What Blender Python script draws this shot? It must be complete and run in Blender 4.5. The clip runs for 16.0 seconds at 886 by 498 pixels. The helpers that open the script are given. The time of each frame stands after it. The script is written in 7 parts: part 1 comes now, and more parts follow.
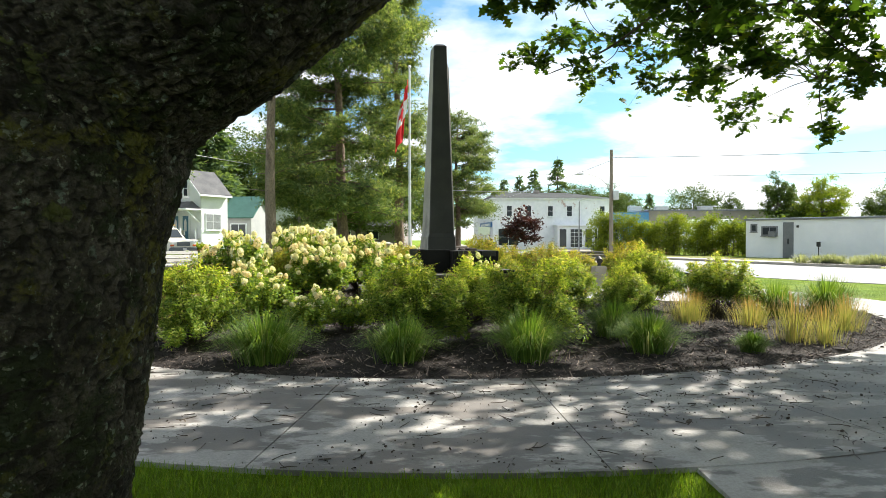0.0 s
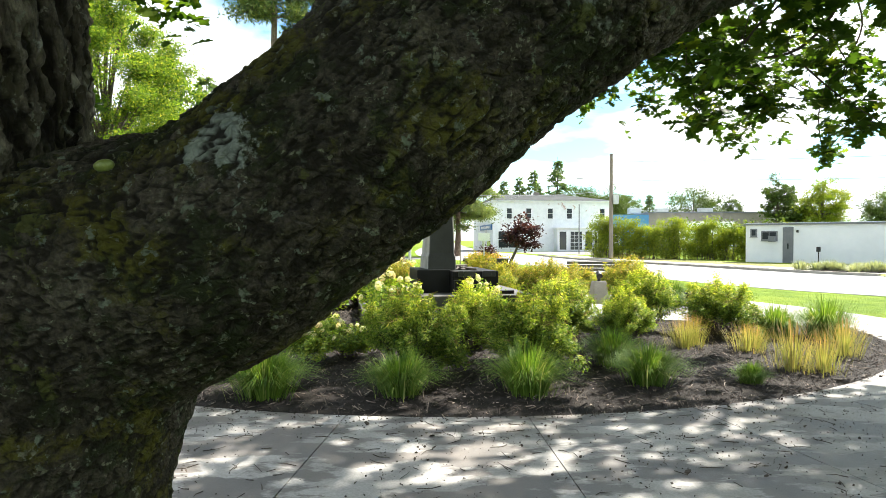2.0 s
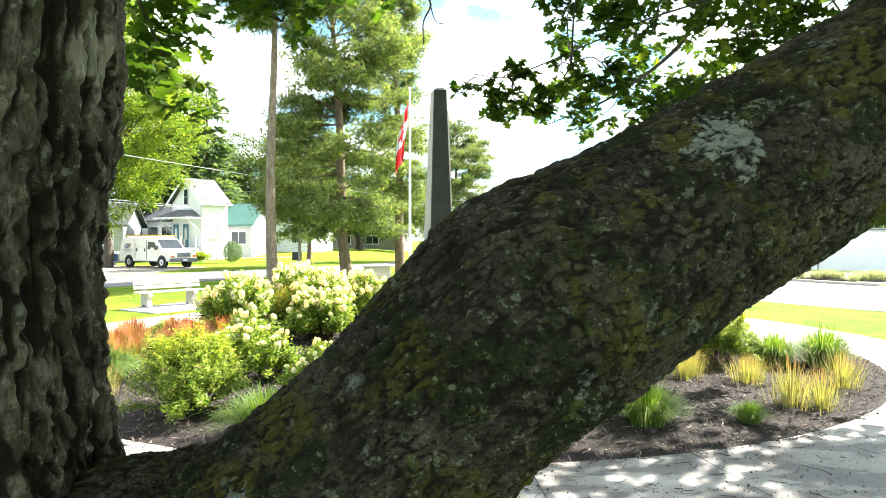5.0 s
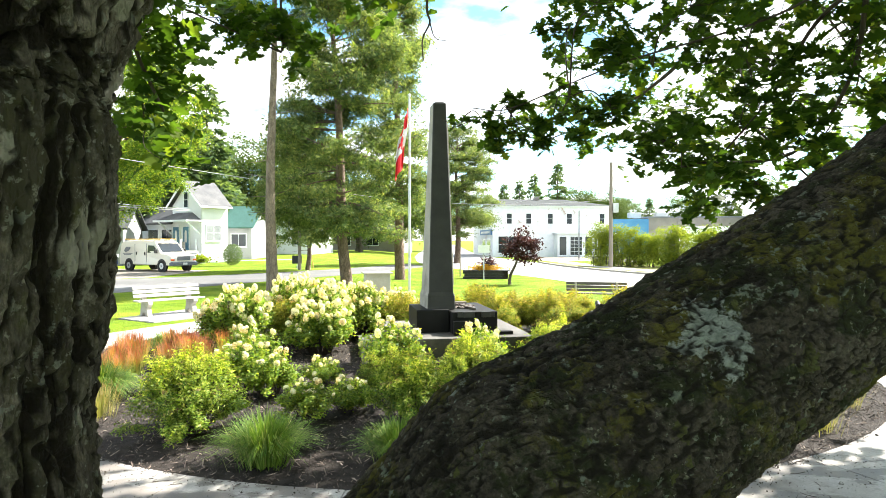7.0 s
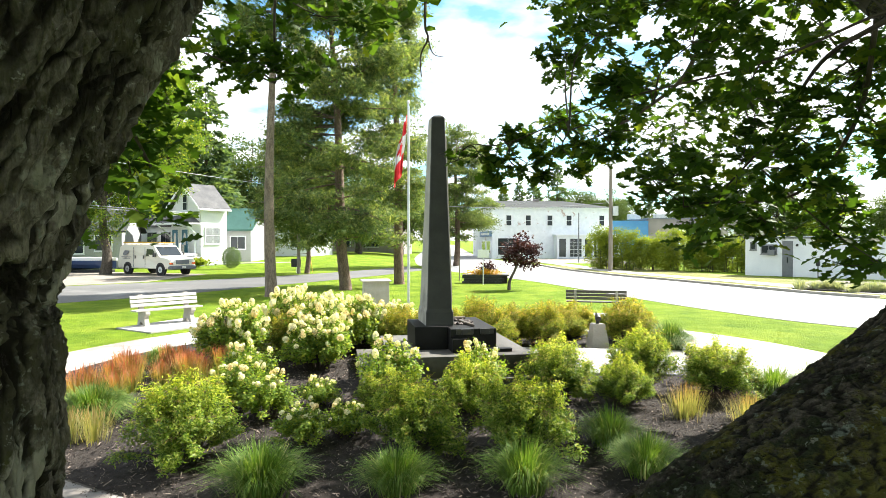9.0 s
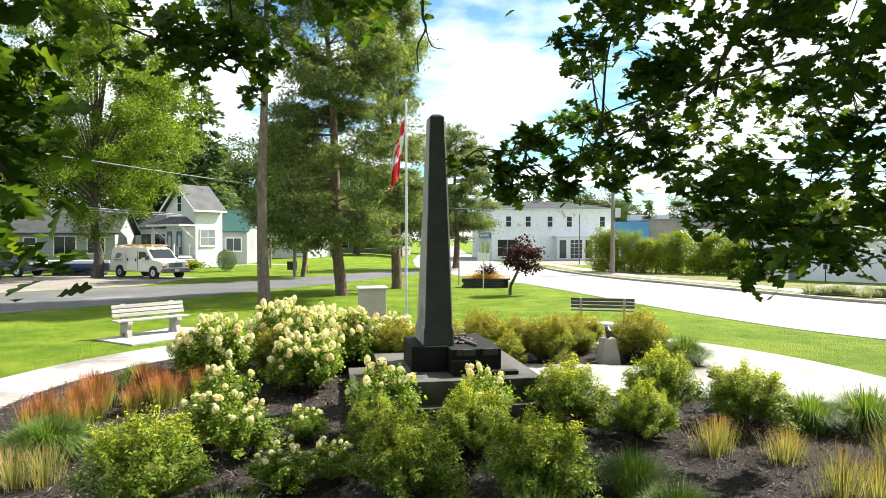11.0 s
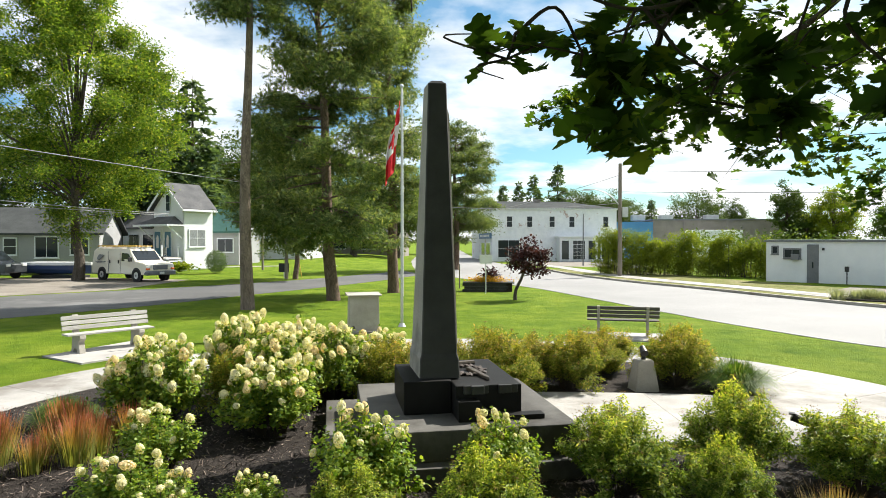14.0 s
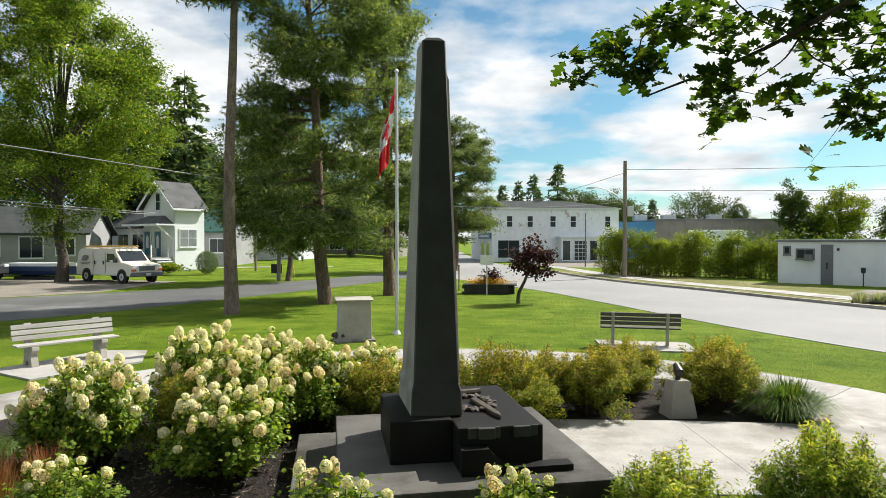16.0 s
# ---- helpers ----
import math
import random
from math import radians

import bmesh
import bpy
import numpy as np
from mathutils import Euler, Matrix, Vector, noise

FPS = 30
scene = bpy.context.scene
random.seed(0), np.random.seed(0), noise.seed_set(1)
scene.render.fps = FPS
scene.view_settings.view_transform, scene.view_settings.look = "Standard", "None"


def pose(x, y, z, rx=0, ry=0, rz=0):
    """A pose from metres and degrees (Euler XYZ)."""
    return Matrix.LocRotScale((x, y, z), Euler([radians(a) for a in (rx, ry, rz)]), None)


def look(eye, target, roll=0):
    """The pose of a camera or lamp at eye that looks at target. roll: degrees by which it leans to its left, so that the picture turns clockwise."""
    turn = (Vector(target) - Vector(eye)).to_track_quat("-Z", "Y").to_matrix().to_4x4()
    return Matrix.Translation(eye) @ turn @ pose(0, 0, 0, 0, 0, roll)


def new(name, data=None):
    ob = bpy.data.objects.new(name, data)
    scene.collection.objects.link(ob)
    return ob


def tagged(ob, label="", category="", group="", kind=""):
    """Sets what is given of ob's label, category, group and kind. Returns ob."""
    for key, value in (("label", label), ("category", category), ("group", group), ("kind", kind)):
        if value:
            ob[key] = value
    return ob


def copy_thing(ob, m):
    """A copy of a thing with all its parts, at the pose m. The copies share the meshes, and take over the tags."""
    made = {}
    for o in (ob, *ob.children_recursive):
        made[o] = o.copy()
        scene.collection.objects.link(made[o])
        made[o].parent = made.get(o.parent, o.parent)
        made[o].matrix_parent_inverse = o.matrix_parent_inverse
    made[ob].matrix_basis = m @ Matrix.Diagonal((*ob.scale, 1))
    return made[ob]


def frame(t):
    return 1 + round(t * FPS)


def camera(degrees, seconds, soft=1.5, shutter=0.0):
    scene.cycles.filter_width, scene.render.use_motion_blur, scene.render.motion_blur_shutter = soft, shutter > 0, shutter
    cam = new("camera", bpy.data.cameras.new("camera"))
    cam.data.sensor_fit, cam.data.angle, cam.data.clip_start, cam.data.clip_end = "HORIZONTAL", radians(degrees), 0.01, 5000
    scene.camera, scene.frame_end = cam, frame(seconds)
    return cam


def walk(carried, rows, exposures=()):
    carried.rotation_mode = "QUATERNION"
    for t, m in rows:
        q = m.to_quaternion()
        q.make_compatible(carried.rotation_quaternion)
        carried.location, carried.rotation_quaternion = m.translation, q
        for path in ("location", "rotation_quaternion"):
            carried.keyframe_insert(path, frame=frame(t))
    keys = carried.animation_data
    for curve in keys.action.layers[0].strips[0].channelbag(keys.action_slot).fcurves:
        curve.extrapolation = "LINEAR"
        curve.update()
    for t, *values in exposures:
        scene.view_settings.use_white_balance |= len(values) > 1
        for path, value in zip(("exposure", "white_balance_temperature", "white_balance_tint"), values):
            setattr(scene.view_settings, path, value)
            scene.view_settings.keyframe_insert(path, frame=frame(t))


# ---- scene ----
cam = camera(70.0, 16.0, soft=0.6)
PATH = [
    (0.0, 0.000, 0.000, 1.150, 89.20, 0, 0.00),
    (0.5, 0.000, -0.006, 1.222, 89.20, 0, 0.00),
    (1.0, 0.000, -0.006, 1.295, 89.20, 0, 0.00),
    (1.5, 0.000, -0.006, 1.367, 89.20, 0, 0.00),
    (2.0, 0.000, -0.017, 1.464, 89.20, 0, 0.00),
    (2.5, -0.008, -0.022, 1.569, 89.20, 0, 0.00),
    (3.0, -0.008, -0.033, 1.649, 89.20, 0, 0.00),
    (3.5, -0.016, -0.044, 1.714, 89.20, 0, 0.00),
    (4.0, -0.016, -0.050, 1.770, 89.20, 0, 0.00),
    (4.5, -0.008, -0.055, 1.818, 89.20, 0, 0.00),
    (7.0, 0.012, -0.056, 2.092, 89.22, 0, 0.01),
    (7.5, 0.018, -0.058, 2.159, 89.21, 0, -0.01),
    (8.0, 0.023, -0.055, 2.225, 89.21, 0, -0.01),
    (8.5, 0.027, -0.035, 2.291, 89.20, 0, -0.01),
    (9.0, 0.031, 0.036, 2.347, 89.20, 0, -0.02),
    (9.5, 0.032, 0.172, 2.401, 89.20, 0, -0.05),
    (12.0, 0.015, 1.577, 2.529, 89.22, 0, -0.14),
    (12.5, 0.009, 1.912, 2.530, 89.23, 0, -0.15),
    (13.0, 0.003, 2.279, 2.523, 89.24, 0, -0.17),
    (13.5, -0.001, 2.660, 2.522, 89.25, 0, -0.21),
    (14.0, -0.006, 3.047, 2.517, 89.26, 0, -0.22),
    (14.5, -0.006, 3.428, 2.511, 89.27, 0, -0.26),
    (15.0, -0.003, 3.803, 2.504, 89.28, 0, -0.28),
    (15.5, 0.001, 4.195, 2.497, 89.28, 0, -0.31),
    (16.0, 0.006, 4.608, 2.496, 89.29, 0, -0.33),
]
walk(cam, [(t, pose(*p)) for t, *p in PATH],
     exposures=[(0.0, 1.5), (1.5, 1.78), (2.5, 2.43), (3.5, 2.9), (4.5, 2.86), (7.5, 2.37), (8.5, 2.18), (9.5, 1.94), (11.0, 1.58), (12.5, 1.27), (14.5, 1.17), (15.2, 1.08), (16.0, 0.82)])

# ---- light ----
SUN = Vector((0.59, 0.41, 0.66)).normalized()
world = bpy.data.worlds.new("sky")
scene.world = world
world.use_nodes = True
wt = world.node_tree
wt.nodes.clear()


def wn(kind, operation=""):
    n = wt.nodes.new(kind)
    if operation:
        n.operation = operation
    return n


def wl(a, ao, b, bi):
    wt.links.new(a.outputs[ao], b.inputs[bi])


w_out, w_bg = wn("ShaderNodeOutputWorld"), wn("ShaderNodeBackground")
w_bg.inputs["Strength"].default_value = 0.038
w_sky = wn("ShaderNodeTexSky")
w_sky.sky_type = "NISHITA"
w_sky.sun_disc = False
w_sky.sun_elevation = math.asin(SUN.z)
w_sky.sun_rotation = math.atan2(SUN.x, SUN.y)
w_sky.air_density, w_sky.dust_density, w_sky.ozone_density = 1.0, 0.6, 1.5
# clouds: the direction of the sky flattened on to a plane, so that they grow small towards the horizon
w_co, w_sep = wn("ShaderNodeTexCoord"), wn("ShaderNodeSeparateXYZ")
w_add = wn("ShaderNodeMath", operation="ADD")
w_add.inputs[1].default_value = 0.16
w_dx, w_dy, w_com = wn("ShaderNodeMath", operation="DIVIDE"), wn("ShaderNodeMath", operation="DIVIDE"), wn("ShaderNodeCombineXYZ")
w_n1, w_n2 = wn("ShaderNodeTexNoise"), wn("ShaderNodeTexNoise")
w_n1.inputs["Scale"].default_value, w_n1.inputs["Detail"].default_value, w_n1.inputs["Roughness"].default_value = 1.15, 9.0, 0.52
w_n2.inputs["Scale"].default_value, w_n2.inputs["Detail"].default_value = 2.6, 5.0
w_r1, w_r2 = wn("ShaderNodeValToRGB"), wn("ShaderNodeValToRGB")
w_r1.color_ramp.elements[0].position, w_r1.color_ramp.elements[1].position = 0.42, 0.55
w_r2.color_ramp.elements[0].position, w_r2.color_ramp.elements[1].position = 0.3, 0.62
w_r2.color_ramp.elements[0].color, w_r2.color_ramp.elements[1].color = (10.0, 10.8, 11.4, 1), (16.5, 16.5, 16.5, 1)
w_mix = wn("ShaderNodeMixRGB")
wl(w_co, "Generated", w_sep, 0)
wl(w_sep, "Z", w_add, 0)
for d, axis in ((w_dx, "X"), (w_dy, "Y")):
    wl(w_sep, axis, d, 0)
    wl(w_add, 0, d, 1)
wl(w_dx, 0, w_com, 0)
wl(w_dy, 0, w_com, 1)
for n in (w_n1, w_n2):
    wl(w_com, 0, n, "Vector")
wl(w_n1, "Fac", w_r1, 0)
wl(w_n2, "Fac", w_r2, 0)
wl(w_r1, "Color", w_mix, 0)
w_tint = wn("ShaderNodeMixRGB")
w_tint.blend_type = "MULTIPLY"
w_tint.inputs[0].default_value, w_tint.inputs[2].default_value = 1.0, (1.12, 1.62, 1.66, 1)
wl(w_sky, 0, w_tint, 1)
wl(w_tint, 0, w_mix, 1)
wl(w_r2, "Color", w_mix, 2)
wl(w_mix, 0, w_bg, 0)
wl(w_bg, 0, w_out, 0)

sun = new("sun", bpy.data.lights.new("sun", "SUN"))
sun.data.energy, sun.data.angle, sun.data.color = 5.0, radians(0.55), (1.0, 0.95, 0.86)
sun.matrix_world = look((30, 15, 40), Vector((30, 15, 40)) - SUN)

# ---- materials ----


def material(name, colour, rough=0.7, metal=0.0, spec=0.5):
    m = bpy.data.materials.new(name)
    m.use_nodes = True
    b = m.node_tree.nodes["Principled BSDF"]
    b.inputs["Base Color"].default_value = (*colour, 1)
    b.inputs["Roughness"].default_value = rough
    b.inputs["Metallic"].default_value = metal
    b.inputs["Specular IOR Level"].default_value = spec
    return m


def noise_node(nt, scale, detail=6.0, rough=0.6, stretch=(1, 1, 1), space="Object"):
    co, mp, n = nt.nodes.new("ShaderNodeTexCoord"), nt.nodes.new("ShaderNodeMapping"), nt.nodes.new("ShaderNodeTexNoise")
    mp.inputs["Scale"].default_value = stretch
    n.inputs["Scale"].default_value, n.inputs["Detail"].default_value, n.inputs["Roughness"].default_value = scale, detail, rough
    nt.links.new(co.outputs[space], mp.inputs["Vector"])
    nt.links.new(mp.outputs[0], n.inputs["Vector"])
    return n


def ramp(nt, source, stops):
    r = nt.nodes.new("ShaderNodeValToRGB")
    e = r.color_ramp.elements
    while len(e) < len(stops):
        e.new(0.5)
    for k, (p, c) in enumerate(stops):
        e[k].position, e[k].color = p, (*c, 1)
    nt.links.new(source, r.inputs[0])
    return r


def mixed(nt, fac, a, b, blend="MIX"):
    m = nt.nodes.new("ShaderNodeMixRGB")
    m.blend_type = blend
    for k, s in enumerate((fac, a, b)):
        if isinstance(s, (int, float)):
            m.inputs[k].default_value = s
        elif isinstance(s, tuple):
            m.inputs[k].default_value = (*s, 1)
        else:
            nt.links.new(s, m.inputs[k])
    return m.outputs[0]


def rough_surface(name, dark, light, scale=3.0, fine=60.0, rough=0.8, bump=0.3, depth=0.01, stretch=(1, 1, 1), stain=None, stain_at=(0.5, 0.62), metal=0.0, spec=0.4, random=0.0, grain_by=0.8):
    """Two scales of noise in the colour, fine relief, and stains with a shape of their own."""
    m = material(name, light, rough, metal, spec)
    nt = m.node_tree
    b = nt.nodes["Principled BSDF"]
    big, small = noise_node(nt, scale, stretch=stretch), noise_node(nt, fine, 4.0, 0.7, stretch)
    col = ramp(nt, big.outputs["Fac"], [(0.3, dark), (0.7, light)]).outputs[0]
    grain = ramp(nt, small.outputs["Fac"], [(0.3, (0.72, 0.72, 0.72)), (0.7, (1.12, 1.12, 1.12))]).outputs[0]
    col = mixed(nt, grain_by, col, grain, "MULTIPLY")
    if stain:
        sn = noise_node(nt, scale * 0.37, 8.0, 0.65, stretch)
        fac = ramp(nt, sn.outputs["Fac"], [(stain_at[0], (0, 0, 0)), (stain_at[1], (1, 1, 1))]).outputs[0]
        col = mixed(nt, fac, col, stain)
    if random:
        info = nt.nodes.new("ShaderNodeObjectInfo")
        r = ramp(nt, info.outputs["Random"], [(0.0, (1 - random,) * 3), (1.0, (1 + random,) * 3)]).outputs[0]
        col = mixed(nt, 1.0, col, r, "MULTIPLY")
    nt.links.new(col, b.inputs["Base Color"])
    bp = nt.nodes.new("ShaderNodeBump")
    bp.inputs["Strength"].default_value, bp.inputs["Distance"].default_value = bump, depth
    nt.links.new(small.outputs["Fac"], bp.inputs["Height"])
    nt.links.new(bp.outputs[0], b.inputs["Normal"])
    return m


def leafy(name, dark, light, through_light=0.4, gloss=0.45, tint=None, scale=3.0, tip=None):
    """Leaves: colour by leaf and by patch, light that shines through."""
    m = material(name, light, gloss, 0, 0.18)
    nt = m.node_tree
    b, out = nt.nodes["Principled BSDF"], nt.nodes["Material Output"]
    geo = nt.nodes.new("ShaderNodeNewGeometry")
    stops = [(0.0, dark), (0.85, light)] + ([(1.0, tint)] if tint else [])
    col = ramp(nt, geo.outputs["Random Per Island"], stops).outputs[0]
    patch = ramp(nt, noise_node(nt, scale, 3.0).outputs["Fac"], [(0.3, (0.7, 0.72, 0.7)), (0.7, (1.2, 1.15, 1.0))]).outputs[0]
    col = mixed(nt, 0.8, col, patch, "MULTIPLY")
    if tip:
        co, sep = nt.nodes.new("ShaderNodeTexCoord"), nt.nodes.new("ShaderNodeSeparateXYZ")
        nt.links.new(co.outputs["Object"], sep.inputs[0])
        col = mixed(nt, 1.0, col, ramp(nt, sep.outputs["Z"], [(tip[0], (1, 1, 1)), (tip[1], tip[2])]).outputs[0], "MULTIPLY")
    nt.links.new(col, b.inputs["Base Color"])
    tr, mx = nt.nodes.new("ShaderNodeBsdfTranslucent"), nt.nodes.new("ShaderNodeMixShader")
    warm = mixed(nt, 1.0, col, (1.5, 1.45, 0.55), "MULTIPLY")
    nt.links.new(warm, tr.inputs["Color"])
    mx.inputs[0].default_value = through_light
    nt.links.new(b.outputs[0], mx.inputs[1])
    nt.links.new(tr.outputs[0], mx.inputs[2])
    nt.links.new(mx.outputs[0], out.inputs["Surface"])
    return m


def bark_material(name, dark, light, moss=None, lichen=None, moss_at=(0.52, 0.66), lichen_at=(0.63, 0.66), stretch=(1, 1, 1), plates=30.0, depth=0.012, crack=(0.0, 0.13), crusts=(), flecks=None, algae=None, cells=0.5, crack_dark=None):
    """Plates of bark between dark cracks, with moss and crusts of lichen over them."""
    m = material(name, light, 0.9, 0, 0.15)
    nt = m.node_tree
    b = nt.nodes["Principled BSDF"]
    big, small = noise_node(nt, 9.0, stretch=stretch), noise_node(nt, plates * 4, 6.0, 0.7, stretch)
    warp = noise_node(nt, plates * 0.45, 4.0, 0.6, stretch)
    co, mp, vo = nt.nodes.new("ShaderNodeTexCoord"), nt.nodes.new("ShaderNodeMapping"), nt.nodes.new("ShaderNodeTexVoronoi")
    mp.inputs["Scale"].default_value = stretch
    vo.feature = "DISTANCE_TO_EDGE"
    vo.inputs["Scale"].default_value = plates
    nt.links.new(co.outputs["Object"], mp.inputs["Vector"])
    off = nt.nodes.new("ShaderNodeVectorMath")
    off.operation = "MULTIPLY_ADD"
    off.inputs[1].default_value = (1.5 / plates,) * 3
    nt.links.new(warp.outputs["Color"], off.inputs[0])
    nt.links.new(mp.outputs[0], off.inputs[2])
    nt.links.new(off.outputs[0], vo.inputs["Vector"])
    vo2 = nt.nodes.new("ShaderNodeTexVoronoi")
    vo2.feature = "DISTANCE_TO_EDGE"
    vo2.inputs["Scale"].default_value = plates * 2.3
    nt.links.new(off.outputs[0], vo2.inputs["Vector"])
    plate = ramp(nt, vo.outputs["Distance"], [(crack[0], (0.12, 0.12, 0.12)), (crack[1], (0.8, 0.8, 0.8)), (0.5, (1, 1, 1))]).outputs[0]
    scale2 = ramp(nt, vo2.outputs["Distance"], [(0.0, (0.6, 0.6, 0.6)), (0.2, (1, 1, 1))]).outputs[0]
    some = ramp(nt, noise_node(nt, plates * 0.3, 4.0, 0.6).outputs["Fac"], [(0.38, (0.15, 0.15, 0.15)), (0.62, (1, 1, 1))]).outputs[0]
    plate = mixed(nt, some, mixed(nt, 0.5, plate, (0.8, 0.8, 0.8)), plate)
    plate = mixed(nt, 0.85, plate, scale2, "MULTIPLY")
    col = ramp(nt, big.outputs["Fac"], [(0.3, dark), (0.7, light)]).outputs[0]
    grain = ramp(nt, small.outputs["Fac"], [(0.32, (0.35, 0.35, 0.35)), (0.68, (1.45, 1.42, 1.38))]).outputs[0]
    col = mixed(nt, 0.9, col, grain, "MULTIPLY")
    if algae:
        n = noise_node(nt, 11.0, 8.0, 0.7)
        col = mixed(nt, ramp(nt, n.outputs["Fac"], [(0.49, (0, 0, 0)), (0.56, (0.9, 0.9, 0.9))]).outputs[0], col, algae)
    if moss:
        n = noise_node(nt, 8.5, 12.0, 0.74)
        col = mixed(nt, ramp(nt, n.outputs["Fac"], [(moss_at[0], (0, 0, 0)), (moss_at[1], (0.85, 0.85, 0.85))]).outputs[0], col, moss)
    if lichen:
        n = noise_node(nt, 7.0, 9.0, 0.62, (1.3, 1, 1))
        col = mixed(nt, ramp(nt, n.outputs["Fac"], [(lichen_at[0], (0, 0, 0)), (lichen_at[1], (1, 1, 1))]).outputs[0], col, lichen)
    if flecks:
        for scale, tone in flecks:
            n = noise_node(nt, scale, 5.0, 0.65)
            col = mixed(nt, ramp(nt, n.outputs["Fac"], [(0.61, (0, 0, 0)), (0.64, (0.85, 0.85, 0.85))]).outputs[0], col, tone)
    for spot, reach, tone in crusts:
        away, edge, add = nt.nodes.new("ShaderNodeVectorMath"), noise_node(nt, 38.0, 5.0, 0.7), nt.nodes.new("ShaderNodeMath")
        away.operation, add.operation = "DISTANCE", "MULTIPLY_ADD"
        away.inputs[1].default_value = spot
        nt.links.new(co.outputs["Object"], away.inputs[0])
        add.inputs[1].default_value = reach * 1.9
        nt.links.new(edge.outputs["Fac"], add.inputs[0])
        nt.links.new(away.outputs["Value"], add.inputs[2])
        fac = ramp(nt, add.outputs[0], [(reach * 1.52, (0.95, 0.95, 0.95)), (reach * 1.62, (0, 0, 0))]).outputs[0]
        col = mixed(nt, fac, col, tone)
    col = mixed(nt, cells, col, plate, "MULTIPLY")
    if crack_dark:
        # cracks and furrows darkened by relief: dark inner bark, with shade put into the colour
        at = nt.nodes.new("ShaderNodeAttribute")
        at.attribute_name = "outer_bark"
        col = mixed(nt, ramp(nt, at.outputs["Fac"], [(0.08, (0.05, 0.05, 0.05)), (0.5, (1, 1, 1))]).outputs[0], crack_dark, col)
    nt.links.new(col, b.inputs["Base Color"])
    high = nt.nodes.new("ShaderNodeMath")
    high.operation = "MULTIPLY_ADD"
    high.inputs[1].default_value = 1.1
    nt.links.new(small.outputs["Fac"], high.inputs[0])
    nt.links.new(plate, high.inputs[2])
    bp = nt.nodes.new("ShaderNodeBump")
    bp.inputs["Strength"].default_value, bp.inputs["Distance"].default_value = 1.0, depth
    nt.links.new(high.outputs[0], bp.inputs["Height"])
    nt.links.new(bp.outputs[0], b.inputs["Normal"])
    return m


M_LAWN = rough_surface("lawn", (0.068, 0.130, 0.008), (0.148, 0.222, 0.014), 1.3, 55.0, 0.9, 1.0, 0.05, stain=(0.180, 0.238, 0.022), stain_at=(0.46, 0.66), spec=0.08)
M_DRYGRASS = rough_surface("dry_grass", (0.13, 0.15, 0.045), (0.22, 0.215, 0.085), 1.1, 45.0, 0.95, 0.9, 0.04, stain=(0.25, 0.225, 0.13), stain_at=(0.52, 0.66), spec=0.08)
M_CONCRETE = rough_surface("concrete", (0.27, 0.26, 0.242), (0.40, 0.385, 0.36), 1.6, 60.0, 0.85, 0.35, 0.006, stain=(0.175, 0.16, 0.14), stain_at=(0.50, 0.64), random=0.08)
con_nt = M_CONCRETE.node_tree
con_b = con_nt.nodes["Principled BSDF"]
# dark damp patches near the oak, whose colour also stands in for its shade
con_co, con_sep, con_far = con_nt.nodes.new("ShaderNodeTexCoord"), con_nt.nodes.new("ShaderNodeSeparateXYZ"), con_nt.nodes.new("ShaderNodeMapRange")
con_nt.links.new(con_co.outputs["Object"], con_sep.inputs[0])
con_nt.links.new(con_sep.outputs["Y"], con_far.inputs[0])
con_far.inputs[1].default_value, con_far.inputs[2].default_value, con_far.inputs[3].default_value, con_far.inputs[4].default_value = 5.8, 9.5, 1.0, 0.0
con_damp_shade = ramp(con_nt, noise_node(con_nt, 1.5, 9.0, 0.66, (0.75, 1.5, 1)).outputs["Fac"], [(0.475, (0, 0, 0)), (0.515, (0.92, 0.92, 0.92))]).outputs[0]
con_damp_shade = mixed(con_nt, 1.0, con_damp_shade, con_far.outputs[0], "MULTIPLY")
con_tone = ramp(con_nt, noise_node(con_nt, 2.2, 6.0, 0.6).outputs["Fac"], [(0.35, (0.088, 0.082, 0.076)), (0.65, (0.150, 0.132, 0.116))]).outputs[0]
con_nt.links.new(mixed(con_nt, con_damp_shade, con_b.inputs["Base Color"].links[0].from_socket, con_tone), con_b.inputs["Base Color"])
con_nt.links.new(ramp(con_nt, con_damp_shade, [(0.0, (0.85, 0.85, 0.85)), (1.0, (0.6, 0.6, 0.6))]).outputs[0], con_b.inputs["Roughness"])
M_JOINT = rough_surface("joint", (0.06, 0.055, 0.045), (0.10, 0.09, 0.075), 6.0, 80.0, 0.95)
M_ASPHALT = rough_surface("asphalt", (0.070, 0.071, 0.071), (0.115, 0.115, 0.114), 0.25, 70.0, 0.85, 0.3, 0.008, stain=(0.20, 0.20, 0.195), stain_at=(0.56, 0.68))
M_ROAD = rough_surface("pale_asphalt", (0.215, 0.215, 0.212), (0.285, 0.28, 0.275), 0.2, 70.0, 0.85, 0.3, 0.008, stain=(0.18, 0.18, 0.18), stain_at=(0.54, 0.7))
M_GRAVEL = rough_surface("gravel", (0.17, 0.15, 0.125), (0.255, 0.23, 0.195), 0.6, 50.0, 0.95, 0.6, 0.02)
M_MULCH = rough_surface("mulch", (0.017, 0.014, 0.012), (0.052, 0.043, 0.037), 9.0, 90.0, 0.95, 0.9, 0.03, spec=0.2)
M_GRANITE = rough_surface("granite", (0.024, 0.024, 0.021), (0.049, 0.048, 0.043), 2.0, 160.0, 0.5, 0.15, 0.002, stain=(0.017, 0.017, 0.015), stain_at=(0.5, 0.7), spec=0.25)
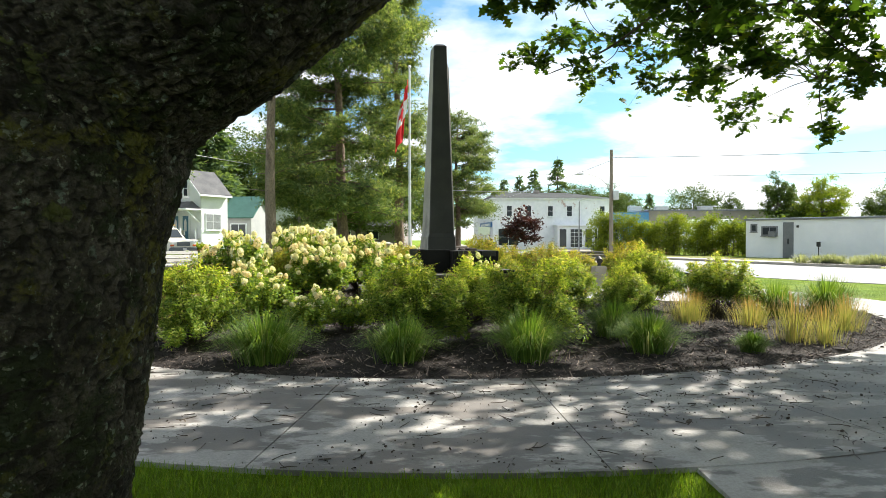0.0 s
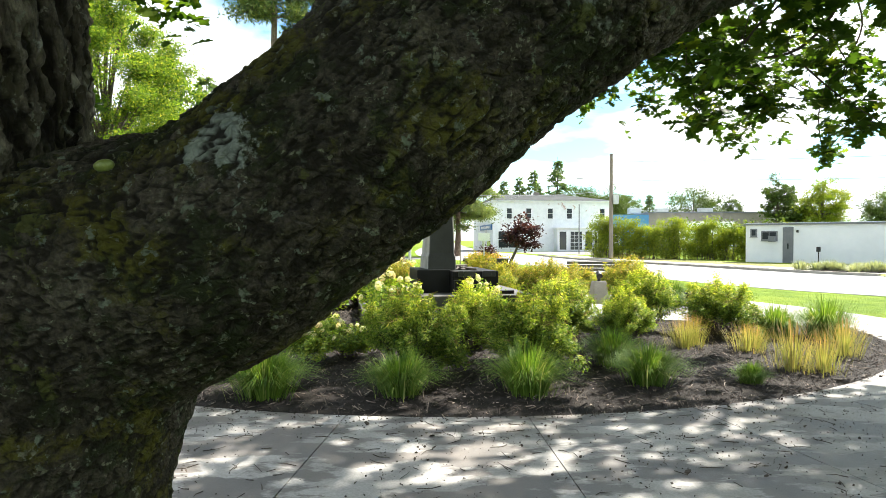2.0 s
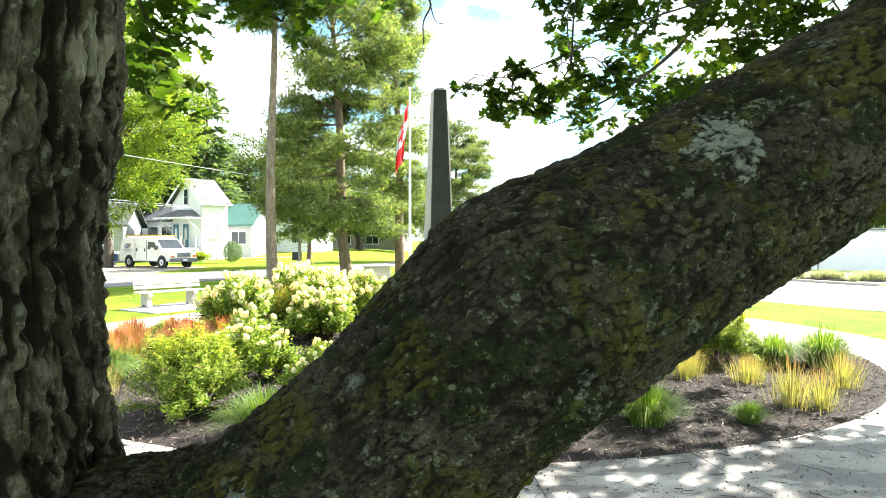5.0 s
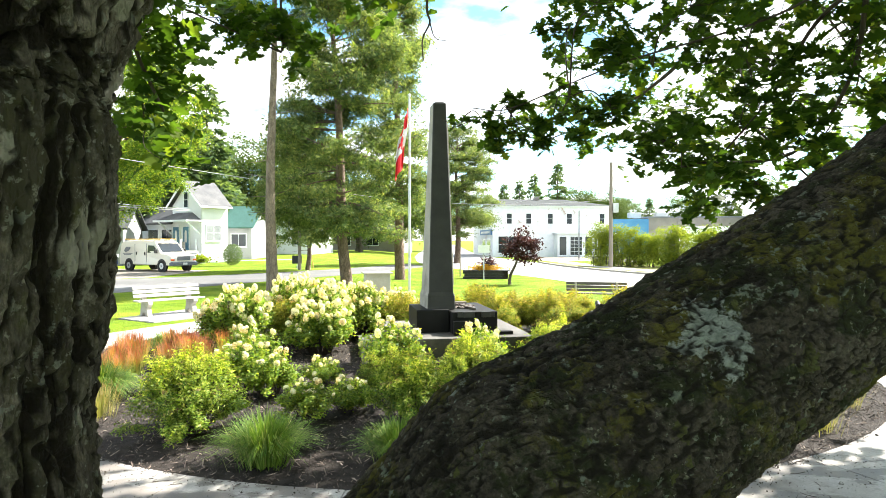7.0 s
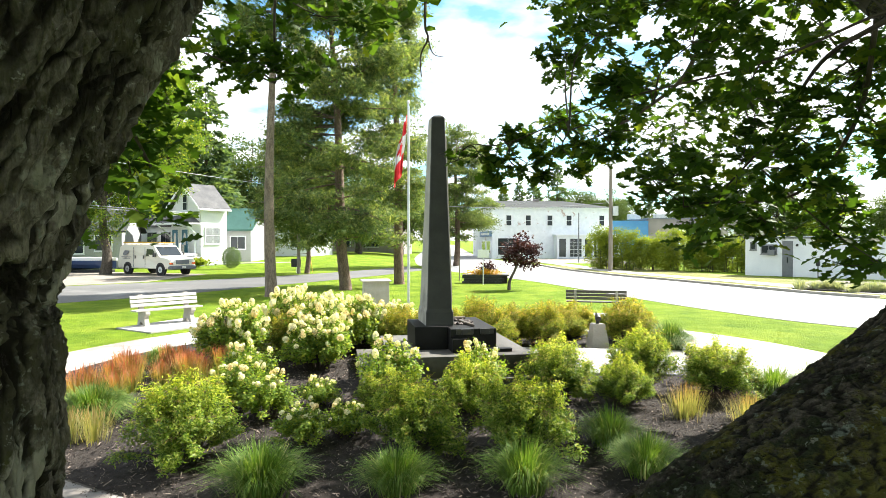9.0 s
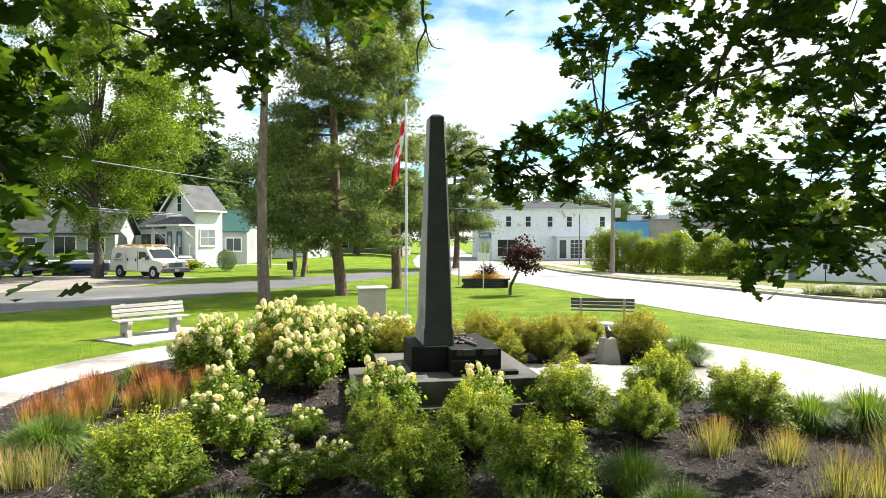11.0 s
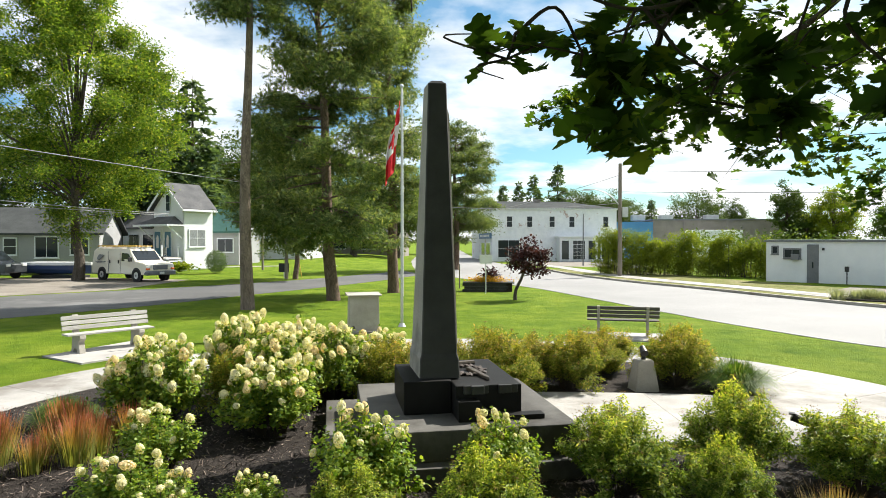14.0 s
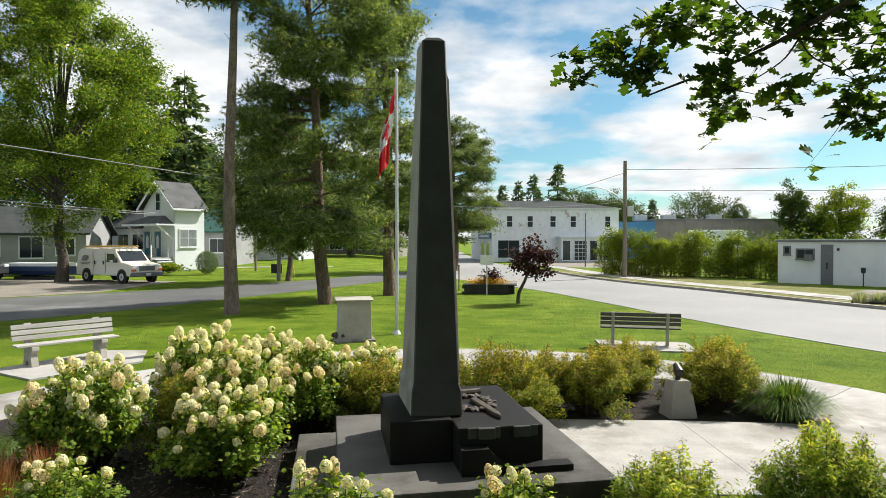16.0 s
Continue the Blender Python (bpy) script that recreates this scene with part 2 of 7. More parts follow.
M_GRANITE_SIDE = rough_surface("rough_granite", (0.24, 0.235, 0.215), (0.34, 0.33, 0.30), 2.0, 120.0, 0.8, 0.3, 0.003, stain=(0.085, 0.083, 0.075), stain_at=(0.5, 0.68), spec=0.2)
M_GRANITE_D = rough_surface("dark_granite", (0.007, 0.007, 0.0065), (0.014, 0.0135, 0.0125), 2.0, 160.0, 0.6, 0.2, 0.002, stain=(0.024, 0.023, 0.021), stain_at=(0.58, 0.74), spec=0.14)
M_STEP = rough_surface("slab_granite", (0.080, 0.076, 0.070), (0.145, 0.14, 0.128), 1.6, 120.0, 0.65, 0.25, 0.004, stain=(0.045, 0.042, 0.037), stain_at=(0.50, 0.62), spec=0.15)
M_PALESTONE = rough_surface("pale_stone", (0.30, 0.28, 0.24), (0.42, 0.395, 0.345), 2.2, 90.0, 0.85, 0.35, 0.006, stain=(0.21, 0.19, 0.16), stain_at=(0.52, 0.7))
M_PEDESTAL = rough_surface("cream_stone", (0.33, 0.30, 0.265), (0.45, 0.415, 0.37), 2.2, 90.0, 0.85, 0.35, 0.006, stain=(0.22, 0.19, 0.165), stain_at=(0.54, 0.7))
M_WHITE = rough_surface("white_paint", (0.66, 0.69, 0.73), (0.77, 0.79, 0.82), 0.8, 30.0, 0.6, 0.1, 0.004, grain_by=0.2)
M_SIDING = rough_surface("white_siding", (0.66, 0.68, 0.71), (0.76, 0.78, 0.80), 0.5, 20.0, 0.55, 0.1, 0.004, grain_by=0.15)
M_BRICKPAINT = rough_surface("painted_brick", (0.66, 0.69, 0.74), (0.80, 0.82, 0.86), 1.7, 14.0, 0.75, 0.35, 0.01, stain=(0.44, 0.34, 0.32), stain_at=(0.60, 0.645), grain_by=0.3)
M_ROOF = rough_surface("grey_shingle", (0.085, 0.087, 0.092), (0.135, 0.135, 0.138), 1.0, 25.0, 0.95, 0.5, 0.02, spec=0.15)
M_ROOF_G = rough_surface("green_roof", (0.035, 0.10, 0.085), (0.055, 0.145, 0.125), 1.0, 25.0, 0.8, 0.4, 0.02)
M_ROOF_D = rough_surface("dark_shingle", (0.055, 0.060, 0.060), (0.085, 0.090, 0.090), 1.0, 25.0, 1.0, 0.5, 0.02, spec=0.03)
M_GLASS = material("window_glass", (0.018, 0.024, 0.03), 0.12, 0, 0.35)
M_CURTAIN = rough_surface("curtained_glass", (0.20, 0.215, 0.23), (0.30, 0.315, 0.33), 1.5, 8.0, 0.12, 0.0, 0.001, spec=0.5)
M_DOORBLUE = rough_surface("blue_door", (0.04, 0.15, 0.24), (0.05, 0.19, 0.29), 2.0, 30.0, 0.45, 0.05, 0.002)
M_SIGNBLUE = rough_surface("blue_sign", (0.02, 0.11, 0.30), (0.03, 0.14, 0.36), 2.0, 30.0, 0.4, 0.02, 0.002)
M_BLUEWALL = rough_surface("blue_wall", (0.06, 0.20, 0.40), (0.08, 0.25, 0.46), 0.7, 20.0, 0.7, 0.1, 0.004)
M_GREYWALL = rough_surface("grey_wall", (0.20, 0.18, 0.165), (0.28, 0.255, 0.235), 0.6, 20.0, 0.85, 0.3, 0.01)
M_GREYDOOR = rough_surface("grey_door", (0.13, 0.14, 0.155), (0.17, 0.18, 0.195), 2.0, 30.0, 0.5, 0.05, 0.002)
M_PLANK = rough_surface("weathered_plank", (0.29, 0.278, 0.258), (0.43, 0.417, 0.387), 2.0, 60.0, 0.8, 0.4, 0.004, (1, 8, 8), random=0.1)
# darker copy of the plank, with the backlit bench's shade in its colour
M_PLANK_D = rough_surface("dark_plank", (0.055, 0.05, 0.045), (0.11, 0.10, 0.09), 2.0, 60.0, 0.8, 0.4, 0.004, (1, 8, 8), random=0.12)
M_POLE = rough_surface("weathered_pole", (0.17, 0.145, 0.115), (0.27, 0.235, 0.195), 3.0, 50.0, 0.9, 0.5, 0.006, (6, 6, 0.6))
M_METAL = rough_surface("galvanised_metal", (0.48, 0.49, 0.50), (0.60, 0.61, 0.62), 3.0, 60.0, 0.4, 0.05, 0.001, metal=0.85)
M_BLACK = rough_surface("black_plastic", (0.012, 0.012, 0.013), (0.025, 0.025, 0.026), 3.0, 60.0, 0.45, 0.1, 0.001)
M_CABLE = material("cable", (0.30, 0.30, 0.31), 0.6)
M_RED = rough_surface("red_cloth", (0.55, 0.010, 0.018), (0.68, 0.018, 0.026), 3.0, 200.0, 0.8, 0.2, 0.002)
M_CLOTH = rough_surface("white_cloth", (0.72, 0.72, 0.72), (0.82, 0.82, 0.82), 3.0, 200.0, 0.8, 0.2, 0.002)
M_VAN = material("cream_car_paint", (0.70, 0.66, 0.56), 0.3, 0, 0.5)
M_CARGREY = rough_surface("dark_car_paint", (0.03, 0.036, 0.042), (0.05, 0.056, 0.062), 0.8, 12.0, 0.25, 0.0, 0.001, spec=0.7)
M_TYRE = rough_surface("tyre", (0.012, 0.012, 0.012), (0.025, 0.025, 0.024), 6.0, 90.0, 0.9)
M_AMBER = material("lamp_amber", (0.5, 0.09, 0.02), 0.2, 0, 0.7)
M_LAMP = material("lamp_glass", (0.6, 0.62, 0.62), 0.15, 0, 0.8)
M_YELLOW = rough_surface("yellow_fibreglass", (0.55, 0.33, 0.05), (0.66, 0.42, 0.08), 3.0, 40.0, 0.6)
M_BOAT_W = material("boat_white", (0.72, 0.73, 0.74), 0.35)
M_BOAT_B = material("boat_blue", (0.025, 0.05, 0.13), 0.3)
M_BRONZE = rough_surface("dark_bronze", (0.05, 0.042, 0.034), (0.11, 0.09, 0.07), 6.0, 70.0, 0.5, 0.3, 0.004, metal=0.4)
M_WREATH = rough_surface("faded_wreath", (0.040, 0.034, 0.031), (0.10, 0.080, 0.072), 9.0, 60.0, 0.85, 0.4, 0.004)
M_BARK_OAK = bark_material("oak_bark", (0.045, 0.036, 0.028), (0.22, 0.19, 0.15), moss=(0.19, 0.175, 0.03), lichen=(0.36, 0.39, 0.33), moss_at=(0.52, 0.60), lichen_at=(0.66, 0.68), stretch=(0.9, 1, 1), plates=46.0, depth=0.020, crack=(0.0, 0.13), cells=0.5, crack_dark=(0.026, 0.021, 0.016),
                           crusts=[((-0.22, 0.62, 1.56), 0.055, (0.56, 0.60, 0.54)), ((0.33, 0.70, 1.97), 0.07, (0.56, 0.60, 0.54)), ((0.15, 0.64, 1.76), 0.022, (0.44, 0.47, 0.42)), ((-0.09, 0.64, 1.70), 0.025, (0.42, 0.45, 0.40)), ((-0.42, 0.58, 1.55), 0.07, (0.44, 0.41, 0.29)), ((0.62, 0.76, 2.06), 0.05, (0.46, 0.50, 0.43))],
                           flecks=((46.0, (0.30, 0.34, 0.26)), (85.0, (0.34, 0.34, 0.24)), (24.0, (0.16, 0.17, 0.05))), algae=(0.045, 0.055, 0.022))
M_BARK_TRUNK = bark_material("oak_trunk_bark", (0.060, 0.050, 0.040), (0.40, 0.355, 0.285), moss=(0.12, 0.12, 0.045), lichen=(0.54, 0.50, 0.40), moss_at=(0.58, 0.68), lichen_at=(0.575, 0.61), stretch=(1, 1, 0.3), plates=44.0, depth=0.020, crack=(0.0, 0.12), flecks=((40.0, (0.36, 0.37, 0.30)), (75.0, (0.42, 0.40, 0.32))), algae=(0.11, 0.10, 0.065), cells=0.35, crack_dark=(0.022, 0.017, 0.013))
M_BARK_PINE = bark_material("pine_bark", (0.14, 0.095, 0.07), (0.30, 0.225, 0.175), stretch=(1, 1, 0.35), plates=14.0, depth=0.03)
M_BARK_PALE = bark_material("pale_bark", (0.17, 0.13, 0.105), (0.34, 0.28, 0.23), stretch=(1, 1, 0.3), plates=16.0, depth=0.02)
M_PALESIDE = rough_surface("pale_grey_siding", (0.27, 0.275, 0.28), (0.36, 0.365, 0.37), 0.5, 20.0, 0.6, 0.1, 0.004)
M_BARK_GREY = bark_material("grey_bark", (0.08, 0.068, 0.055), (0.19, 0.165, 0.135), stretch=(1, 1, 0.3), plates=18.0, depth=0.02)
M_TWIG = rough_surface("twig", (0.035, 0.026, 0.018), (0.075, 0.058, 0.042), 6.0, 50.0, 0.9)
M_OAKLEAF = leafy("oak_leaves", (0.026, 0.060, 0.010), (0.065, 0.125, 0.018), 0.52, 0.6, (0.16, 0.21, 0.024))
M_MAPLE = leafy("maple_leaves", (0.042, 0.100, 0.016), (0.185, 0.275, 0.044), 0.54, 0.6, (0.36, 0.36, 0.065), 0.35)
M_NEEDLE = leafy("pine_needles", (0.048, 0.092, 0.045), (0.20, 0.26, 0.115), 0.50, 0.7, (0.36, 0.37, 0.17), 0.6)
M_SPRUCE = leafy("spruce_needles", (0.045, 0.088, 0.048), (0.135, 0.195, 0.100), 0.42, 0.6, None, 0.4)
M_FARTREE = leafy("far_leaves", (0.034, 0.066, 0.016), (0.085, 0.130, 0.030), 0.35, 0.6, None, 0.15)
M_HEDGE = leafy("hedge_leaves", (0.10, 0.15, 0.016), (0.22, 0.28, 0.028), 0.42, 0.6, (0.28, 0.30, 0.04), 0.4)
# yellow young tips, and sunlight on the tops put into the colour by height
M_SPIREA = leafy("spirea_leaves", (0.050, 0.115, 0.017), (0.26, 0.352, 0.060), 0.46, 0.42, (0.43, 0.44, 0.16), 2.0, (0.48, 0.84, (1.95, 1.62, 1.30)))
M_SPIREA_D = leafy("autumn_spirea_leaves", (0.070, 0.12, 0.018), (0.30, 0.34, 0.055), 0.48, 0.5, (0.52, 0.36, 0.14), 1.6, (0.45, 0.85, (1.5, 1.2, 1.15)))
M_HYDLEAF = leafy("hydrangea_leaves", (0.070, 0.150, 0.02), (0.24, 0.33, 0.05), 0.50, 0.4, (0.38, 0.41, 0.08), 2.0)
M_PETAL = leafy("hydrangea_petals", (0.80, 0.77, 0.63), (0.88, 0.86, 0.77), 0.30, 0.8, (0.86, 0.80, 0.70), 3.0)
M_PETAL_P = leafy("blush_hydrangea_petals", (0.74, 0.66, 0.48), (0.84, 0.73, 0.58), 0.30, 0.8, (0.74, 0.52, 0.44), 3.0)
M_PURPLE = leafy("purple_leaves", (0.018, 0.007, 0.011), (0.050, 0.016, 0.022), 0.36, 0.5, (0.085, 0.026, 0.03), 1.0)
M_FOUNTAIN = leafy("fountain_grass", (0.065, 0.135, 0.024), (0.17, 0.27, 0.055), 0.40, 0.6, (0.36, 0.36, 0.19), 3.0)
M_DOME = leafy("dark_fountain_grass", (0.045, 0.10, 0.018), (0.12, 0.20, 0.04), 0.34, 0.55, (0.28, 0.29, 0.12), 3.0)
M_BLOOD = leafy("yellow_blood_grass", (0.20, 0.23, 0.085), (0.36, 0.32, 0.17), 0.32, 0.65, (0.46, 0.32, 0.22), 6.0, (0.22, 0.48, (1.2, 0.62, 0.85)))
M_BLOOD_R = leafy("red_blood_grass", (0.16, 0.22, 0.055), (0.38, 0.38, 0.12), 0.38, 0.65, (0.46, 0.22, 0.14), 4.0, (0.14, 0.42, (1.25, 0.36, 0.95)))
M_SPENT = leafy("spent_flowers", (0.12, 0.075, 0.04), (0.27, 0.19, 0.11), 0.25, 0.8, (0.38, 0.20, 0.14), 3.0)
M_SILVER = leafy("silver_foliage", (0.20, 0.24, 0.18), (0.36, 0.39, 0.33), 0.3, 0.7, (0.42, 0.40, 0.36), 2.0)
M_BLADE = leafy("grass_blades", (0.085, 0.160, 0.014), (0.16, 0.26, 0.022), 0.40, 0.5, (0.24, 0.28, 0.05), 2.0)
M_FLOWER = leafy("yellow_flowers", (0.45, 0.26, 0.02), (0.62, 0.40, 0.04), 0.3, 0.7, (0.40, 0.10, 0.03), 5.0)
M_CHIP = rough_surface("bark_chip", (0.026, 0.021, 0.018), (0.072, 0.060, 0.052), 14.0, 90.0, 0.85, 0.4, 0.003)
chip_nt = M_CHIP.node_tree
chip_b = chip_nt.nodes["Principled BSDF"]
chip_geo = chip_nt.nodes.new("ShaderNodeNewGeometry")
chip_tone = ramp(chip_nt, chip_geo.outputs["Random Per Island"], [(0.0, (0.35, 0.35, 0.35)), (0.6, (1.2, 1.15, 1.12)), (0.85, (3.2, 3.0, 2.9)), (1.0, (7.0, 6.7, 6.4))]).outputs[0]
chip_nt.links.new(mixed(chip_nt, 1.0, chip_b.inputs["Base Color"].links[0].from_socket, chip_tone, "MULTIPLY"), chip_b.inputs["Base Color"])
M_DRYLEAF = rough_surface("dry_leaf", (0.022, 0.016, 0.011), (0.07, 0.050, 0.033), 9.0, 60.0, 0.8)

# ---- mesh helpers ----


def mesh_ob(name, verts, faces, mat, parent=None, label="", smooth=False):
    me = bpy.data.meshes.new(name)
    me.from_pydata([tuple(v) for v in verts], [], faces)
    me.materials.append(mat)
    if smooth:
        me.polygons.foreach_set("use_smooth", [True] * len(me.polygons))
    me.update()
    ob = new(name, me)
    ob.parent = parent
    return tagged(ob, label)


def part(name, bm, mat, parent=None, label="", smooth=False):
    me = bpy.data.meshes.new(name)
    bmesh.ops.recalc_face_normals(bm, faces=bm.faces)
    bm.to_mesh(me)
    bm.free()
    me.materials.append(mat)
    if smooth:
        me.polygons.foreach_set("use_smooth", [True] * len(me.polygons))
    ob = new(name, me)
    ob.parent = parent
    return tagged(ob, label)


def again(ob, m, parent=None):
    """The same piece on the same mesh in another place."""
    o = new(ob.name.split(".")[0], ob.data)
    o.parent = parent or ob.parent
    o.matrix_basis = m
    return o


def thing(name, label, category, m=None, group="", kind=""):
    ob = new(name)
    ob.empty_display_size = 0.2
    if m is not None:
        ob.matrix_basis = m
    return tagged(ob, label, category, group, kind)


def add_box(bm, lo, hi, bevel=0.0, m=None):
    c, s = [(a + b) / 2 for a, b in zip(lo, hi)], [abs(b - a) for a, b in zip(lo, hi)]
    mat = Matrix.Translation(c) @ Matrix.Diagonal((*s, 1))
    g = bmesh.ops.create_cube(bm, size=1, matrix=(m @ mat) if m is not None else mat)
    if bevel:
        edges = list({e for v in g["verts"] for e in v.link_edges})
        bmesh.ops.bevel(bm, geom=edges, offset=bevel, segments=2, profile=0.5, affect="EDGES")
    return bm


def box(lo, hi, bevel=0.0, m=None):
    return add_box(bmesh.new(), lo, hi, bevel, m)


def add_cyl(bm, a, b, r1, r2=None, n=12):
    a, b = Vector(a), Vector(b)
    d = b - a
    m = Matrix.Translation((a + b) / 2) @ d.to_track_quat("Z", "Y").to_matrix().to_4x4()
    bmesh.ops.create_cone(bm, cap_ends=True, segments=n, radius1=r1, radius2=r1 if r2 is None else r2, depth=d.length, matrix=m)
    return bm


def cyl(a, b, r1, r2=None, n=12):
    return add_cyl(bmesh.new(), a, b, r1, r2, n)


def add_prism(bm, poly, axis, lo, hi, m=None):
    """A flat outline pushed out along an axis: 'x' takes (y, z), 'y' takes (x, z), 'z' takes (x, y)."""
    def spot(p, k):
        v = {"x": (k, p[0], p[1]), "y": (p[0], k, p[1]), "z": (p[0], p[1], k)}[axis]
        return m @ Vector(v) if m is not None else v
    a, b = [bm.verts.new(spot(p, lo)) for p in poly], [bm.verts.new(spot(p, hi)) for p in poly]
    n = len(poly)
    bm.faces.new(a)
    bm.faces.new(b[::-1])
    for k in range(n):
        bm.faces.new((a[k], b[k], b[(k + 1) % n], a[(k + 1) % n]))
    return bm


def prism(poly, axis, lo, hi, bevel=0.0, m=None):
    bm = add_prism(bmesh.new(), poly, axis, lo, hi, m)
    if bevel:
        bmesh.ops.recalc_face_normals(bm, faces=bm.faces)
        bmesh.ops.bevel(bm, geom=bm.edges[:], offset=bevel, segments=2, profile=0.5, affect="EDGES")
    return bm


def smooth_path(points, steps):
    """Points and radii on a smooth line through (x, y, z, r) rows."""
    p = np.array(points, float)
    q = np.vstack([2 * p[0] - p[1], p, 2 * p[-1] - p[-2]])
    out = []
    for k in range(1, len(q) - 2):
        for u in np.linspace(0, 1, steps if isinstance(steps, int) else steps[k - 1], endpoint=False):
            a, b, c, d = q[k - 1], q[k], q[k + 1], q[k + 2]
            out.append(0.5 * (2 * b + (c - a) * u + (2 * a - 5 * b + 4 * c - d) * u * u + (3 * b - a - 3 * c + d) * u ** 3))
    out.append(p[-1])
    return np.array(out)


def tube_arrays(rows, n=8):
    """Vertices, faces and the way round and along of a tube through (x, y, z, r) rows."""
    rows = np.asarray(rows, float)
    c, r = rows[:, :3], rows[:, 3]
    t = np.gradient(c, axis=0)
    t /= np.linalg.norm(t, axis=1)[:, None] + 1e-9
    ref = np.array([0.31, 0.95, 0.05]) if abs(t[:, 2]).mean() > 0.6 else np.array([0.02, 0.05, 1.0])
    u = np.cross(t, ref)
    u /= np.linalg.norm(u, axis=1)[:, None] + 1e-9
    v = np.cross(t, u)
    a = np.linspace(0, 2 * np.pi, n, endpoint=False)
    ring = u[:, None] * np.cos(a)[None, :, None] + v[:, None] * np.sin(a)[None, :, None]
    verts = c[:, None] + ring * r[:, None, None]
    m = len(rows)
    i, j = np.meshgrid(np.arange(m - 1), np.arange(n), indexing="ij")
    f = np.stack([i * n + j, i * n + (j + 1) % n, (i + 1) * n + (j + 1) % n, (i + 1) * n + j], -1).reshape(-1, 4)
    return verts.reshape(-1, 3), f, ring.reshape(-1, 3)


class Sheaf:
    """Gathers many alike faces and makes one mesh of them."""

    def __init__(self):
        self.v, self.f, self.n = [], [], 0

    def add(self, verts, faces):
        verts, faces = np.asarray(verts, float).reshape(-1, 3), np.asarray(faces, int)
        self.v.append(verts)
        self.f.append(faces + self.n)
        self.n += len(verts)

    def tube(self, rows, n=6):
        v, f, _ = tube_arrays(rows, n)
        self.add(v, f)

    def scatter(self, tv, tf, places, turns, sizes):
        """One template many times: turns is (N, 3, 3)."""
        tv, tf, places = np.asarray(tv, float), np.asarray(tf, int), np.asarray(places, float)
        sizes = np.broadcast_to(np.asarray(sizes, float), (len(places),))
        v = np.einsum("nij,kj->nki", turns, tv) * sizes[:, None, None] + places[:, None]
        f = tf[None] + (np.arange(len(places)) * len(tv))[:, None, None]
        self.add(v, f.reshape(-1, tf.shape[1]))

    def mesh(self, name, mat, smooth=False):
        me = bpy.data.meshes.new(name)
        v = np.vstack(self.v)
        loops = np.concatenate([f.ravel() for f in self.f])
        totals = np.concatenate([np.full(len(f), f.shape[1]) for f in self.f])
        me.vertices.add(len(v))
        me.vertices.foreach_set("co", v.ravel())
        me.loops.add(len(loops))
        me.loops.foreach_set("vertex_index", loops)
        me.polygons.add(len(totals))
        me.polygons.foreach_set("loop_start", np.concatenate([[0], np.cumsum(totals)[:-1]]))
        me.polygons.foreach_set("loop_total", totals)
        me.polygons.foreach_set("use_smooth", np.full(len(totals), smooth))
        me.materials.append(mat)
        me.update(calc_edges=True)
        return me

    def ob(self, name, mat, parent=None, label="", smooth=False):
        o = new(name, self.mesh(name, mat, smooth))
        o.parent = parent
        return tagged(o, label)


def turns_of(normals, spins):
    """Turns whose z axis is the normal and whose x axis is spun about it."""
    z = normals / (np.linalg.norm(normals, axis=1)[:, None] + 1e-9)
    ref = np.where(np.abs(z[:, 2:3]) > 0.9, np.array([[1.0, 0, 0]]), np.array([[0, 0, 1.0]]))
    x = np.cross(ref, z)
    x /= np.linalg.norm(x, axis=1)[:, None] + 1e-9
    y = np.cross(z, x)
    c, s = np.cos(spins)[:, None], np.sin(spins)[:, None]
    return np.stack([x * c + y * s, y * c - x * s, z], -1)


rng = np.random.default_rng(7)
LEAF = (np.array([(0, 0, 0), (0.28, 0.45, 0.06), (0, 1, -0.04), (-0.28, 0.45, 0.06)]), np.array([(0, 1, 2, 3)]))
LANCE = (np.array([(0, 0, 0), (0.17, 0.45, 0.05), (0, 1, -0.06), (-0.17, 0.45, 0.05)]), np.array([(0, 1, 2, 3)]))
BROAD = (np.array([(0, 0, 0), (0.42, 0.35, 0.08), (0.30, 0.8, 0.05), (0, 1, -0.08), (-0.30, 0.8, 0.05), (-0.42, 0.35, 0.08)]), np.array([(0, 1, 2, 3, 4, 5)]))


def oak_leaf():
    """A lobed leaf, one unit long, folded a little along its rib and curled."""
    right = [(0.0, 0.0), (0.05, 0.12), (0.17, 0.20), (0.22, 0.27), (0.12, 0.33), (0.11, 0.38), (0.28, 0.47), (0.33, 0.57), (0.19, 0.61), (0.15, 0.66), (0.29, 0.76), (0.29, 0.84), (0.15, 0.86), (0.10, 0.95), (0.0, 1.0)]
    side = [(x, y, 0.14 * x - 0.20 * (y - 0.4) ** 2) for x, y in right]
    v = [side[0]] + side[1:-1] + [side[-1]] + [(-x, y, z) for x, y, z in side[-2:0:-1]]
    return np.array(v), np.array([tuple(range(len(v)))])


OAK = oak_leaf()


def facing(n, up=0.5):
    d = rng.normal(size=(n, 3))
    d[:, 2] = np.abs(d[:, 2]) + up
    return d

# ---- ground, walks, roads ----
CX, CY = 0.08, 11.08          # middle of the round bed
R_IN, R_OUT = 5.98, 8.05      # the ring walk
WIDE = 1.11                   # the bed is a little wider than deep


def ring_xy(r, a):
    wide = 1 + (WIDE - 1) * (R_OUT - r) / (R_OUT - R_IN)
    return CX + r * wide * math.sin(a), CY - r * math.cos(a)


def ground_height(x, y):
    """Level round the memorial, a little higher lawn beyond the streets."""
    far = min(max((y - 46) / 30, 0), 1) * min(max((-4 - x) / 8, 0), 1)
    return 0.55 * far * far * (3 - 2 * far)


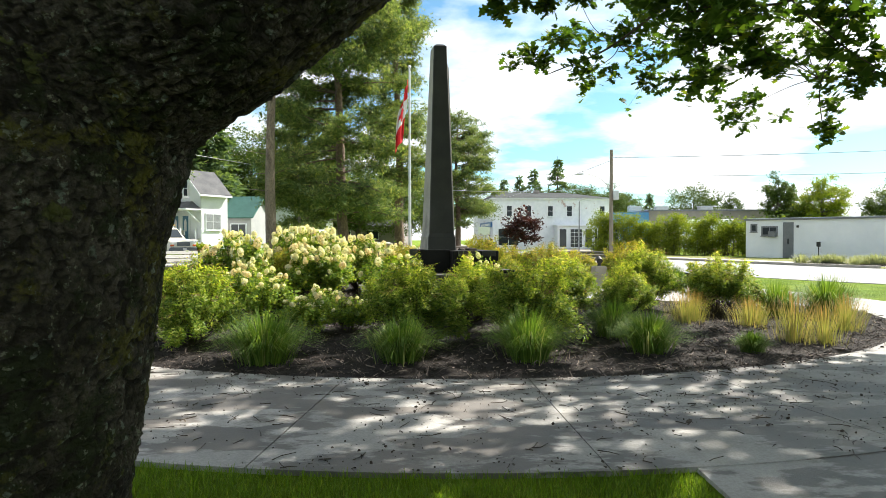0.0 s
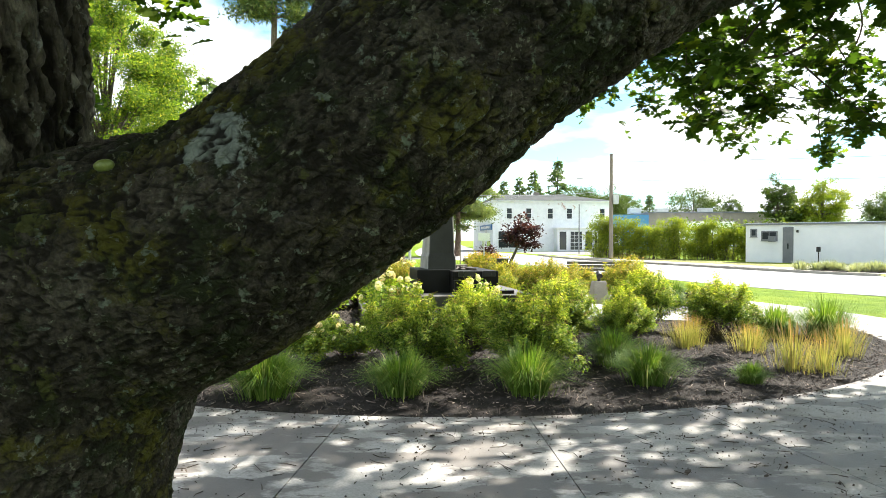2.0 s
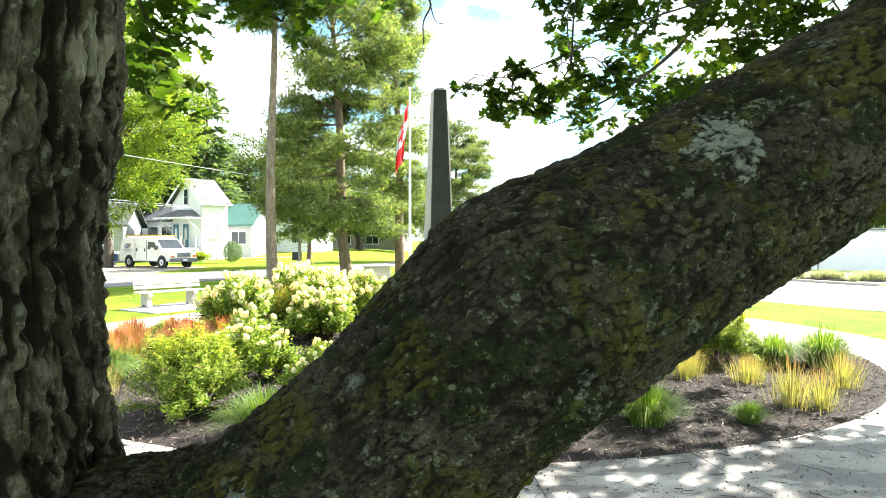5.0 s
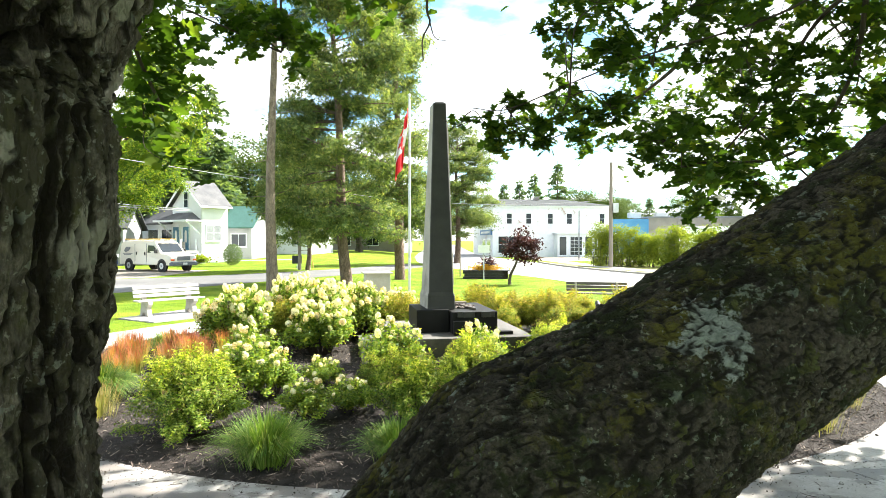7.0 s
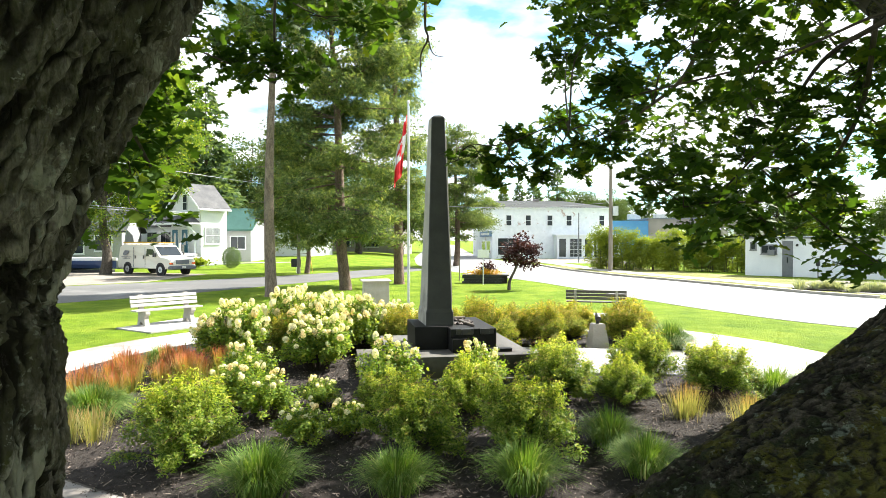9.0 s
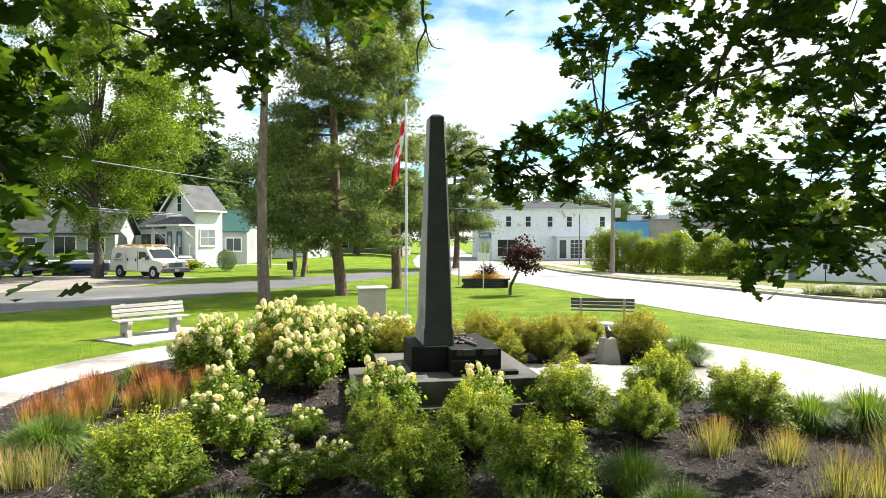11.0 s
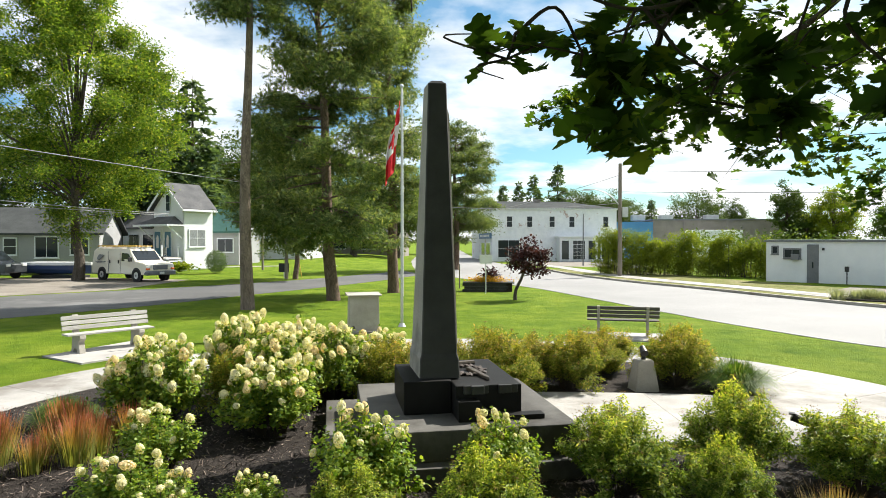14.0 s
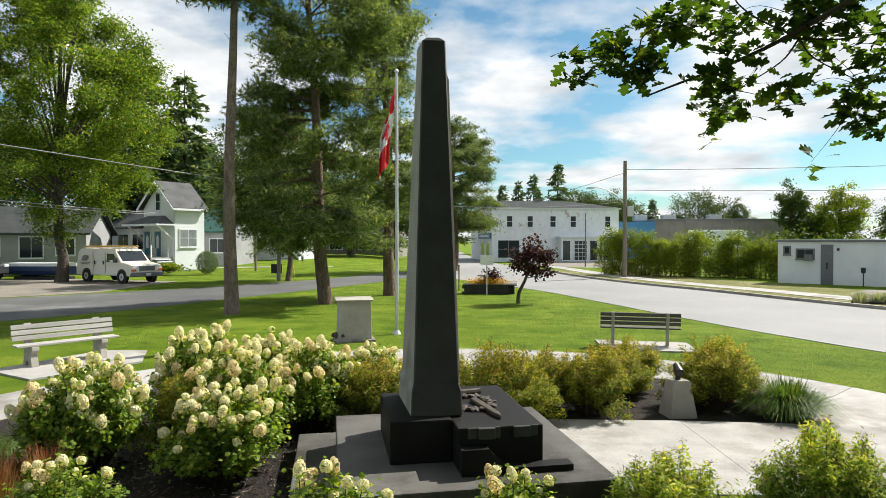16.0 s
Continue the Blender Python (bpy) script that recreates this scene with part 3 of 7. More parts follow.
def make_ground():
    xs = np.concatenate([[-2500, -900, -400, -200, -120, -80], np.linspace(-60, 60, 61), [80, 120, 200, 400, 900, 2500]])
    ys = np.concatenate([[-2500, -900, -300, -100, -50], np.linspace(-30, 100, 66), [130, 180, 260, 400, 900, 2500]])
    v = [(x, y, ground_height(x, y)) for y in ys for x in xs]
    n = len(xs)
    f = [(j * n + i, j * n + i + 1, (j + 1) * n + i + 1, (j + 1) * n + i) for j in range(len(ys) - 1) for i in range(n - 1)]
    return tagged(mesh_ob("ground", v, f, M_LAWN, smooth=True), "mown green lawn spreading out to the far trees", "lawn", kind="structure")


make_ground()


def strip(name, left, right, z, mat, label, category, thick=0.06):
    """A paved band between two edge lines of as many points."""
    bm = bmesh.new()
    def lift(p):
        return z + ground_height(*p)
    a = [bm.verts.new((*p, lift(p))) for p in left]
    b = [bm.verts.new((*p, lift(p))) for p in right]
    faces = [bm.faces.new((a[k], b[k], b[k + 1], a[k + 1])) for k in range(len(left) - 1)]
    g = bmesh.ops.extrude_face_region(bm, geom=faces)
    bmesh.ops.translate(bm, vec=(0, 0, -thick), verts=[e for e in g["geom"] if isinstance(e, bmesh.types.BMVert)])
    return tagged(part(name, bm, mat), label, category, kind="structure")


def spline(points, steps=6):
    return [tuple(p[:2]) for p in smooth_path([(x, y, 0, 0) for x, y in points], steps)]


street_near = spline([(-60, -30), (-30, 3), (-14.7, 22.9), (-11.3, 27.6), (-9.0, 32.2), (-6.2, 37.6), (-3.6, 43.5), (-1.2, 50.5)])
street_far = spline([(-69, -24), (-37, 10), (-20.5, 30.4), (-17.2, 34.0), (-13.2, 38.2), (-9.2, 43.6), (-6.3, 49.0), (-3.2, 56.0)])
strip("road_side_street", street_near, street_far, 0.008, M_ASPHALT, "grey asphalt side street with pale worn patches", "road")
road_near = spline([(60, -26), (26, 3.5), (14.0, 14.0), (10.6, 17.6), (9.0, 21.2), (7.9, 25.0), (6.7, 30.0), (5.0, 36.5), (2.7, 42.0), (0.3, 48.4), (-1.6, 55), (-3.0, 70), (-4, 110), (-5, 300)])
road_far = spline([(72, -19), (37, 10.5), (23.5, 19.5), (17.4, 25.3), (15.2, 30.0), (13.4, 35.8), (11.6, 40.6), (10.2, 46.0), (9.3, 52.0), (8.7, 60), (7.6, 68), (6.2, 78), (5, 112), (6, 300)])
strip("road_main", road_near, road_far, 0.014, M_ROAD, "wide sun-bleached asphalt road bending past the lawn", "road")
far_kerb_in = [(x, y) for x, y in road_far]
far_kerb_out = [(x + 0.16, y + 0.05) for x, y in road_far]
strip("kerb", far_kerb_in[18:54], far_kerb_out[18:54], 0.13, M_PALESTONE, "low concrete kerb along the main road", "kerb", 0.2)
walk_in = [(x + 2.1, y + 0.8) for x, y in road_far]
walk_out = [(x + 3.6, y + 1.3) for x, y in road_far]
strip("pavement", walk_in[12:60], walk_out[12:60], 0.03, M_CONCRETE, "narrow pale concrete pavement on the verge beyond the road", "pavement")
strip("verge_by_kerb", far_kerb_out[18:54], walk_in[18:54], 0.012, M_DRYGRASS, "dry yellowish grass verge between kerb and pavement", "verge")
strip("verge_by_hedge", walk_out[18:50], [(x + 7.5, y + 3.0) for x, y in road_far][18:50], 0.004, M_DRYGRASS, "dry yellowish grass beyond the pavement", "verge")
strip("driveway", [(-37.6, 11.4), (-28.0, 22.6), (-21.2, 30.6), (-16.6, 35.4)], [(-46, 44.5), (-33, 45.5), (-24.5, 46.5), (-16.2, 43.8)], 0.012, M_GRAVEL, "pale gravel parking apron in front of the house", "driveway")
strip("house_path", [(-20.2, 57.6), (-15.0, 59.4), (-9.5, 61.6)], [(-20.6, 58.5), (-15.3, 60.3), (-9.8, 62.5)], 0.02, M_CONCRETE, "pale concrete path across the lawn beside the house", "footpath")
strip("garage_apron", [(17.6, 26.8), (20.6, 30.0), (26, 26)], [(19.5, 34.6), (22.2, 37.2), (30, 31)], 0.006, M_GRAVEL, "dry gravelly verge before the low building", "verge")
strip("forecourt", [(9.8, 66.5), (15.0, 63.5), (20.0, 61.0)], [(8.4, 78.4), (14.0, 79.2), (20.5, 79.8)], 0.006, M_GRAVEL, "bare pale forecourt of the old store", "forecourt")

# the ring walk, slab by slab
ring = thing("ring_walk", "pale stained concrete ring walk cut into slabs by joints", "footpath", kind="structure")
SEG = 28
STEP = 2 * math.pi / SEG


def slab_mesh(a0, a1, r0, r1, name, n=5):
    gap = 0.004
    arc = [ring_xy(r1, a0 + gap / r1 + (a1 - a0 - 2 * gap / r1) * k / n) for k in range(n + 1)]
    arc += [ring_xy(r0, a1 - gap / r0 - (a1 - a0 - 2 * gap / r0) * k / n) for k in range(n + 1)]
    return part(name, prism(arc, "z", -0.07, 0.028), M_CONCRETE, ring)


for k in range(SEG):
    a = math.radians(5.3) + k * STEP
    slab_mesh(a, a + STEP, R_IN, R_OUT, "slab")
bm = bmesh.new()
add_prism(bm, [ring_xy(R_OUT - 0.02, t) for t in np.linspace(0, 2 * math.pi, 72, endpoint=False)], "z", -0.09, 0.014)
part("joint_bed", bm, M_JOINT, ring)
spoke = thing("entry_walk", "concrete entry walk joining the ring walk under the oak", "footpath", kind="structure")
for k in range(5):
    y1 = 3.10 - 1.9 * k
    top = [(1.26, y1 + 0.05), (2.5, y1 + 0.35), (3.62, y1 + 0.78)] if k == 0 else [(1.26, y1), (3.62, y1)]
    part("slab", prism([(1.26, y1 - 1.888), (3.62, y1 - 1.888)] + top[::-1], "z", -0.07, 0.022), M_CONCRETE, spoke)
cross = thing("cross_walk", "pale concrete walk leading to the memorial steps", "footpath", kind="structure")
for x0, x1, z0, z1 in ((1.1, 3.10, 0.20, 0.175), (3.106, 5.0, 0.175, 0.12), (5.0, 6.7, 0.12, 0.035)):
    bm = prism([(x0, 10.35), (x1, 10.35), (x1, 12.75), (x0, 12.75)], "z", -0.05, 0.0)
    for v in bm.verts:
        if v.co.z > -0.01:
            v.co.z = z0 if v.co.x < (x0 + x1) / 2 else z1
    part("slab", bm, M_CONCRETE, cross)
bm = prism([(5.0, 12.752), (6.42, 12.752)] + [ring_xy(R_IN - 0.012, math.radians(a)) for a in (108, 114, 120, 126, 132)] + [(5.05, 14.5), (4.95, 13.7)], "z", -0.05, 0.0)
for v in bm.verts:
    if v.co.z > -0.01:
        v.co.z = 0.036 + 0.06 * max(0.0, 1 - math.hypot((v.co.x - CX) / WIDE, v.co.y - CY) / R_IN) / 0.16
part("flared_corner", bm, M_CONCRETE, cross)
for label, poly in (("concrete pad under the pale bench", [(-8.6, 16.7), (-7.3, 15.9), (-6.1, 17.6), (-6.6, 18.9), (-7.6, 18.9)]), ("concrete pad under the dark bench", [(3.8, 19.0), (5.8, 18.6), (6.0, 19.9), (3.9, 20.4)]), ("concrete pad by the lawn bench", [(1.9, 17.4), (3.1, 17.3), (3.1, 18.2), (1.9, 18.3)])):
    tagged(part("pad", prism(poly, "z", -0.05, 0.034), M_CONCRETE), label, "pad", kind="structure")

# the planting bed


def bed_height(x, y):
    r = math.hypot((x - CX) / WIDE, y - CY)
    return 0.015 + 0.135 * max(0.0, 1 - (r / R_IN) ** 3) + 0.02 * noise.noise((x * 1.7, y * 1.7, 0.3))


def make_bed():
    v, f = [(CX, CY, bed_height(CX, CY))], []
    rings, n = 40, 140
    for k in range(1, rings + 1):
        for j in range(n):
            a = 2 * math.pi * j / n
            r = (R_IN - 0.005) * k / rings
            if k >= rings - 1:
                r += 0.06 * noise.noise((3 * math.cos(a), 3 * math.sin(a), k))
            x, y = CX + r * WIDE * math.cos(a), CY + r * math.sin(a)
            v.append((x, y, bed_height(x, y) if k < rings else 0.02))
    for j in range(n):
        f.append((0, 1 + j, 1 + (j + 1) % n))
        for k in range(1, rings):
            a, b = 1 + (k - 1) * n + j, 1 + (k - 1) * n + (j + 1) % n
            f.append((a, a + n, b + n, b))
    return tagged(mesh_ob("planting_bed", v, f, M_MULCH, smooth=True), "dark bark mulch bed inside the ring walk", "planting bed", kind="structure")


make_bed()


def make_chips(count=52000):
    a, r = rng.uniform(0, 2 * np.pi, count), R_IN * np.sqrt(rng.uniform(0, 1.02, count))
    x, y = CX + r * WIDE * np.cos(a), CY + r * np.sin(a)
    near = (y < 12.5) & ~((x > 0.9) & (y > 10.3) & (y < 12.8))
    x, y = x[near], y[near]
    z = np.array([bed_height(p, q) for p, q in zip(x, y)]) + 0.006
    b = np.array([(-0.5, -0.15, -0.03), (0.5, -0.2, -0.03), (0.45, 0.15, -0.03), (-0.45, 0.18, -0.03), (-0.42, -0.1, 0.05), (0.46, -0.14, 0.05), (0.4, 0.1, 0.05), (-0.44, 0.12, 0.05)])
    q = np.array([(4, 5, 6, 7), (0, 1, 5, 4), (1, 2, 6, 5), (2, 3, 7, 6), (3, 0, 4, 7)])
    nrm = rng.normal(size=(len(x), 3)) * 0.45
    nrm[:, 2] = 1
    s = Sheaf()
    s.scatter(b, q, np.stack([x, y, z], -1), turns_of(nrm, rng.uniform(0, 6.28, len(x))), rng.uniform(0.010, 0.042, len(x)))
    m = len(x) // 3
    nrm[:m, :2] *= 1.6
    s.scatter(b * (1.0, 0.32, 0.6), q, np.stack([x[:m] + 0.02, y[:m], z[:m] + 0.012], -1), turns_of(nrm[:m], rng.uniform(0, 6.28, m)), rng.uniform(0.04, 0.10, m))
    return tagged(s.ob("mulch_chips", M_CHIP), "shredded dark bark chips strewn over the bed", "mulch", kind="stuff")


make_chips()
# ---- the memorial ----
OB = pose(0.16, 10.42, 0, 0, 0, 9.8)


def make_memorial():
    t = thing("memorial_obelisk", "tall tapering grey granite memorial obelisk on stepped dark plinth", "monument", OB)
    part("lower_step", box((-1.49, -1.27, -0.05), (1.22, 1.56, 0.33), 0.012), M_STEP, t, "weathered pale granite bottom step")
    part("upper_step", box((-1.085, -1.10, 0.33), (1.085, 1.10, 0.64), 0.012), M_STEP, t, "broad grey granite step")
    part("plinth", box((-0.655, -0.50, 0.64), (-0.133, 0.52, 1.0), 0.012), M_GRANITE_D, t)
    # scrolled foot and relief block beside the plinth, with a broken front edge
    side = [(-0.125, 0.64), (0.80, 0.64), (0.80, 0.69), (0.42, 0.69), (0.30, 0.70), (0.22, 0.73), (0.165, 0.77), (0.12, 0.82), (0.10, 0.85), (-0.125, 0.85)]
    part("scroll", prism(side, "y", -0.86, -0.722), M_GRANITE_D, t, "dark granite scroll buttress")
    part("relief_block", box((-0.13, -0.72, 0.64), (0.59, 0.73, 0.985), 0.012), M_GRANITE_D, t)
    for x0, x1, d in ((-0.05, 0.03, 0.03), (0.03, 0.17, 0.06), (0.17, 0.22, 0.025), (0.33, 0.47, 0.045), (0.47, 0.54, 0.02)):
        part("broken_ledge", box((x0, -0.72 - d, 0.90), (x1, -0.722, 0.989), 0.006), M_GRANITE, t, "chipped granite ledge")
    # wreath and sword lying on the relief block
    bm = bmesh.new()
    for k in range(30):
        a = 2 * math.pi * k / 30
        c = Vector((0.16 + 0.17 * math.cos(a), 0.02 + 0.25 * math.sin(a), 1.000))
        m = Matrix.Translation(c) @ Euler((0.35 * math.sin(k * 2.1), 0.3 * math.cos(k * 1.7), a + 1.9)).to_matrix().to_4x4() @ Matrix.Diagonal((0.030, 0.062, 0.016, 1))
        bmesh.ops.create_icosphere(bm, subdivisions=1, radius=1, matrix=m)
    part("wreath", bm, M_WREATH, t, "dark reddish wreath")
    part("sword", prism([(0.15, 0.10), (0.22, 0.12), (0.30, -0.42), (0.285, -0.53), (0.245, -0.43)], "z", 0.986, 1.022, 0.008), M_BRONZE, t, "cast sword blade")
    part("sword_guard", cyl((0.02, 0.30, 1.02), (0.31, 0.36, 1.02), 0.03, 0.03, 8), M_BRONZE, t)
    # the shaft: four sloping faces, the front leaning back, and a low chamfered head
    z0, z1 = 1.0, 4.40
    foot = ((-0.445, -0.335), (-0.035, -0.375), (-0.035, 0.38), (-0.465, 0.42))
    head = ((-0.275, 0.25), (-0.055, 0.235), (-0.055, 0.55), (-0.285, 0.56))

    def level(f, grow=0.0):
        c = [(p[0] + (q[0] - p[0]) * f, p[1] + (q[1] - p[1]) * f) for p, q in zip(foot, head)]
        mx, my = sum(p[0] for p in c) / 4, sum(p[1] for p in c) / 4
        return [Vector((x + (grow if x > mx else -grow), y + (grow if y > my else -grow))) for x, y in c]

    bm = bmesh.new()
    rows = [(z0, level(0.0, 0.018)), (z0 + 0.20, level(0.055, 0.016)), (z0 + 0.26, level(0.075))]
    rows += [(z0 + 0.26 + (z1 - z0 - 0.26) * k / 10, level(0.075 + 0.925 * k / 10)) for k in range(1, 11)]
    rows += [(z1 + 0.04, level(1.0, -0.045))]
    c = 0.012
    loops = []
    for z, quad in rows:
        ring_of = []
        for k in range(4):
            p, before, after = quad[k], quad[k - 1], quad[(k + 1) % 4]
            ring_of += [p + (before - p).normalized() * c, p + (after - p).normalized() * c]
        loops.append([bm.verts.new((q.x, q.y, z)) for q in ring_of])
    for a, b in zip(loops, loops[1:]):
        for k in range(8):
            bm.faces.new((a[k], a[(k + 1) % 8], b[(k + 1) % 8], b[k]))
    bm.faces.new(loops[0])
    bm.faces.new(loops[-1][::-1])
    shaft = part("shaft", bm, M_GRANITE, t, "tapering grey granite shaft")
    shaft.data.materials.append(M_GRANITE_SIDE)     # the two sides take this paler granite, front and back the darker
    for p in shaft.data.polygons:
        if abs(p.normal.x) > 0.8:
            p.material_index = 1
    # pale strip that stands in for the sunlit edge, and lines of names opposite
    bm = bmesh.new()
    bars = []
    for f in (0.09, 0.11, 0.89, 0.91):
        q = level(f)
        out = 0.004 if f in (0.09, 0.91) else 0.024
        z = z0 + (z1 - z0) * f
        near, far = q[1] + (q[2] - q[1]) * 0.12, q[1] + (q[2] - q[1]) * 0.62
        bars.append([bm.verts.new((p.x + o, p.y, z)) for p, o in ((near, -0.01), (near, out), (far, out), (far, -0.01))])
    for a, b in zip(bars, bars[1:]):
        for k in range(4):
            bm.faces.new((a[k], a[(k + 1) % 4], b[(k + 1) % 4], b[k]))
    bm.faces.new(bars[0])
    bm.faces.new(bars[-1][::-1])
    part("edge_moulding", bm, M_PALESTONE, t, "pale strip standing for the sunlit right edge")
    for k in range(34):
        z = 1.62 + k * 0.045
        q = level((z - z0) / (z1 - z0))
        a, b = q[0], q[3]
        way = (b - a).normalized()
        a, b = a + way * (0.10 + 0.03 * math.sin(k * 1.7)), b - way * (0.10 + 0.03 * math.cos(k * 2.3))
        m = Matrix.Translation(((a.x + b.x) / 2, (a.y + b.y) / 2, z)) @ Matrix.Rotation(math.atan2(way.y, way.x), 4, "Z")
        half = (b - a).length / 2
        part("inscription_line", box((-half, -0.003, -0.007), (half, 0.003, 0.007), 0, m), M_GRANITE_SIDE, t)
    return t


make_memorial()

# ---- the oak over the camera ----


def bark_tube(rows, steps, n, plates, depth, stretch, warp=0.0, rough=0.003, furrow=0.0):
    """A tube with blocks of bark raised between cracks, and long furrows between the ridges."""
    path = smooth_path(rows, steps)
    v, f, out = tube_arrays(path, n)
    length = np.concatenate([[0], np.cumsum(np.linalg.norm(np.diff(path[:, :3], axis=0), axis=1))])
    shift = Vector((9.1, 3.7, 0))
    crack_level = np.zeros(len(v))
    for i in range(len(path)):
        r = path[i, 3]
        for j in range(n):
            a = 2 * math.pi * j / n
            k = i * n + j
            at = Vector(v[k])
            p = Vector((r * math.cos(a) * plates, r * math.sin(a) * plates, length[i] * plates * stretch))
            p += Vector((noise.noise(p * 0.7), noise.noise(p * 0.7 + shift), noise.noise(p * 0.6 - shift))) * 1.0 + Vector((noise.noise(p * 1.9 + shift), noise.noise(p * 1.9), noise.noise(p * 1.7))) * 0.45
            d, spots = noise.voronoi(p)
            e = min((d[1] - d[0]) * 3.4, 1.0)
            ridge = e * (2 - e) * (0.75 + 0.7 * noise.noise(spots[0] * 3.3))
            swell = 0.07 * r * noise.noise(at * 4.0) + warp * r * noise.noise(at * 2.0)
            crag = noise.noise(at * 45.0) + 0.6 * noise.noise(at * 105.0) + 0.4 * noise.noise(at * 230.0)
            if furrow > 0.01:
                # long fibres along the ridges
                crag += 1.1 * noise.noise(Vector((at.x * 70, at.y * 70, at.z * 11))) + 0.6 * noise.noise(Vector((at.x * 150, at.y * 150, at.z * 26)))
            lift = swell + depth * (ridge - 0.4) + rough * crag
            # low in cracks and furrows, where it darkens the bark colour
            crack_level[k] = e + 0.22 * crag
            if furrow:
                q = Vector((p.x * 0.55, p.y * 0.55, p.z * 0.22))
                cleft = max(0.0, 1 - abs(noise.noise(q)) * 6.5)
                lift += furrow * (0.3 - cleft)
                crack_level[k] -= max(0.0, 1 - abs(noise.noise(q)) * 3.2) * min(1.0, furrow * 36)
            v[k] = v[k] + out[k] * lift
    return v, f, crack_level


oak = thing("oak_tree", "old oak with furrowed mossy bark and a low leaning limb", "tree", pose(0, 0, 0))
v, f, crack_level = bark_tube([(-0.95, 0.95, -0.15, 0.58), (-0.88, 0.90, 0.25, 0.38), (-0.84, 0.86, 0.8, 0.31), (-0.775, 0.83, 1.12, 0.32), (-0.772, 0.74, 1.66, 0.308), (-0.700, 0.69, 2.1, 0.272), (-0.662, 0.69, 2.38, 0.256), (-0.43, 0.73, 2.74, 0.195), (-0.22, 0.82, 3.3, 0.175), (0.0, 1.0, 4.4, 0.17), (0.5, 1.6, 5.8, 0.15), (1.6, 2.8, 7.0, 0.10)], [8, 16, 40, 100, 84, 64, 60, 24, 12, 10, 8], 320, 46.0, 0.010, 0.15, 0.0, 0.0068, 0.024)
s = Sheaf()
s.add(v, f)
bark = s.ob("trunk", M_BARK_TRUNK, oak, "deeply furrowed grey-brown trunk", True)
bark.data.attributes.new("outer_bark", "FLOAT", "POINT").data.foreach_set("value", crack_level)
v, f, crack_level = bark_tube([(-0.84, 0.80, -0.12, 0.50), (-0.79, 0.79, 0.35, 0.350), (-0.752, 0.775, 0.80, 0.318), (-0.65, 0.77, 1.12, 0.295), (-0.46, 0.77, 1.375, 0.193), (-0.25, 0.74, 1.469, 0.146), (-0.095, 0.73, 1.585, 0.137), (0.03, 0.735, 1.708, 0.142), (0.117, 0.745, 1.785, 0.153), (0.185, 0.757, 1.823, 0.146), (0.34, 0.80, 1.905, 0.136), (0.59, 0.87, 2.041, 0.135), (0.95, 1.0, 2.28, 0.12), (1.45, 1.35, 2.62, 0.10), (1.9, 2.2, 3.0, 0.075), (2.2, 3.2, 3.5, 0.05)], [14, 24, 50, 60, 56, 50, 50, 40, 30, 50, 70, 60, 20, 12, 10], 256, 56.0, 0.0058, 0.50, 0.07, 0.0030, 0.004)
s = Sheaf()
s.add(v, f)
bark = s.ob("limb", M_BARK_OAK, oak, "thick leaning limb with moss and lichen", True)
bark.data.attributes.new("outer_bark", "FLOAT", "POINT").data.foreach_set("value", crack_level)


def twig_rows(points, r0, r1, steps=6, wob=0.04):
    p = np.array(points, float)
    q = p + rng.normal(0, wob, p.shape) * (np.arange(len(p)) > 0)[:, None]
    r = np.linspace(r0, r1, len(p))
    return smooth_path(np.column_stack([q, r]), steps)


def oak_spray(stem, leaf, middle, size, count, root, leaf_len=0.10, loose=0.02):
    """A bunch of leaves round a few twigs that leave the bough at root."""
    count = int(count * 3.3)
    middle, size = np.array(middle, float), np.array(size, float)
    tips = middle + rng.normal(0, 0.62, (max(3, count // 15), 3)) * size
    way = min(1.0, float(np.linalg.norm(np.array(root) - middle)) / 0.5)
    bend = (np.array(root) + middle) / 2 + (rng.normal(0, 0.08, 3) + np.array([0, 0, 0.05])) * way
    stem.tube(twig_rows([root, bend, middle], 0.003 + 0.005 * way, 0.003, 5, 0.012 * way), 5)
    for t in tips:
        stem.tube(twig_rows([middle, middle + (t - middle) * 0.5 + rng.normal(0, 0.03, 3), t], 0.003, 0.001, 4, 0.02), 4)
    k = rng.integers(0, len(tips), count)
    u = 1 - 0.35 * rng.uniform(0, 1, count)[:, None] ** 2.5
    places = middle + (tips[k] - middle) * u + rng.normal(0, loose, (count, 3))
    nrm = facing(count, 0.9)
    leaf.scatter(*OAK, places, turns_of(nrm, rng.uniform(0, 6.28, count)), rng.uniform(0.6, 1.15, count) * leaf_len)


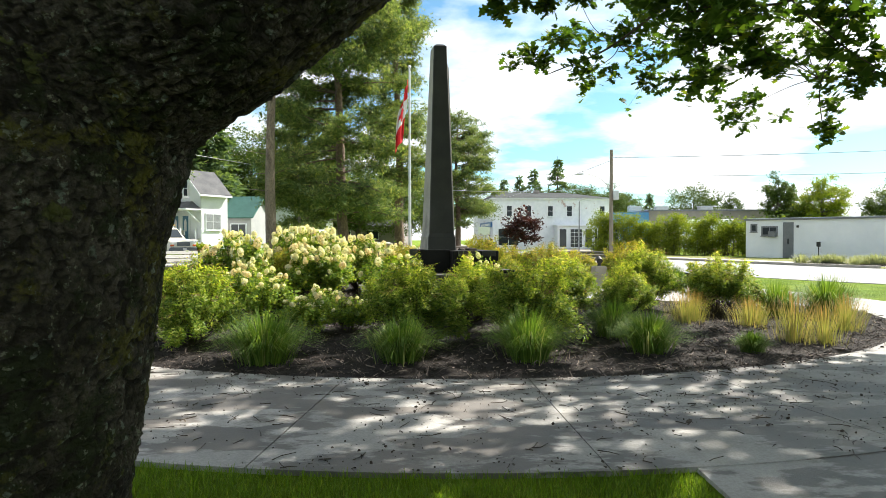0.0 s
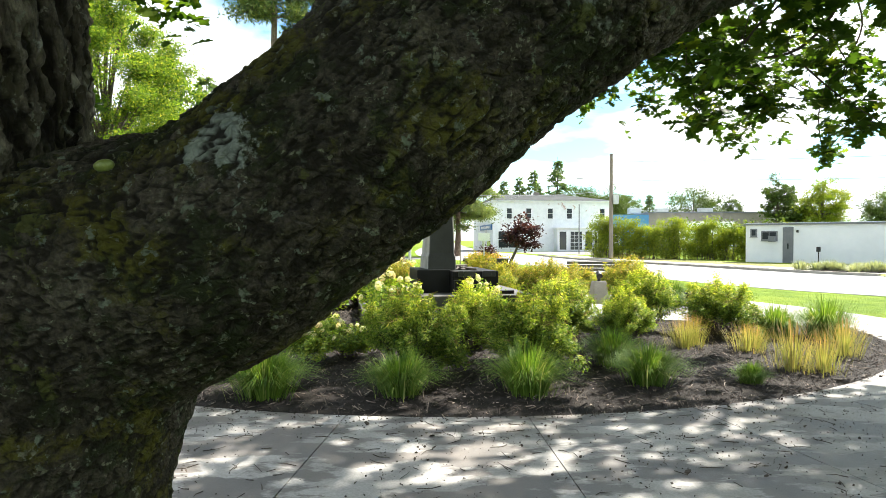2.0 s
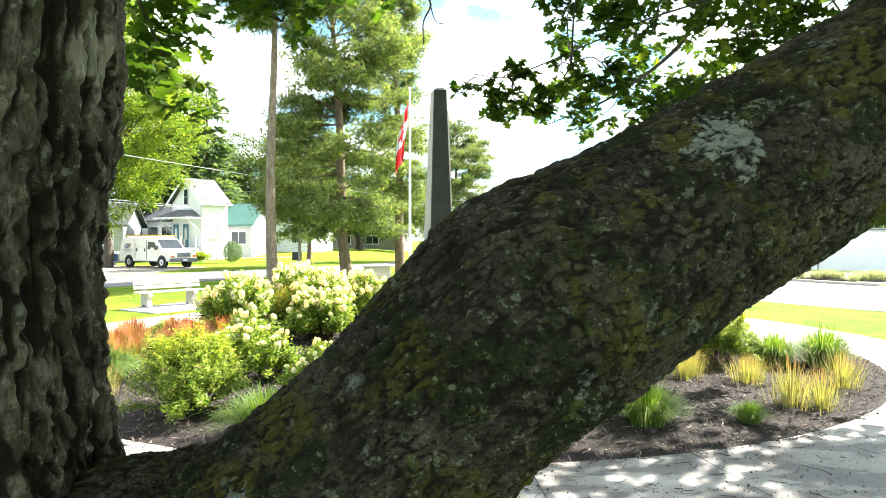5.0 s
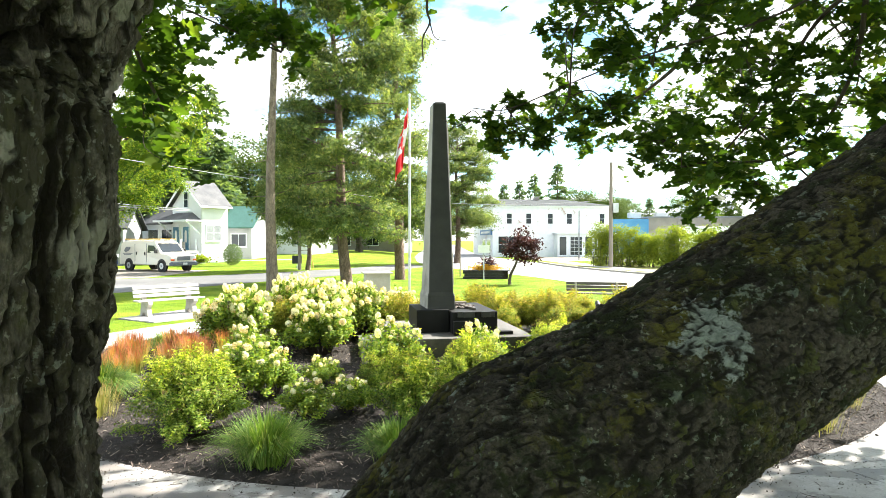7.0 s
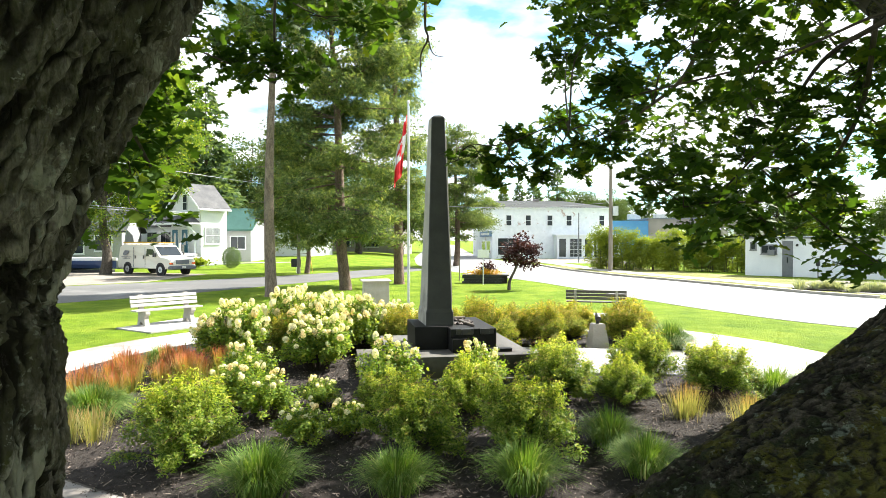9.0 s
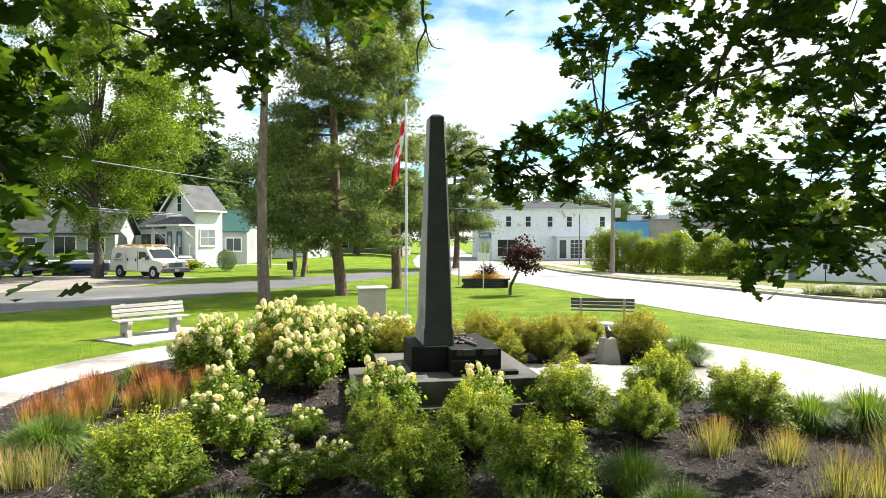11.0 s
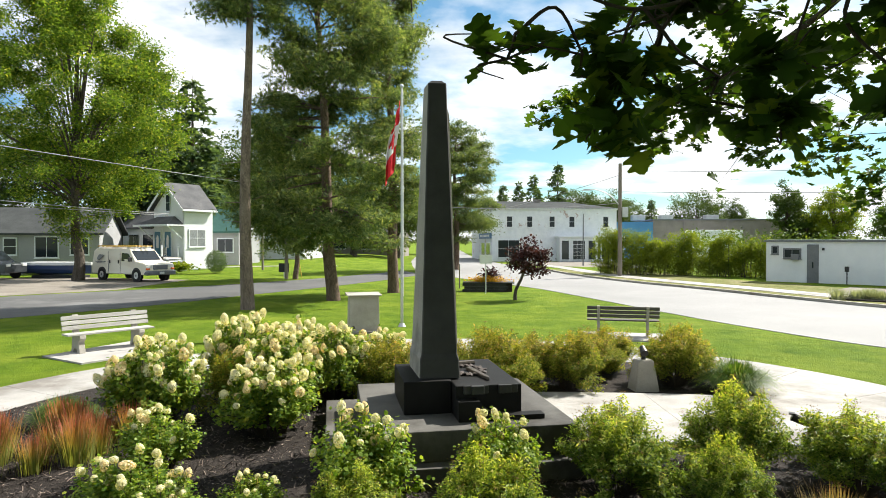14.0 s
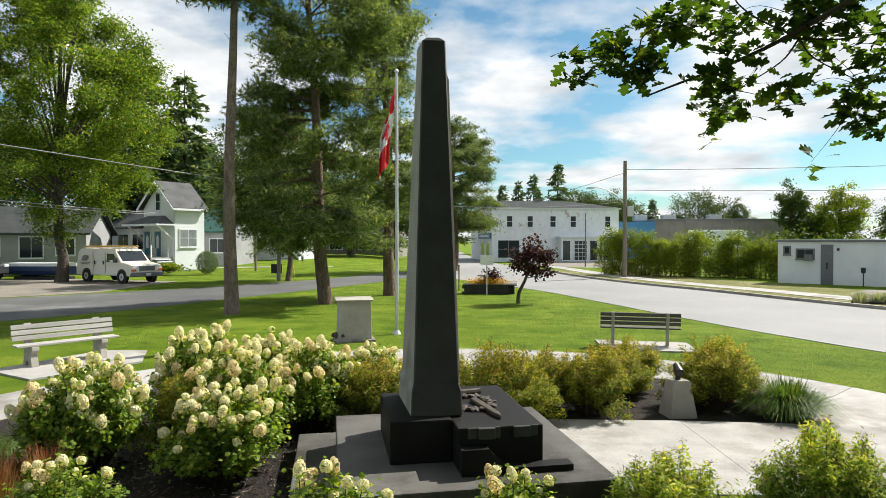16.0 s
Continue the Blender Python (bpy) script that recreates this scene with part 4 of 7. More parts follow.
stem, leaf = Sheaf(), Sheaf()
boughs = {
    "near": [(1.9, 2.2, 3.0), (2.05, 2.9, 3.35), (1.8, 3.5, 3.35), (1.35, 4.0, 3.2), (0.90, 4.4, 3.1), (0.50, 4.5, 3.0), (0.15, 4.38, 2.95)],
    "near_low": [(2.2, 3.2, 3.5), (2.3, 3.6, 3.15), (1.95, 3.9, 2.8), (1.5, 3.9, 2.55)],
    "far": [(2.2, 3.2, 3.5), (2.75, 5.0, 4.7), (2.84, 6.7, 4.6), (3.0, 8.0, 4.3), (2.5, 9.0, 3.9), (1.5, 9.2, 3.6)],
    "far_right": [(2.75, 5.0, 4.7), (3.6, 6.2, 4.5), (5.0, 7.8, 4.1), (5.2, 8.8, 3.4), (5.4, 9.0, 2.7)],
    "near_hang": [(2.05, 2.9, 3.35), (2.25, 3.7, 3.30), (2.15, 4.3, 3.0), (1.85, 4.6, 2.55)],
    "left": [(-0.3, 0.85, 3.55), (-0.9, 1.8, 3.6), (-1.25, 2.6, 3.1), (-1.35, 2.9, 2.7)],
    "left_high": [(-0.1, 1.0, 4.4), (-0.6, 2.6, 4.5), (-0.95, 4.2, 3.9), (-1.2, 4.7, 3.5)],
    "top": [(0.5, 1.6, 5.8), (2.0, 4.0, 6.4), (4.0, 6.0, 6.4), (6.5, 7.0, 6.0)],
    "top_right": [(1.6, 2.8, 7.0), (4.0, 3.2, 7.4), (8.0, 4.0, 6.6), (10.5, 5.0, 5.6)],
}
for key, rows in boughs.items():
    stem.tube(twig_rows(rows, 0.055 if key == "far" else 0.009 if key == "near" else 0.015, 0.003 if key == "near" else 0.006, 8, 0.07), 8)
sprays = [
    # near boughs, right of the camera's way
    ((1.18, 4.10, 3.32), (0.26, 0.2, 0.2), 50), ((1.42, 3.95, 2.72), (0.2, 0.18, 0.15), 44), ((1.68, 3.9, 2.52), (0.2, 0.18, 0.15), 38), ((1.75, 3.6, 3.15), (0.3, 0.25, 0.22), 60), ((2.05, 3.7, 2.75), (0.26, 0.22, 0.2), 54),
    ((1.55, 3.9, 3.55), (0.3, 0.25, 0.18), 40), ((2.35, 3.5, 3.3), (0.3, 0.25, 0.25), 56), ((2.5, 3.9, 2.55), (0.25, 0.2, 0.2), 44), ((2.75, 3.8, 2.95), (0.25, 0.25, 0.25), 44), ((2.2, 3.3, 3.75), (0.35, 0.3, 0.2), 50),
    ((1.05, 4.3, 3.72), (0.25, 0.2, 0.12), 26), ((2.9, 3.6, 3.6), (0.3, 0.3, 0.25), 46), ((2.75, 4.0, 2.2), (0.16, 0.16, 0.18), 24),
    ((1.90, 4.62, 2.32), (0.13, 0.12, 0.13), 24), ((1.95, 4.58, 2.56), (0.16, 0.14, 0.13), 30), ((2.30, 4.55, 2.50), (0.20, 0.15, 0.18), 34), ((2.15, 4.55, 2.92), (0.22, 0.16, 0.16), 34), ((1.62, 4.6, 2.86), (0.16, 0.14, 0.12), 24),
    # far boughs
    ((1.30, 9.15, 3.74), (0.30, 0.3, 0.20), 46), ((1.70, 9.2, 4.07), (0.35, 0.3, 0.24), 50), ((2.10, 9.1, 3.57), (0.34, 0.3, 0.24), 54), ((2.60, 9.1, 4.07), (0.4, 0.35, 0.28), 60), ((2.95, 9.0, 3.57), (0.35, 0.3, 0.3), 54),
    ((3.45, 9.0, 4.02), (0.45, 0.4, 0.3), 64), ((3.85, 9.2, 3.52), (0.35, 0.3, 0.25), 50), ((4.50, 9.4, 3.12), (0.3, 0.3, 0.28), 50), ((4.75, 9.2, 3.72), (0.4, 0.4, 0.3), 56), ((5.30, 8.8, 2.77), (0.32, 0.3, 0.24), 46), ((5.45, 8.9, 3.37), (0.4, 0.4, 0.3), 50), ((2.85, 9.1, 4.62), (0.6, 0.4, 0.2), 60), ((4.15, 9.0, 4.42), (0.6, 0.5, 0.3), 70), ((5.35, 8.8, 4.12), (0.5, 0.5, 0.3), 60), ((6.05, 8.6, 3.62), (0.4, 0.4, 0.3), 40), ((1.95, 9.2, 4.72), (0.5, 0.3, 0.2), 36),
    ((1.1, 5.5, 3.95), (0.25, 0.2, 0.18), 40), ((1.6, 5.6, 4.2), (0.3, 0.25, 0.2), 50), ((2.1, 5.4, 3.95), (0.3, 0.25, 0.2), 50), ((2.6, 5.6, 4.3), (0.3, 0.3, 0.2), 50), ((1.4, 5.8, 4.5), (0.3, 0.3, 0.15), 40), ((2.0, 5.8, 4.5), (0.35, 0.3, 0.15), 50), ((3.0, 5.6, 4.0), (0.3, 0.3, 0.22), 50), ((3.4, 5.5, 4.5), (0.35, 0.3, 0.2), 50), ((2.5, 5.2, 3.6), (0.25, 0.25, 0.18), 36), ((3.6, 5.4, 3.8), (0.3, 0.3, 0.25), 46),
    # left boughs
    ((-1.35, 2.85, 2.62), (0.16, 0.16, 0.18), 34), ((-1.22, 2.8, 2.95), (0.2, 0.18, 0.18), 38), ((-1.3, 2.75, 3.3), (0.24, 0.2, 0.2), 44), ((-0.8, 4.4, 3.88), (0.3, 0.22, 0.16), 44), ((-1.15, 4.55, 3.55), (0.3, 0.22, 0.2), 50), ((-1.55, 4.6, 3.72), (0.3, 0.25, 0.2), 46), ((-1.95, 4.7, 3.85), (0.35, 0.25, 0.25), 50), ((-1.9, 3.2, 3.5), (0.3, 0.3, 0.3), 44), ((-2.3, 3.8, 2.55), (0.18, 0.18, 0.15), 22), ((-2.6, 4.2, 4.0), (0.4, 0.4, 0.3), 50),
]
ends = np.array([p for rows in boughs.values() for p in rows[1:]])
for middle, size, count in sprays:
    root = ends[np.argmin(np.linalg.norm(ends - np.array(middle), axis=1))]
    oak_spray(stem, leaf, middle, size, count, root, 0.105 + 0.0045 * middle[1], 0.045)
for middle, size, count in [((0.13, 4.35, 2.89), (0.05, 0.03, 0.05), 6), ((0.36, 4.50, 2.78), (0.09, 0.03, 0.06), 20), ((0.45, 4.48, 2.90), (0.10, 0.04, 0.08), 18), ((0.62, 4.48, 2.88), (0.11, 0.07, 0.10), 24), ((0.80, 4.5, 2.95), (0.12, 0.08, 0.12), 26), ((0.58, 4.5, 3.06), (0.14, 0.10, 0.09), 22), ((0.85, 4.5, 3.2), (0.14, 0.10, 0.09), 20),
                            ((0.30, 4.42, 2.92), (0.12, 0.06, 0.07), 22), ((0.72, 4.40, 2.78), (0.13, 0.07, 0.07), 30), ((0.98, 4.36, 2.84), (0.15, 0.09, 0.10), 34), ((1.15, 4.25, 2.98), (0.16, 0.10, 0.12), 34), ((0.50, 4.46, 3.02), (0.16, 0.08, 0.08), 26), ((1.0, 4.4, 3.05), (0.16, 0.1, 0.1), 30)]:
    root = ends[np.argmin(np.linalg.norm(ends - np.array(middle), axis=1))]
    oak_spray(stem, leaf, middle, size, int(count * 0.62), root, 0.098, 0.016)
# the crown above, out of sight, whose gaps dapple the walk
n = 800
cx, cy, cz = rng.uniform(-2.0, 15.0, n), rng.uniform(-3.0, 11.0, n), rng.uniform(5.3, 8.5, n)
for x, y, z in zip(cx, cy, cz):
    if y > 5.6 + 0.62 * z:
        continue
    if (x + y * 0.3) % 3.1 < 0.25:
        continue
    k = int(rng.integers(32, 50))
    places = np.array([x, y, z]) + rng.normal(0, 1, (k, 3)) * (0.33, 0.33, 0.2)
    leaf.scatter(*BROAD, places, turns_of(facing(k, 0.8), rng.uniform(0, 6.28, k)), rng.uniform(0.14, 0.22, k))
# more unseen clumps, added to put the right of the walk in shade
for _ in range(160):
    k = 42
    places = rng.uniform((8.0, 5.2, 5.4), (14.5, 9.2, 7.4)) + rng.normal(0, 1, (k, 3)) * (0.33, 0.33, 0.2)
    leaf.scatter(*BROAD, places, turns_of(facing(k, 0.8), rng.uniform(0, 6.28, k)), rng.uniform(0.14, 0.22, k))
# unseen clumps added overhead to darken the limb and trunk
for _ in range(210):
    k = 46
    places = rng.uniform((-3.0, -3.0, 4.6), (4.5, 3.2, 7.5)) + rng.normal(0, 1, (k, 3)) * (0.42, 0.42, 0.22)
    leaf.scatter(*BROAD, places, turns_of(facing(k, 0.8), rng.uniform(0, 6.28, k)), rng.uniform(0.14, 0.22, k))
# unseen clumps added in the sun's way to keep the limb unlit
for _ in range(34):
    k = 46
    places = rng.uniform((2.6, 2.4, 5.1), (4.4, 3.8, 6.6)) + rng.normal(0, 1, (k, 3)) * (0.33, 0.33, 0.22)
    leaf.scatter(*BROAD, places, turns_of(facing(k, 0.8), rng.uniform(0, 6.28, k)), rng.uniform(0.14, 0.22, k))
# unseen clumps added behind the camera to hold back sky light
for _ in range(170):
    k = 20
    places = rng.uniform((-2.0, -9.0, 3.0), (7.0, -0.6, 8.0)) + rng.normal(0, 1, (k, 3)) * (0.5, 0.5, 0.3)
    places = places[(places[:, 1] < -0.8) | (places[:, 2] > 4.2)]
    leaf.scatter(*BROAD, places, turns_of(facing(len(places), 0.8), rng.uniform(0, 6.28, len(places))), rng.uniform(0.18, 0.30, len(places)))
stem.tube(twig_rows([(-0.2, 8.8, 5.9), (-0.22, 8.8, 5.3), (-0.16, 8.8, 5.12), (-0.26, 8.8, 4.9), (-0.23, 8.8, 4.55)], 0.022, 0.008, 6, 0.03), 6)
stem.tube(twig_rows([(-0.18, 8.8, 5.15), (-0.08, 8.8, 4.95), (0.06, 8.8, 4.88)], 0.010, 0.004, 4, 0.02), 5)
stem.tube(twig_rows([(0.5, 1.6, 5.8), (0.2, 5.0, 6.6), (-0.2, 8.8, 5.9)], 0.04, 0.02, 6, 0.05), 6)
stem.ob("bough", M_TWIG, oak)
leaf.ob("crown", M_OAKLEAF, oak, "lobed green oak leaves lit from behind")

# ---- plants of the bed ----


def plant_parts(name, label, category, stems, leaves, stem_mat, leaf_mat, group):
    t = thing(name, label, category, group=group)
    stems.ob("stem", stem_mat, t)
    leaves.ob("foliage", leaf_mat, t)
    return t


def make_shrub(seed, leaf_mat, label, group, count=22500, leaf_len=0.036):
    """A loose mound, one metre wide and 0.8 high, of many upright leafy shoots."""
    global rng
    rng = np.random.default_rng(seed)
    st, lf, dry = Sheaf(), Sheaf(), Sheaf()
    shoots = 150
    for s in range(shoots):
        a, r = rng.uniform(0, 6.28), 0.56 * math.sqrt(rng.uniform(0, 1))
        r *= 0.95 + 0.36 * noise.noise((math.cos(a) * 1.8 + seed, math.sin(a) * 1.8, 0.0))
        dome = 0.80 * (1 + 0.34 * noise.noise((math.cos(a) * r * 5 + seed, math.sin(a) * r * 5, 2.0))) * (1 - min(1.0, r / 0.64) ** 2.8) * rng.uniform(0.72, 1.06) + (rng.uniform(0.02, 0.10) if s % 5 == 0 else 0.0)
        top = np.array([r * math.cos(a), r * math.sin(a), max(dome, 0.12)])
        base = np.array([0.10 * math.cos(a), 0.10 * math.sin(a), 0.0])
        mid = base * 0.4 + top * 0.6 + np.array([0, 0, 0.06])
        st.tube(smooth_path([(*base, 0.004), (*mid, 0.003), (*top, 0.001)], 3), 4)
        k = count // shoots
        u = rng.uniform(0.12, 1.03, k)[:, None] ** 0.55
        p = (1 - u) ** 2 * base + 2 * u * (1 - u) * mid + u * u * top + rng.normal(0, 0.017, (k, 3)) * (0.6 + 0.9 * u)
        p[:, 2] = np.maximum(p[:, 2], 0.02)
        nrm = rng.normal(0, 0.6, (k, 3)) + np.array([math.cos(a) * 0.5, math.sin(a) * 0.5, 0.8])
        lf.scatter(*LANCE, p, turns_of(nrm, rng.uniform(0, 6.28, k)), rng.uniform(0.7, 1.45, k) * leaf_len)
        if s % 2 == 0:
            # a flat spent flower head on a thin stalk
            tip = top + np.array([rng.normal(0, 0.015), rng.normal(0, 0.015), rng.uniform(0.02, 0.075)])
            st.tube([(*top, 0.0014), (*tip, 0.001)], 3)
            q = tip + rng.normal(0, 1, (22, 3)) * (0.017, 0.017, 0.005)
            dry.scatter(*LANCE, q, turns_of(rng.normal(0, 0.8, (22, 3)) + (0, 0, 0.6), rng.uniform(0, 6.28, 22)), rng.uniform(0.010, 0.019, 22))
    t = plant_parts("spirea_shrub", label, "shrub", st, lf, M_TWIG, leaf_mat, group)
    dry.ob("spent_bloom", M_SPENT, t, "brownish spent flower heads")
    return t


def make_hydrangea(seed, heads=34):
    """A mound of broad leaves, a metre wide, with creamy flower heads standing out of it."""
    global rng
    rng = np.random.default_rng(seed)
    t = thing("hydrangea", "green hydrangea bush full of creamy white flower heads", "shrub", group="hydrangeas in the bed")
    st, lf = Sheaf(), Sheaf()
    tops = []
    for _ in range(heads + 36):
        a, r = rng.uniform(0, 6.28), 0.60 * math.sqrt(rng.uniform(0.02, 1)) * rng.uniform(0.8, 1.12)
        top = np.array([r * math.cos(a), r * math.sin(a), max(0.22, 0.90 * (1 - 0.62 * (r / 0.62) ** 2.2) * rng.uniform(0.66, 1.10))])
        base = np.array([0.14 * math.cos(a), 0.14 * math.sin(a), 0.0])
        mid = base * 0.4 + top * 0.55 + np.array([0, 0, 0.12])
        st.tube(smooth_path([(*base, 0.007), (*mid, 0.005), (*top, 0.003)], 3), 4)
        tops.append(top)
        k = 80 if heads > 40 else 100
        u = rng.uniform(0.36, 0.97, k)[:, None]
        p = (1 - u) ** 2 * base + 2 * u * (1 - u) * mid + u * u * top + rng.normal(0, 0.04, (k, 3))
        p[:, 2] = np.maximum(p[:, 2], 0.03)
        lf.scatter(*BROAD, p, turns_of(rng.normal(0, 0.5, (k, 3)) + np.array([math.cos(a) * 0.4, math.sin(a) * 0.4, 0.9]), rng.uniform(0, 6.28, k)), rng.uniform(0.028, 0.054, k))
    st.ob("stem", M_TWIG, t)
    lf.ob("foliage", M_HYDLEAF, t)
    protos = []
    for j in range(4):
        hd = Sheaf()
        k = 290
        d = rng.normal(size=(k, 3))
        d /= np.linalg.norm(d, axis=1)[:, None]
        shape = np.array([0.060, 0.060, 0.066 + 0.010 * j]) * rng.uniform(0.92, 1.1, 3)
        lump = 1 + 0.13 * np.array([noise.noise(Vector(q) * 2.2 + Vector((seed + j, 0, 0))) for q in d])[:, None]
        q = np.array([(1, 0.2, 0), (0.2, 1, 0.3), (-1, -0.2, 0), (-0.2, -1, 0.3)])
        hd.scatter(q, np.array([(0, 1, 2, 3)]), d * shape * lump * (1 - 0.16 * np.maximum(d[:, 2:3], 0)) + (0, 0, 0.05), turns_of(d + rng.normal(0, 0.25, (k, 3)), rng.uniform(0, 6.28, k)), rng.uniform(0.010, 0.0155, k))
        protos.append(hd.mesh("flower_head", M_PETAL_P if j == 3 else M_PETAL))
    order = sorted(range(len(tops)), key=lambda k: -tops[k][2] - 0.16 * rng.uniform())
    for k in order[:heads]:
        o = new("flower_head", protos[k % 4])
        o.parent = t
        o.matrix_basis = Matrix.LocRotScale(Vector(tops[k]) - Vector((0, 0, 0.02)), Euler((rng.normal(0, 0.35), rng.normal(0, 0.35), rng.uniform(0, 6))), Vector((1, 1, rng.uniform(0.85, 1.25))) * rng.uniform(0.48, 0.82))
    return t


def blade_sheaf(count, height, spread, lean, width, seed, droop=0.5, base=0.09):
    global rng
    rng = np.random.default_rng(seed)
    s = Sheaf()
    a = rng.uniform(0, 6.28, count)
    r = np.abs(rng.normal(0, 1, count)) * base
    h = height * rng.uniform(0.6, 1.1, count)
    out = spread * rng.uniform(0.1, 1.0, count) ** 0.8
    us = np.array([0, 0.35, 0.7, 1.0])
    d = np.stack([np.cos(a), np.sin(a)], -1)
    side = np.stack([-np.sin(a), np.cos(a)], -1)
    V = np.zeros((count, 7, 3))
    for k, u in enumerate(us):
        z = h * (u - droop * (out / spread) * u ** 3)
        c = d * (r + out * u ** (1.0 + lean))[:, None]
        w = width * (1 - 0.55 * u)
        if k < 3:
            V[:, 2 * k, :2], V[:, 2 * k + 1, :2] = c - side * w, c + side * w
            V[:, 2 * k, 2] = V[:, 2 * k + 1, 2] = z
        else:
            V[:, 6, :2], V[:, 6, 2] = c, z
    F4 = np.array([(0, 1, 3, 2), (2, 3, 5, 4)])
    F3 = np.array([(4, 5, 6)])
    off = (np.arange(count) * 7)[:, None, None]
    s.v.append(V.reshape(-1, 3))
    s.f.append((F4[None] + off).reshape(-1, 4))
    s.f.append((F3[None] + off).reshape(-1, 3))
    s.n = count * 7
    return s


def make_clump(name, label, category, mat, sheaf, group):
    return tagged(sheaf.ob(name, mat), label, category, group)


def place(proto, spots):
    """Sets copies of a thing at (x, y, size, turn, height) rows; the first stands in for the model itself."""
    for k, (x, y, sc, turn, tall) in enumerate(spots):
        r = math.hypot((x - CX) / WIDE, y - CY)
        z = bed_height(x, y) - 0.01 if r < R_IN else ground_height(x, y)
        m = Matrix.LocRotScale((x, y, z), Euler((0, 0, turn)), (sc, sc, sc * tall))
        if k:
            o = copy_thing(proto, m)
            o.matrix_basis = m
        else:
            first = m
    proto.matrix_basis = first


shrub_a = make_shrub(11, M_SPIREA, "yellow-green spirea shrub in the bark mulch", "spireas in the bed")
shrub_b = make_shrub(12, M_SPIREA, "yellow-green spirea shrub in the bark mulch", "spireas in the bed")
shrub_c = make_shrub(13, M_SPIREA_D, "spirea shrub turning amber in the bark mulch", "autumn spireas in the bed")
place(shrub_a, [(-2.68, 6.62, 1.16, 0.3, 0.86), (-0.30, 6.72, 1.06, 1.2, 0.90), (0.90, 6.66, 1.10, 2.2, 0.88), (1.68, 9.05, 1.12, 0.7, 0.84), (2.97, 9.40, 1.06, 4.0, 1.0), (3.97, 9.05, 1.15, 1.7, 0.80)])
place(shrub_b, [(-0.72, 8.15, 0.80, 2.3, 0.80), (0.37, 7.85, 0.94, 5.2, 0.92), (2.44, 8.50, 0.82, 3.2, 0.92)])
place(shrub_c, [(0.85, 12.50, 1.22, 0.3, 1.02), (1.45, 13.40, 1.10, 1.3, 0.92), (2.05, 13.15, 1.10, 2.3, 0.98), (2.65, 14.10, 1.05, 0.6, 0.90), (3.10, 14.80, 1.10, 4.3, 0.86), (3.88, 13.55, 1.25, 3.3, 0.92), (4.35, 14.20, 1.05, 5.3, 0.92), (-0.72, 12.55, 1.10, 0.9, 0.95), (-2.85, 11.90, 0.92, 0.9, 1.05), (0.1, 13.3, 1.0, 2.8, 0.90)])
hyd_a, hyd_b, hyd_c = make_hydrangea(21, 70), make_hydrangea(22, 60), make_hydrangea(23, 17)
place(hyd_a, [(-2.30, 11.75, 1.18, 0.2, 1.12), (-3.65, 11.15, 1.14, 1.1, 1.12), (-1.60, 12.60, 1.15, 2.1, 1.05), (-2.92, 12.60, 1.22, 4.1, 1.15)])
place(hyd_b, [(-2.10, 10.85, 1.10, 2.7, 0.95), (-2.35, 13.50, 1.15, 3.7, 1.05), (-0.92, 13.30, 1.0, 0.7, 1.02), (-4.45, 12.90, 0.95, 5.0, 0.95)])
place(hyd_c, [(-0.72, 8.62, 0.98, 0.4, 0.98), (0.55, 8.95, 0.84, 1.4, 1.0), (-2.88, 9.45, 0.85, 2.4, 0.90), (-2.62, 8.25, 0.82, 3.4, 0.88), (-1.50, 6.98, 0.64, 4.4, 0.80), (-1.08, 7.15, 0.55, 1.0, 0.85), (-2.20, 7.95, 0.78, 5.4, 0.86), (-1.62, 8.40, 0.55, 0.9, 0.80)])
fount = make_clump("fountain_grass", "arching clump of fine green fountain grass", "ornamental grass", M_FOUNTAIN, blade_sheaf(1500, 0.62, 0.50, 0.45, 0.0042, 31, 0.66, 0.11), "fountain grasses along the bed")
place(fount, [(-1.63, 5.80, 1.0, 0, 0.95), (-0.39, 5.80, 0.85, 1, 0.95), (0.79, 5.85, 0.92, 2, 1.0), (2.02, 6.20, 0.85, 3, 0.95), (3.08, 6.28, 0.45, 4, 1.0), (1.87, 6.95, 0.80, 5, 1.05), (4.75, 9.00, 0.9, 1.5, 1.1), (5.45, 9.00, 1.1, 2.5, 1.05)])
dome = make_clump("fountain_grass", "dense rounded dome of dark green fountain grass", "ornamental grass", M_DOME, blade_sheaf(2600, 0.66, 0.62, 0.35, 0.006, 35, 0.85, 0.12), "fountain grasses along the bed")
place(dome, [(4.75, 13.20, 1.05, 2.5, 1.0), (-5.0, 11.4, 0.74, 1.0, 1.0), (-4.42, 8.05, 0.95, 2.0, 0.95)])
blood = make_clump("blood_grass", "upright clump of yellow and red blood grass", "ornamental grass", M_BLOOD, blade_sheaf(200, 0.48, 0.21, 0.25, 0.0032, 32, 0.22, 0.12), "blood grasses in the bed")
spots = [(3.08, 8.02, 1.0, 0, 1.0), (3.25, 8.18, 0.9, 1, 1.0), (3.80, 7.85, 1.0, 2, 0.85), (3.98, 8.02, 0.8, 1, 0.85), (3.85, 6.92, 1.1, 3, 1.1), (4.15, 6.85, 1.0, 0.5, 1.0), (5.00, 7.85, 1.1, 4, 0.95), (-4.00, 7.30, 1.0, 5, 0.95), (-4.22, 7.18, 0.95, 6, 1.0), (-4.50, 7.45, 0.85, 6, 0.95)]
r2 = np.random.default_rng(5)
for k in range(30):
    u = r2.uniform()
    spots.append((-4.95 + 1.0 * u + r2.normal(0, 0.36), 8.7 + 2.5 * u + r2.normal(0, 0.25), r2.uniform(0.7, 1.25), r2.uniform(0, 6), r2.uniform(0.9, 1.1)))
place(blood, spots[:10])
